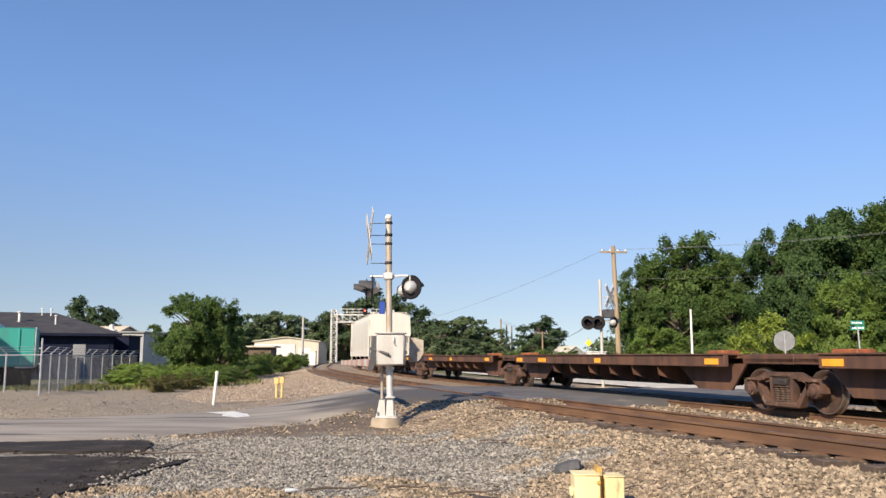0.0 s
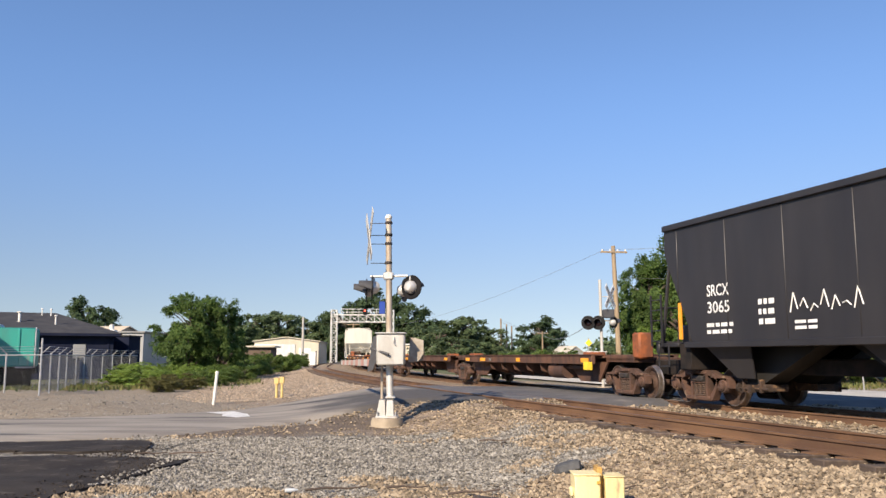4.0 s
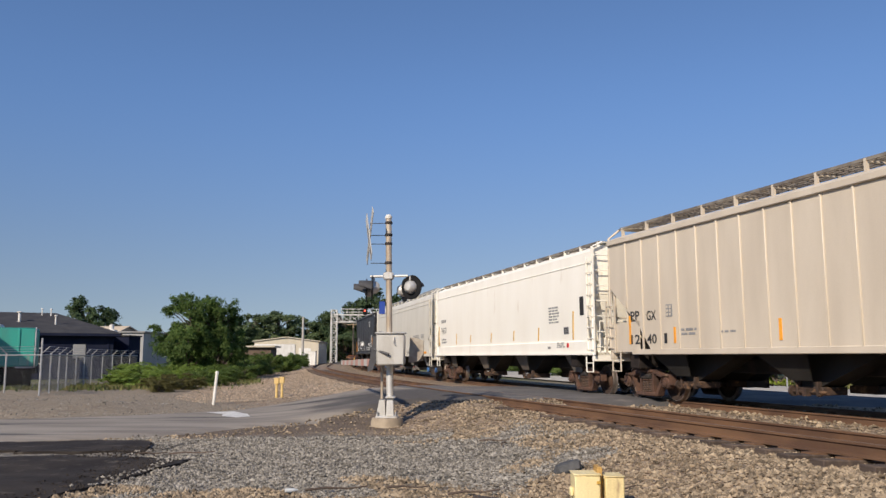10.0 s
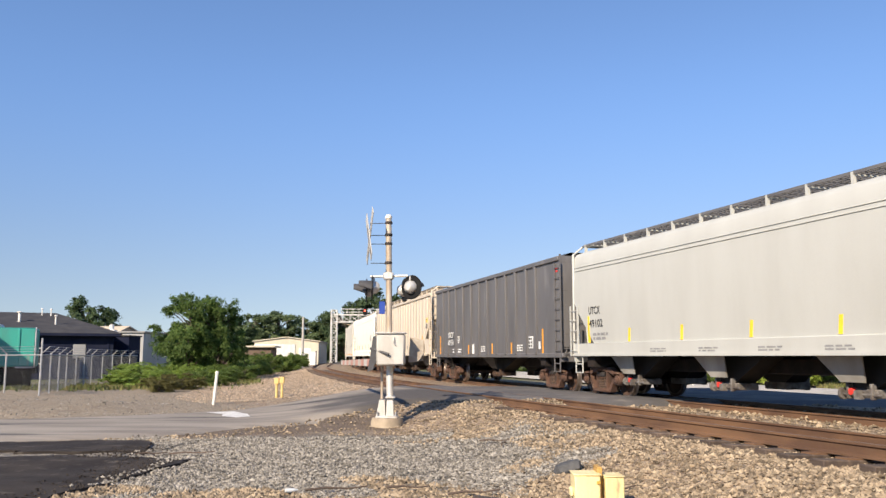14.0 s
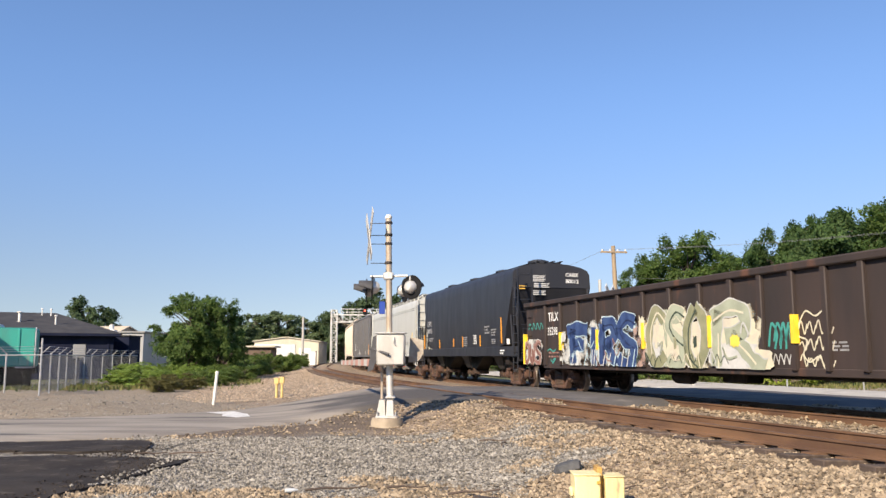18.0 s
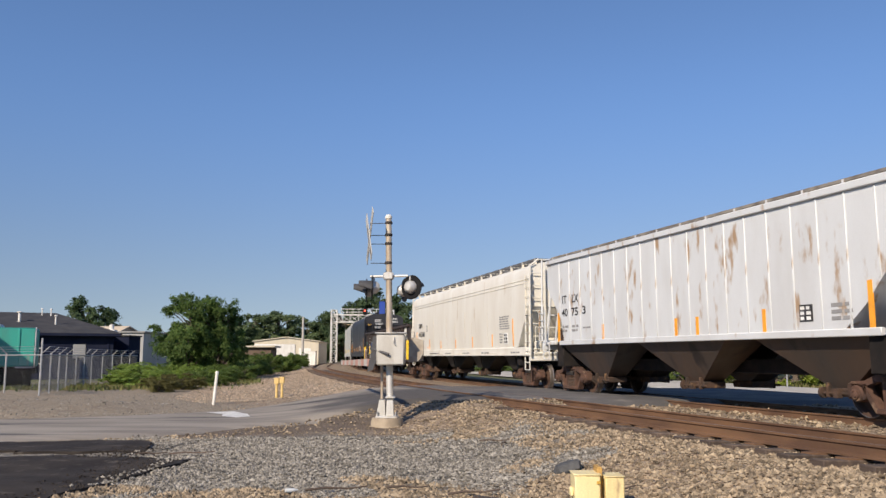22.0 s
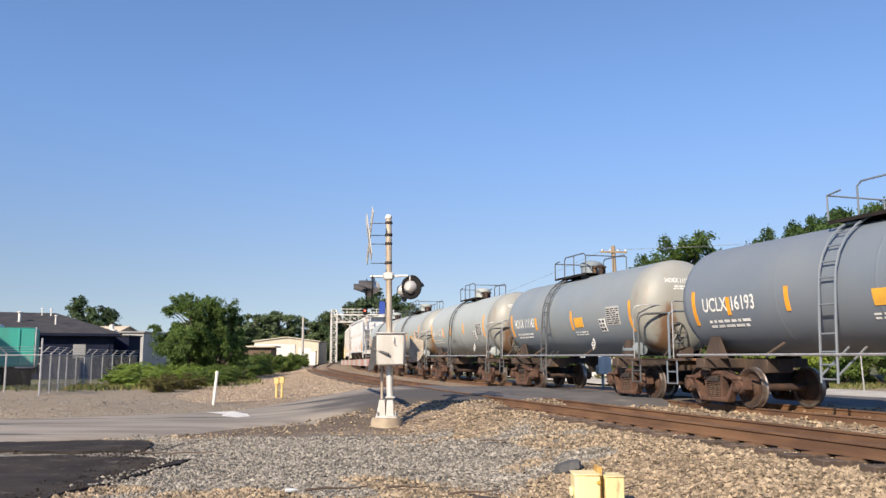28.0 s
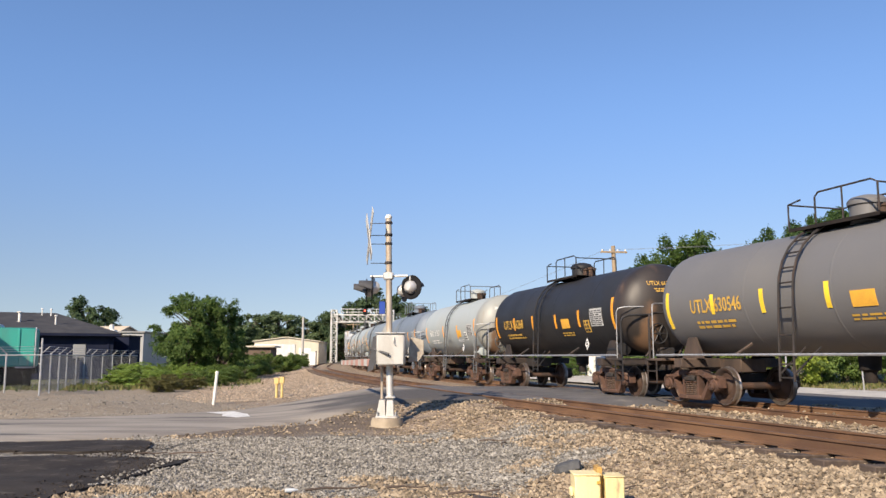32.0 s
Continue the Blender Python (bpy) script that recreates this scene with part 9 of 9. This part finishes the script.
BIG = [tree_variant(11 + i, 11.0, 4.6, 0.9, 92, 13, 54, 0.1, m) for i, m in enumerate((m_leaf, m_leaf_dark, m_leaf))]
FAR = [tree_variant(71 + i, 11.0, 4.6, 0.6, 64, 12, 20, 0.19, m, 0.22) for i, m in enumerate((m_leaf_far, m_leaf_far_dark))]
MID = [tree_variant(31 + i, 6.0, 2.8, 0.5, 66, 12, 40, 0.072, m, 0.2) for i, m in enumerate((m_leaf, m_leaf_light))]
BUSH = [tree_variant(51 + i, 1.6, 1.2, -0.2, 34, 10, 42, 0.033, m, 0.4) for i, m in enumerate((m_scrub, m_weed, m_leaf_dry, m_leaf_bright))]


def tree(kind, v, x, y, height, width, label, rz=0, name="tree", z=0.0):
    H = {"BIG": 11.0, "FAR": 11.0, "MID": 6.0, "BUSH": 1.6}[kind]
    W = {"BIG": 4.6, "FAR": 4.6, "MID": 2.8, "BUSH": 1.2}[kind]
    trunk, crown = {"BIG": BIG, "FAR": FAR, "MID": MID, "BUSH": BUSH}[kind][v]
    m = pose(x, y, z, 0, 0, rz) @ Matrix.Diagonal((width / W, width / W, height / H * 1.12, 1))
    r = thing(name, label, "tree" if name == "tree" else "bush", at=m, group="trees" if name == "tree" else "bushes")
    part("trunk" if name == "tree" else "stem", trunk, None, r)
    part("crown" if name == "tree" else "foliage", crown, None, r)


BL = "tall leafy deciduous tree with dense green crown"
for v, x, y, h, w, rz in ((0, 17.9, 62, 10.4, 4.0, 0), (2, 22.3, 66, 9.4, 3.2, 70), (0, 14.7, 61, 8.7, 2.8, 140), (1, 22.5, 54.5, 11.4, 2.8, 40), (1, 26.3, 55.5, 12.5, 4.0, 100), (2, 30.5, 55, 11.6, 4.4, 200),
                          (1, 36, 54, 13, 5, 260), (0, 19.8, 66, 8.8, 3.8, 300), (1, 30.0, 60, 12.4, 4.6, 20)):
    tree("BIG", v, x + 0.9, y, h, w * 1.05, BL, rz)
tree("MID", 1, 23.2, 47.5, 6.0, 2.2, "light green young tree before the wood", 0)
tree("MID", 0, 27.5, 48, 5.6, 3.0, "green leafy tree at the wood's edge", 90)
tree("MID", 0, 16.3, 56, 5.0, 2.8, "green leafy tree at the wood's edge", 30)
tree("MID", 0, 20.0, 57, 5.6, 2.8, "green leafy tree at the wood's edge", 150)
tree("MID", 1, 14.3, 54, 3.4, 2.0, "light green young tree before the wood", 210)
tree("BUSH", 3, 17.4, 43.0, 3.5, 2.7, "bright yellow-green rounded bush before the trees", 0, "bush")
for k, (x, y, h, w, v) in enumerate(((20.5, 45, 2.4, 2.2, 0), (24.2, 44.5, 2.6, 2.2, 0), (14.6, 48, 2.2, 2.0, 0), (12.6, 50, 2.0, 1.8, 0), (27.5, 44, 3.0, 2.4, 0), (11.0, 52, 1.8, 1.6, 2), (17.0, 49, 2.6, 2.2, 0),
                                     (8.8, 60, 1.4, 1.8, 0), (30.5, 45, 3.0, 2.4, 0), (9.3, 76, 2.4, 4.0, 0), (6.0, 86, 2.0, 3.5, 0))):
    tree("BUSH", v, x, y, h, w, "green bush at the wood's edge", k * 47, "bush")
# the lone tree and scrub across the road
tree("MID", 0, -17.0, 55, 5.5, 2.4, "lone leafy green tree beside the fence", 20)
tree("MID", 0, -15.5, 56, 5.3, 2.0, "lone leafy green tree beside the fence", 130)
for k, (x, y, h, w, v) in enumerate(((-17.3, 45, 0.9, 1.4, 1), (-16.2, 42, 0.75, 1.3, 1), (-17.3, 47.5, 1.2, 1.6, 1), (-15.0, 42, 1.0, 1.5, 1), (-13.4, 40.5, 0.7, 1.3, 2), (-12.4, 39, 0.8, 1.1, 2), (-14.0, 46, 1.0, 1.5, 1),
                                     (-12.4, 44, 0.95, 1.5, 0), (-13.6, 49, 1.05, 1.6, 0), (-13.4, 53, 1.2, 1.9, 0), (-14.6, 57, 1.25, 2.0, 0), (-15.6, 50.5, 1.1, 1.6, 1), (-19.6, 52, 1.15, 1.8, 1),
                                     (-15.3, 64, 2.0, 2.2, 0), (-16.6, 72, 2.0, 2.2, 0), (-17.5, 58, 1.15, 1.8, 2), (-18.9, 60, 1.2, 1.8, 1), (-12.6, 36.3, 0.7, 1.0, 2), (-15.6, 80, 2.0, 2.0, 0), (-16.6, 90, 2.1, 2.2, 0), (-19.0, 100, 1.8, 1.7, 0), (-15.0, 68, 1.9, 2.0, 0), (-20.4, 54, 1.0, 1.5, 1), (-18.6, 86, 1.7, 1.8, 0))):
    tree("BUSH", v, x, y, h, w, ("dense green scrub bush", "fresh green scrub bush", "brownish dry scrub bush", "bright green weedy bush")[v] + " beside the railway bank", k * 61, "bush")
# woods farther off
FL = "distant dark green tree behind the railway"
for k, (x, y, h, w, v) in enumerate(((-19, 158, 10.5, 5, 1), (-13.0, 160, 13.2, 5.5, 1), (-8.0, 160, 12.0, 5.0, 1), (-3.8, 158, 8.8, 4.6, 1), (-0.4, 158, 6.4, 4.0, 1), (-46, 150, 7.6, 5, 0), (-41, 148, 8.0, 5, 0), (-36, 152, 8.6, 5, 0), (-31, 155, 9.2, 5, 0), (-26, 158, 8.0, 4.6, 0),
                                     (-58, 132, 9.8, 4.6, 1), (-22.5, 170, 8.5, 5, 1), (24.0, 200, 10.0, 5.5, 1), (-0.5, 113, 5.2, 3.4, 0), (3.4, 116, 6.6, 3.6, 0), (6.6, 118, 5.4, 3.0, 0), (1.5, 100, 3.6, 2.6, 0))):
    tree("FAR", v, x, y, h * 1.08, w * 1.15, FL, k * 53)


def woods():
    rng = np.random.RandomState(8)
    lobes = []
    for i in range(420):
        a = rng.uniform(-0.25 * math.pi, 1.25 * math.pi)
        d = rng.uniform(230, 330)
        h = rng.uniform(5.0, 9.0)
        for j in range(4):
            lobes.append((d * math.cos(a) + rng.uniform(-3, 3), d * math.sin(a) + rng.uniform(-3, 3), h * rng.uniform(0.25, 0.85), rng.uniform(1.8, 3.2)))
    v, f, nrm = crown_arrays(rng, lobes, 9, 0.75, None)
    v[:, 2] = np.maximum(v[:, 2], 0.0)
    me = bpy.data.meshes.new("woods")
    me.from_pydata(v.tolist(), [], f.tolist())
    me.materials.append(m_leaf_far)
    tagged(new("woods", me), "distant green woods along the horizon", "trees", kind="stuff")


woods()


def grass():
    rng = np.random.RandomState(9)
    vs, k = [], 0
    spots = [(-17.5, 40.5, 4.5, 2.6), (-13, 50, 6, 8), (15, 45, 9, 6), (22, 43, 10, 4), (9, 60, 6, 14), (8.5, 44, 3, 5)]
    while k < 8000:
        cx, cy, sx, sy = spots[rng.randint(len(spots))]
        x, y = cx + rng.normal() * sx * 0.5, cy + rng.normal() * sy * 0.5
        if outward(x, y) > -11 and outward(x, y) < 9.5:
            continue
        h, a, w = rng.uniform(0.06, 0.26), rng.uniform(0, 6.28), rng.uniform(0.03, 0.08)
        z = ground_z(x, y)
        c, s = math.cos(a), math.sin(a)
        vs += [(x - c * w, y - s * w, z - 0.02), (x + c * w, y + s * w, z - 0.02), (x + s * h * 0.35, y - c * h * 0.35, z + h)]
        k += 1
    me = bpy.data.meshes.new("grass")
    me.from_pydata(vs, [], [(3 * i, 3 * i + 1, 3 * i + 2) for i in range(k)])
    me.materials.append(m_leaf_grass)
    tagged(new("grass", me), "rough dry and green grass tufts", "grass", kind="stuff")


m_leaf_grass = leaf_material("rough_grass_blades", (0.08, 0.12, 0.03), (0.24, 0.21, 0.09), 0.3)
grass()


motions()
